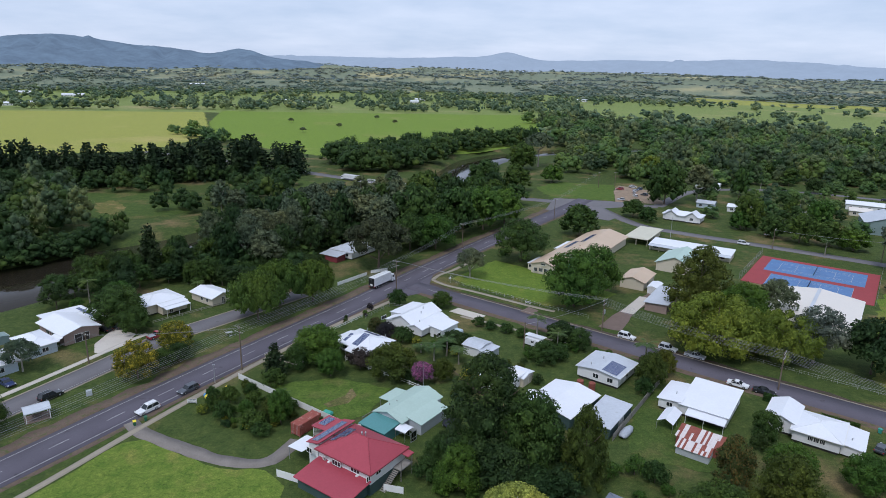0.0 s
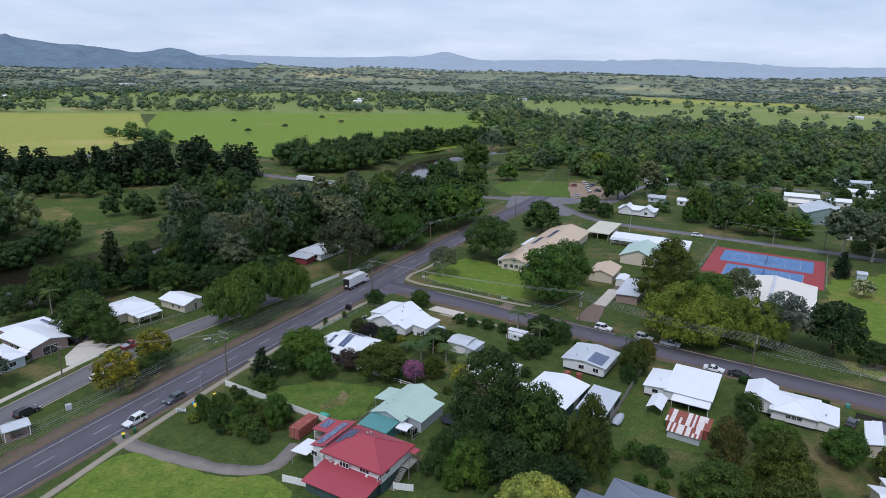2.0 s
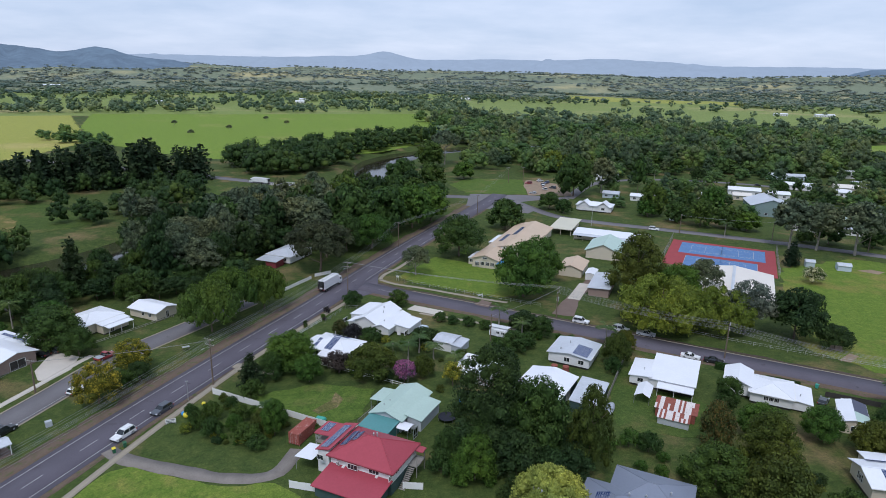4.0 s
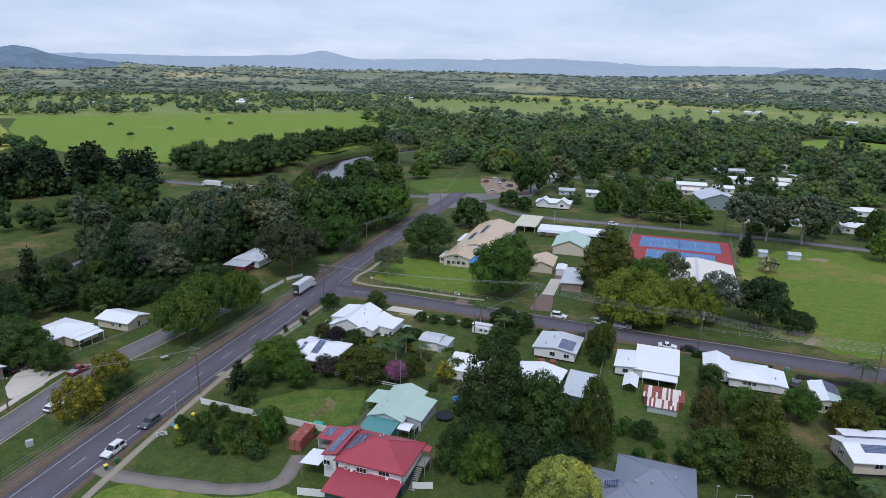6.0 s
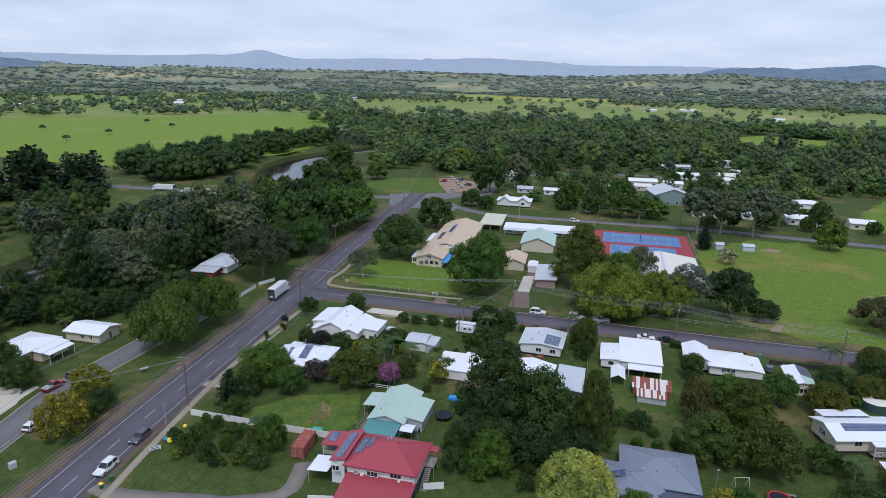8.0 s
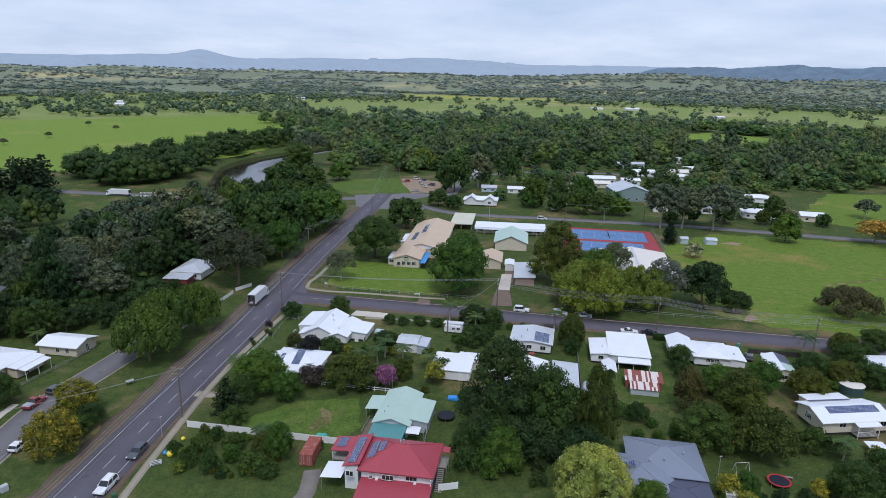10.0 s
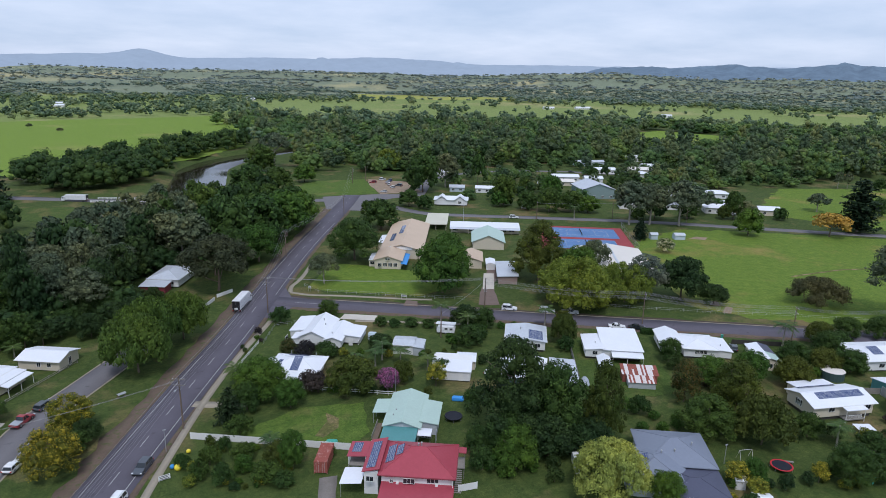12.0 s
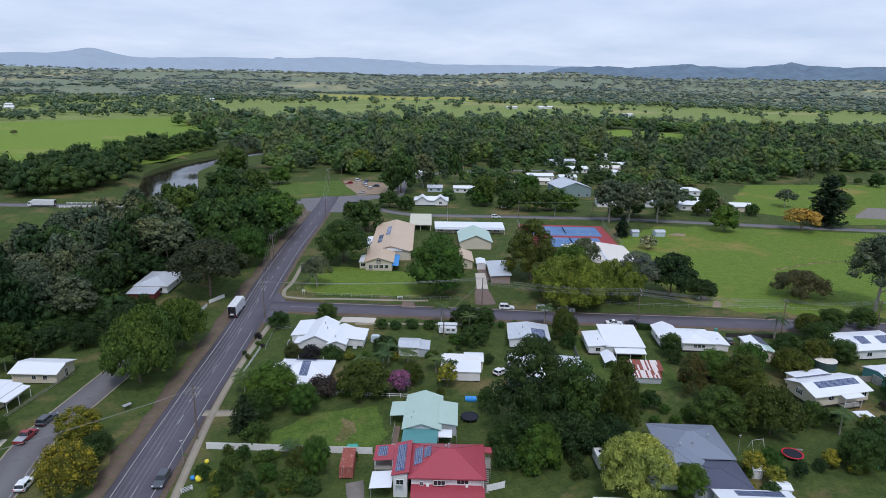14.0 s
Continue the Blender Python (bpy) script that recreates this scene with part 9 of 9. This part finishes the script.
def panel_fence(words, a, b, tall, mat, piece=2.4, slats=False):
    n = max(1, round(math.dist(a, b) / piece))
    rot = math.degrees(math.atan2(b[1] - a[1], b[0] - a[0]))
    f_ = base("fence", words, "fence", a[0], a[1], 0, rot)
    w = math.dist(a, b) / n
    for k in range(n + 1):
        bm = bmesh.new()
        box(bm, k * w - 0.05, -0.05, 0, k * w + 0.05, 0.05, tall + 0.05)
        part("post", bm, M[mat], f_)
        if k < n and not slats:
            bm = bmesh.new()
            box(bm, k * w + 0.055, -0.02, 0.05, (k + 1) * w - 0.055, 0.02, tall)
            part("panel", bm, M[mat], f_)
        if k < n and slats:
            for z in (tall * 0.4, tall * 0.85):
                bm = bmesh.new()
                box(bm, k * w + 0.055, -0.025, z - 0.06, (k + 1) * w - 0.055, 0.025, z + 0.06)
                part("rail", bm, M[mat], f_)
    return f_


panel_fence("white sheet fence between two gardens", (-46.0, 135.2), (-20.0, 116.4), 1.5, "trim")
panel_fence("low white sheet fence beside the driveway", (-28.0, 98.8), (-20.4, 95.6), 1.5, "trim")
panel_fence("short white sheet fence beside the house", (-8.6, 95.4), (-5.2, 94.6), 1.4, "trim")
panel_fence("silvered timber paling fence between the yards", (35.6, 112.4), (56.2, 141.6), 1.6, "grey_timber", 1.2)
panel_fence("white two-rail garden fence", (-22.6, 146.0), (0.0, 129.6), 1.1, "trim", 2.6, True)
panel_fence("white two-rail fence beside the corner house", (-30.0, 163.0), (-22.0, 174.6), 1.0, "trim", 2.4, True)
panel_fence("white roadside fence before the house in the gums", (-33.6, 202.6), (-25.2, 214.2), 1.2, "trim", 2.2)
panel_fence("low white boarded fence beside the main road", (-24.0, 216.4), (-18.4, 219.6), 1.2, "trim", 2.2)
panel_fence("low timber rail fence before the cream houses", (-80.0, 166.6), (-64.0, 184.0), 0.9, "grey_timber", 3.0, True)
panel_fence("dark timber fence behind the patched-roof house", (91.6, 113.6), (104.0, 104.4), 1.3, "dark_under", 1.8)
panel_fence("weathered timber fence beside the long house", (88.4, 83.2), (97.6, 77.4), 1.6, "grey_timber", 1.8)
for x, y, L, w_, r_, hg in ((77.2, 129.0, 6.0, 1.6, -37, 1.5), (86.6, 121.2, 7.0, 1.0, -37, 0.9)):
    hd = base("hedge", "clipped dark green hedge at the street front", "hedge", x, y, 0, r_)
    rs = np.random.default_rng(int(x))
    P = rs.uniform([-L / 2, -w_ / 2, 0.05], [L / 2, w_ / 2, hg], (1500, 3))
    face = rs.integers(0, 3, 1500)
    P[:, 2] = np.where(face == 0, hg, P[:, 2])
    P[:, 1] = np.where(face == 1, np.sign(P[:, 1]) * w_ / 2, P[:, 1])
    P[:, 0] = np.where(face == 2, np.sign(P[:, 0]) * L / 2, P[:, 0])
    v, q = leaf_cards(rs, P, np.c_[P[:, :2] * 0.3, np.full(1500, 0.6)], 0.16)
    bm = bmesh.new()
    box(bm, -L / 2 + 0.1, -w_ / 2 + 0.1, 0, L / 2 - 0.1, w_ / 2 - 0.1, hg - 0.1)
    part("stems", bm, M["round"], hd)
    part("leaves", np_mesh("leaves", v, [q], M["round"]), None, hd)

# ---- bridge ----
br = base("bridge", "white-railed concrete road bridge over the river", "bridge", -26.0, 393.2, 0, -27)
bm = bmesh.new()
box(bm, -26, -4.6, -0.7, 30, 4.6, 0.055)
part("deck", bm, M["concrete"], br)
for s in (-4.5, 4.5):
    bm = bmesh.new()
    for z in (0.5, 0.95):
        box(bm, -26, s - 0.06, z, 30, s + 0.06, z + 0.16)
    part("guard_rail", bm, M["trim"], br)
    for k in range(24):
        bm = bmesh.new()
        box(bm, -25.8 + k * 2.4, s - 0.08, 0.05, -25.6 + k * 2.4, s + 0.08, 1.1)
        part("rail_post", bm, M["trim"], br)
for x in (-12, 4, 18):
    bm = bmesh.new()
    box(bm, x - 0.5, -3.6, -4.6, x + 0.5, 3.6, -0.7)
    part("pier", bm, M["concrete"], br)

# ---- shelter, bins, play things, signs ----
s_ = base("picnic_shelter", "small grey gable-roofed picnic shelter on posts", "shelter", -81.5, 116.6, 0, 40)
part("roof", roof_bm(-2.4, -1.9, 2.4, 1.9, 2.3, 0.7, "gable_x"), M["worn_roof"], s_)
post_row(s_, [(-2.1, -1.6), (2.1, -1.6), (-2.1, 1.6), (2.1, 1.6)], 0, 2.3, 0.07, "trim")
bm = bmesh.new()
box(bm, -2.3, -1.8, 0.0, 2.3, 1.8, 0.1)
part("floor_slab", bm, M["pavers"], s_)
t_ = base("picnic_table", "dark timber picnic table with two benches", "table", -81.5, 116.6, 0.1, 40)
for nm, a in (("tabletop", (-0.9, -0.38, 0.72, 0.9, 0.38, 0.77)), ("bench", (-0.9, -0.85, 0.42, 0.9, -0.6, 0.47)), ("bench", (-0.9, 0.6, 0.42, 0.9, 0.85, 0.47))):
    bm = bmesh.new()
    box(bm, *a)
    part(nm, bm, M["timber"], t_)
for x in (-0.6, 0.6):
    bm = bmesh.new()
    box(bm, x - 0.04, -0.8, 0, x + 0.04, 0.8, 0.41)
    box(bm, x - 0.04, -0.06, 0.41, x + 0.04, 0.06, 0.72)
    part("leg", bm, M["timber"], t_)


def bin_(x, y, rot, body, lid, words):
    b = base("wheelie_bin", words, "bin", x, y, 0.03, rot)
    bm = bmesh.new()
    lo = [bm.verts.new((sx * 0.22, sy * 0.26, 0.06)) for sx, sy in ((-1, -1), (1, -1), (1, 1), (-1, 1))]
    hi = [bm.verts.new((sx * 0.29, sy * 0.36, 0.98)) for sx, sy in ((-1, -1), (1, -1), (1, 1), (-1, 1))]
    bm.faces.new(lo[::-1])
    bm.faces.new(hi)
    for k in range(4):
        bm.faces.new((lo[k], lo[(k + 1) % 4], hi[(k + 1) % 4], hi[k]))
    part("body", bm, M[body], b)
    bm = bmesh.new()
    slab(bm, [(-0.32, -0.4, 1.03), (0.32, -0.4, 1.03), (0.32, 0.38, 1.08), (-0.32, 0.38, 1.08)], 0.05)
    part("lid", bm, M[lid], b)
    for s in (-0.2, 0.2):
        wheel(b, s, 0.3, 0.1, 0.05)


bin_(-60.6, 114.4, 30, "green_plastic", "yellow_plastic", "green wheelie bin with a yellow lid at the roadside")
bin_(-59.2, 116.2, 30, "green_plastic", "green_plastic", "dark green wheelie bin at the roadside")
bin_(92.6, 117.4, 30, "teal_plastic", "teal_plastic", "green wheelie bin on the street verge")
cab_ = base("utility_cabinet", "grey-green steel utility cabinet on the verge", "cabinet", -76.0, 126.2, 0, 30)
bm = bmesh.new()
box(bm, -0.6, -0.4, 0, 0.6, 0.4, 1.25)
bmesh.ops.bevel(bm, geom=bm.edges[:], offset=0.04, segments=1, affect="EDGES")
part("body", bm, M["grey_wall"], cab_)
for s in (-0.29, 0.29):
    bm = bmesh.new()
    box(bm, s - 0.26, -0.43, 0.12, s + 0.26, -0.405, 1.15)
    part("door", bm, M["grey_wall"], cab_)


def trampoline(x, y, r, rim, words):
    t = base("trampoline", words, "trampoline", x, y, 0)
    bm = bmesh.new()
    cyl(bm, 0, 0, 0.82, 0.86, r * 0.84, seg=28)
    part("mat", bm, M["black"], t)
    a = np.linspace(0, 2 * np.pi, 28, endpoint=False)
    v = np.concatenate([np.c_[rr * np.cos(a), rr * np.sin(a), np.full(28, z)] for rr, z in ((r * 0.85, 0.88), (r, 0.90), (r, 0.80), (r * 0.85, 0.80))])
    q = [(i * 28 + k, i * 28 + (k + 1) % 28, ((i + 1) % 4) * 28 + (k + 1) % 28, ((i + 1) % 4) * 28 + k) for i in range(4) for k in range(28)]
    part("pad", np_mesh("pad", v, [np.array(q)], M[rim]), None, t)
    for k in range(6):
        bm = bmesh.new()
        cyl(bm, r * 0.95 * math.cos(k * 1.047), r * 0.95 * math.sin(k * 1.047), 0, 0.8, 0.03, seg=6)
        part("leg", bm, M["steel"], t)
    return t


trampoline(48.0, 71.6, 2.0, "red_pad", "round trampoline with red padding on a lawn")
trampoline(3.4, 116.6, 1.9, "black", "round black trampoline on a lawn")
pl = base("paddling_pool", "bright blue covered paddling pool", "pool", 8.6, 123.2, 0, -36)
bm = bmesh.new()
box(bm, -1.3, -0.8, 0, 1.3, 0.8, 0.7)
bmesh.ops.bevel(bm, geom=bm.edges[:], offset=0.15, segments=2, affect="EDGES")
part("cover", bm, M["blue_plastic"], pl)
cv = base("covered_trailer", "small trailer under a sea-green cover", "trailer", -22.6, 119.6, 0, -30)
bm = bmesh.new()
box(bm, -1.1, -0.8, 0.35, 1.1, 0.8, 1.1)
bmesh.ops.bevel(bm, geom=bm.edges[:], offset=0.2, segments=2, affect="EDGES")
part("cover", bm, M["teal_plastic"], cv)
for s in (-0.75, 0.75):
    wheel(cv, 0, s, 0.3, 0.16)
cb = base("cubby_house", "sea-green round garden playhouse", "playhouse", 58.4, 61.6, 0, 0)
bm = bmesh.new()
cyl(bm, 0, 0, 0, 1.4, 1.1, seg=12)
part("wall", bm, M["teal_plastic"], cb)
bm = bmesh.new()
cyl(bm, 0, 0, 1.405, 2.3, 1.3, 0.15, 12)
part("roof", bm, M["teal_plastic"], cb)
sw = base("swing_frame", "thin white tubular swing frame on a lawn", "swing", 44.8, 77.0, 0, -20)
for x in (-1.3, 1.3):
    for s in (-0.8, 0.8):
        v, q = tube([(x, s, 0), (x, 0, 2.1)], [0.03, 0.03], 6)
        part("leg", np_mesh("leg", v, [q], M["trim"]), None, sw)
v, q = tube([(-1.35, 0, 2.1), (1.35, 0, 2.1)], [0.035, 0.035], 6)
part("crossbar", np_mesh("crossbar", v, [q], M["trim"]), None, sw)
bc = base("garden_bench", "low timber bench beside the trampoline", "bench", 51.0, 72.0, 0, -40)
bm = bmesh.new()
box(bm, -0.9, -0.25, 0.4, 0.9, 0.25, 0.46)
part("seat", bm, M["grey_timber"], bc)
for x in (-0.7, 0.7):
    bm = bmesh.new()
    box(bm, x - 0.05, -0.2, 0, x + 0.05, 0.2, 0.4)
    part("leg", bm, M["grey_timber"], bc)


def board(x, y, rot, w, hgt, z, rows, words, face="trim", ink="car_dark"):
    """A sign board on posts, with bars for its lettering."""
    s = base("sign", words, "sign", x, y, 0, rot)
    bm = bmesh.new()
    box(bm, -w / 2, -0.03, z, w / 2, 0.03, z + hgt)
    b = part("board", bm, M[face], s)
    post_row(s, [(-w / 2 + 0.1, 0.08), (w / 2 - 0.1, 0.08)], 0, z + hgt, 0.04, "steel")
    for k in range(rows):
        zz = z + hgt * (k + 0.25) / rows
        bm = bmesh.new()
        box(bm, -w * 0.4, -0.038, zz, w * (0.4 - 0.12 * (k % 2)), -0.031, zz + hgt * 0.45 / rows)
        part("lettering_bar", bm, M[ink], b)
    return s


board(-52.4, 123.4, 5, 2.0, 0.9, 0.3, 3, "white roadside banner with dark lettering")
board(28.2, 187.6, -37, 1.8, 0.6, 0.9, 1, "small white sign on the school lawn")
board(4.0, 208.6, -37, 0.9, 0.7, 1.2, 2, "small white traffic sign at the junction")
for x, y, m_n, r_, words in ((-50.6, 126.6, "blue_plastic", 0.5, "bright blue plastic drum in the garden"), (-49.8, 125.6, "yellow_plastic", 0.7, "yellow inflatable garden ornament"), (-47.2, 130.4, "yellow_plastic", 0.45, "round yellow garden float")):
    o_ = base("garden_ornament", words, "ornament", x, y, 0.0)
    bm = bmesh.new()
    bmesh.ops.create_icosphere(bm, subdivisions=2, radius=r_, matrix=Matrix.Translation((0, 0, r_ * 0.9)) @ Matrix.Diagonal((1, 1, 0.9, 1)))
    part("body", bm, M[m_n], o_)
st_ = base("roadside_stall", "small grey letterbox stand on the verge", "stand", -56.2, 159.8, 0, 20)
part("roof", roof_bm(-0.9, -0.5, 0.9, 0.5, 1.0, 0.2, "gable_x", 0.05), M["steel"], st_)
post_row(st_, [(-0.7, -0.3), (0.7, -0.3), (-0.7, 0.3), (0.7, 0.3)], 0, 1.0, 0.05, "timber")
for x, y, L, W, hh, rot in ((174.8, 200.8, 4.6, 4.0, 2.2, -30), (164.6, 206.4, 3.2, 3.0, 2.3, -30)):
    h = base("field_shed", "small silver-blue sports shed on the playing field", "shed", x, y, 0, rot)
    volume(h, -L / 2, -W / 2, L / 2, W / 2, 0, hh, "gable_x", 0.7, "blue_wall", "worn_roof", 0.2)
    opening(h, 0, -W / 2, 0.02, "s", 1.6, 1.9, "door", "blue_wall", "alu")
mast = base("aerial_mast", "thin steel aerial mast beside the house", "mast", -2.8, 131.6)
v, q = tube([(0, 0, 0), (0, 0, 7.0)], [0.05, 0.04], 6)
part("mast_pole", np_mesh("mast_pole", v, [q], M["steel"]), None, mast)
for x, y, t_ in ((98.0, 262.0, 13.0), (-50.8, 133.0, 4.5), (40.0, 78.0, 4.0)):
    lp = base("light_pole", "slender steel light pole", "light pole", x, y)
    v, q = tube([(0, 0, 0), (0, 0, t_)], [0.08, 0.05], 6)
    part("pole", np_mesh("pole", v, [q], M["steel"]), None, lp)
    bm = bmesh.new()
    box(bm, -0.3, -0.1, t_, 0.3, 0.1, t_ + 0.15)
    part("lamp_head", bm, M["steel"], lp)
for x, y in ((-150, 700), (-120, 760), (-60, 830), (-20, 610), (-190, 820), (-90, 900)):
    tree("open", x, y, 6.0, 4.0, "lone tree in the pasture")
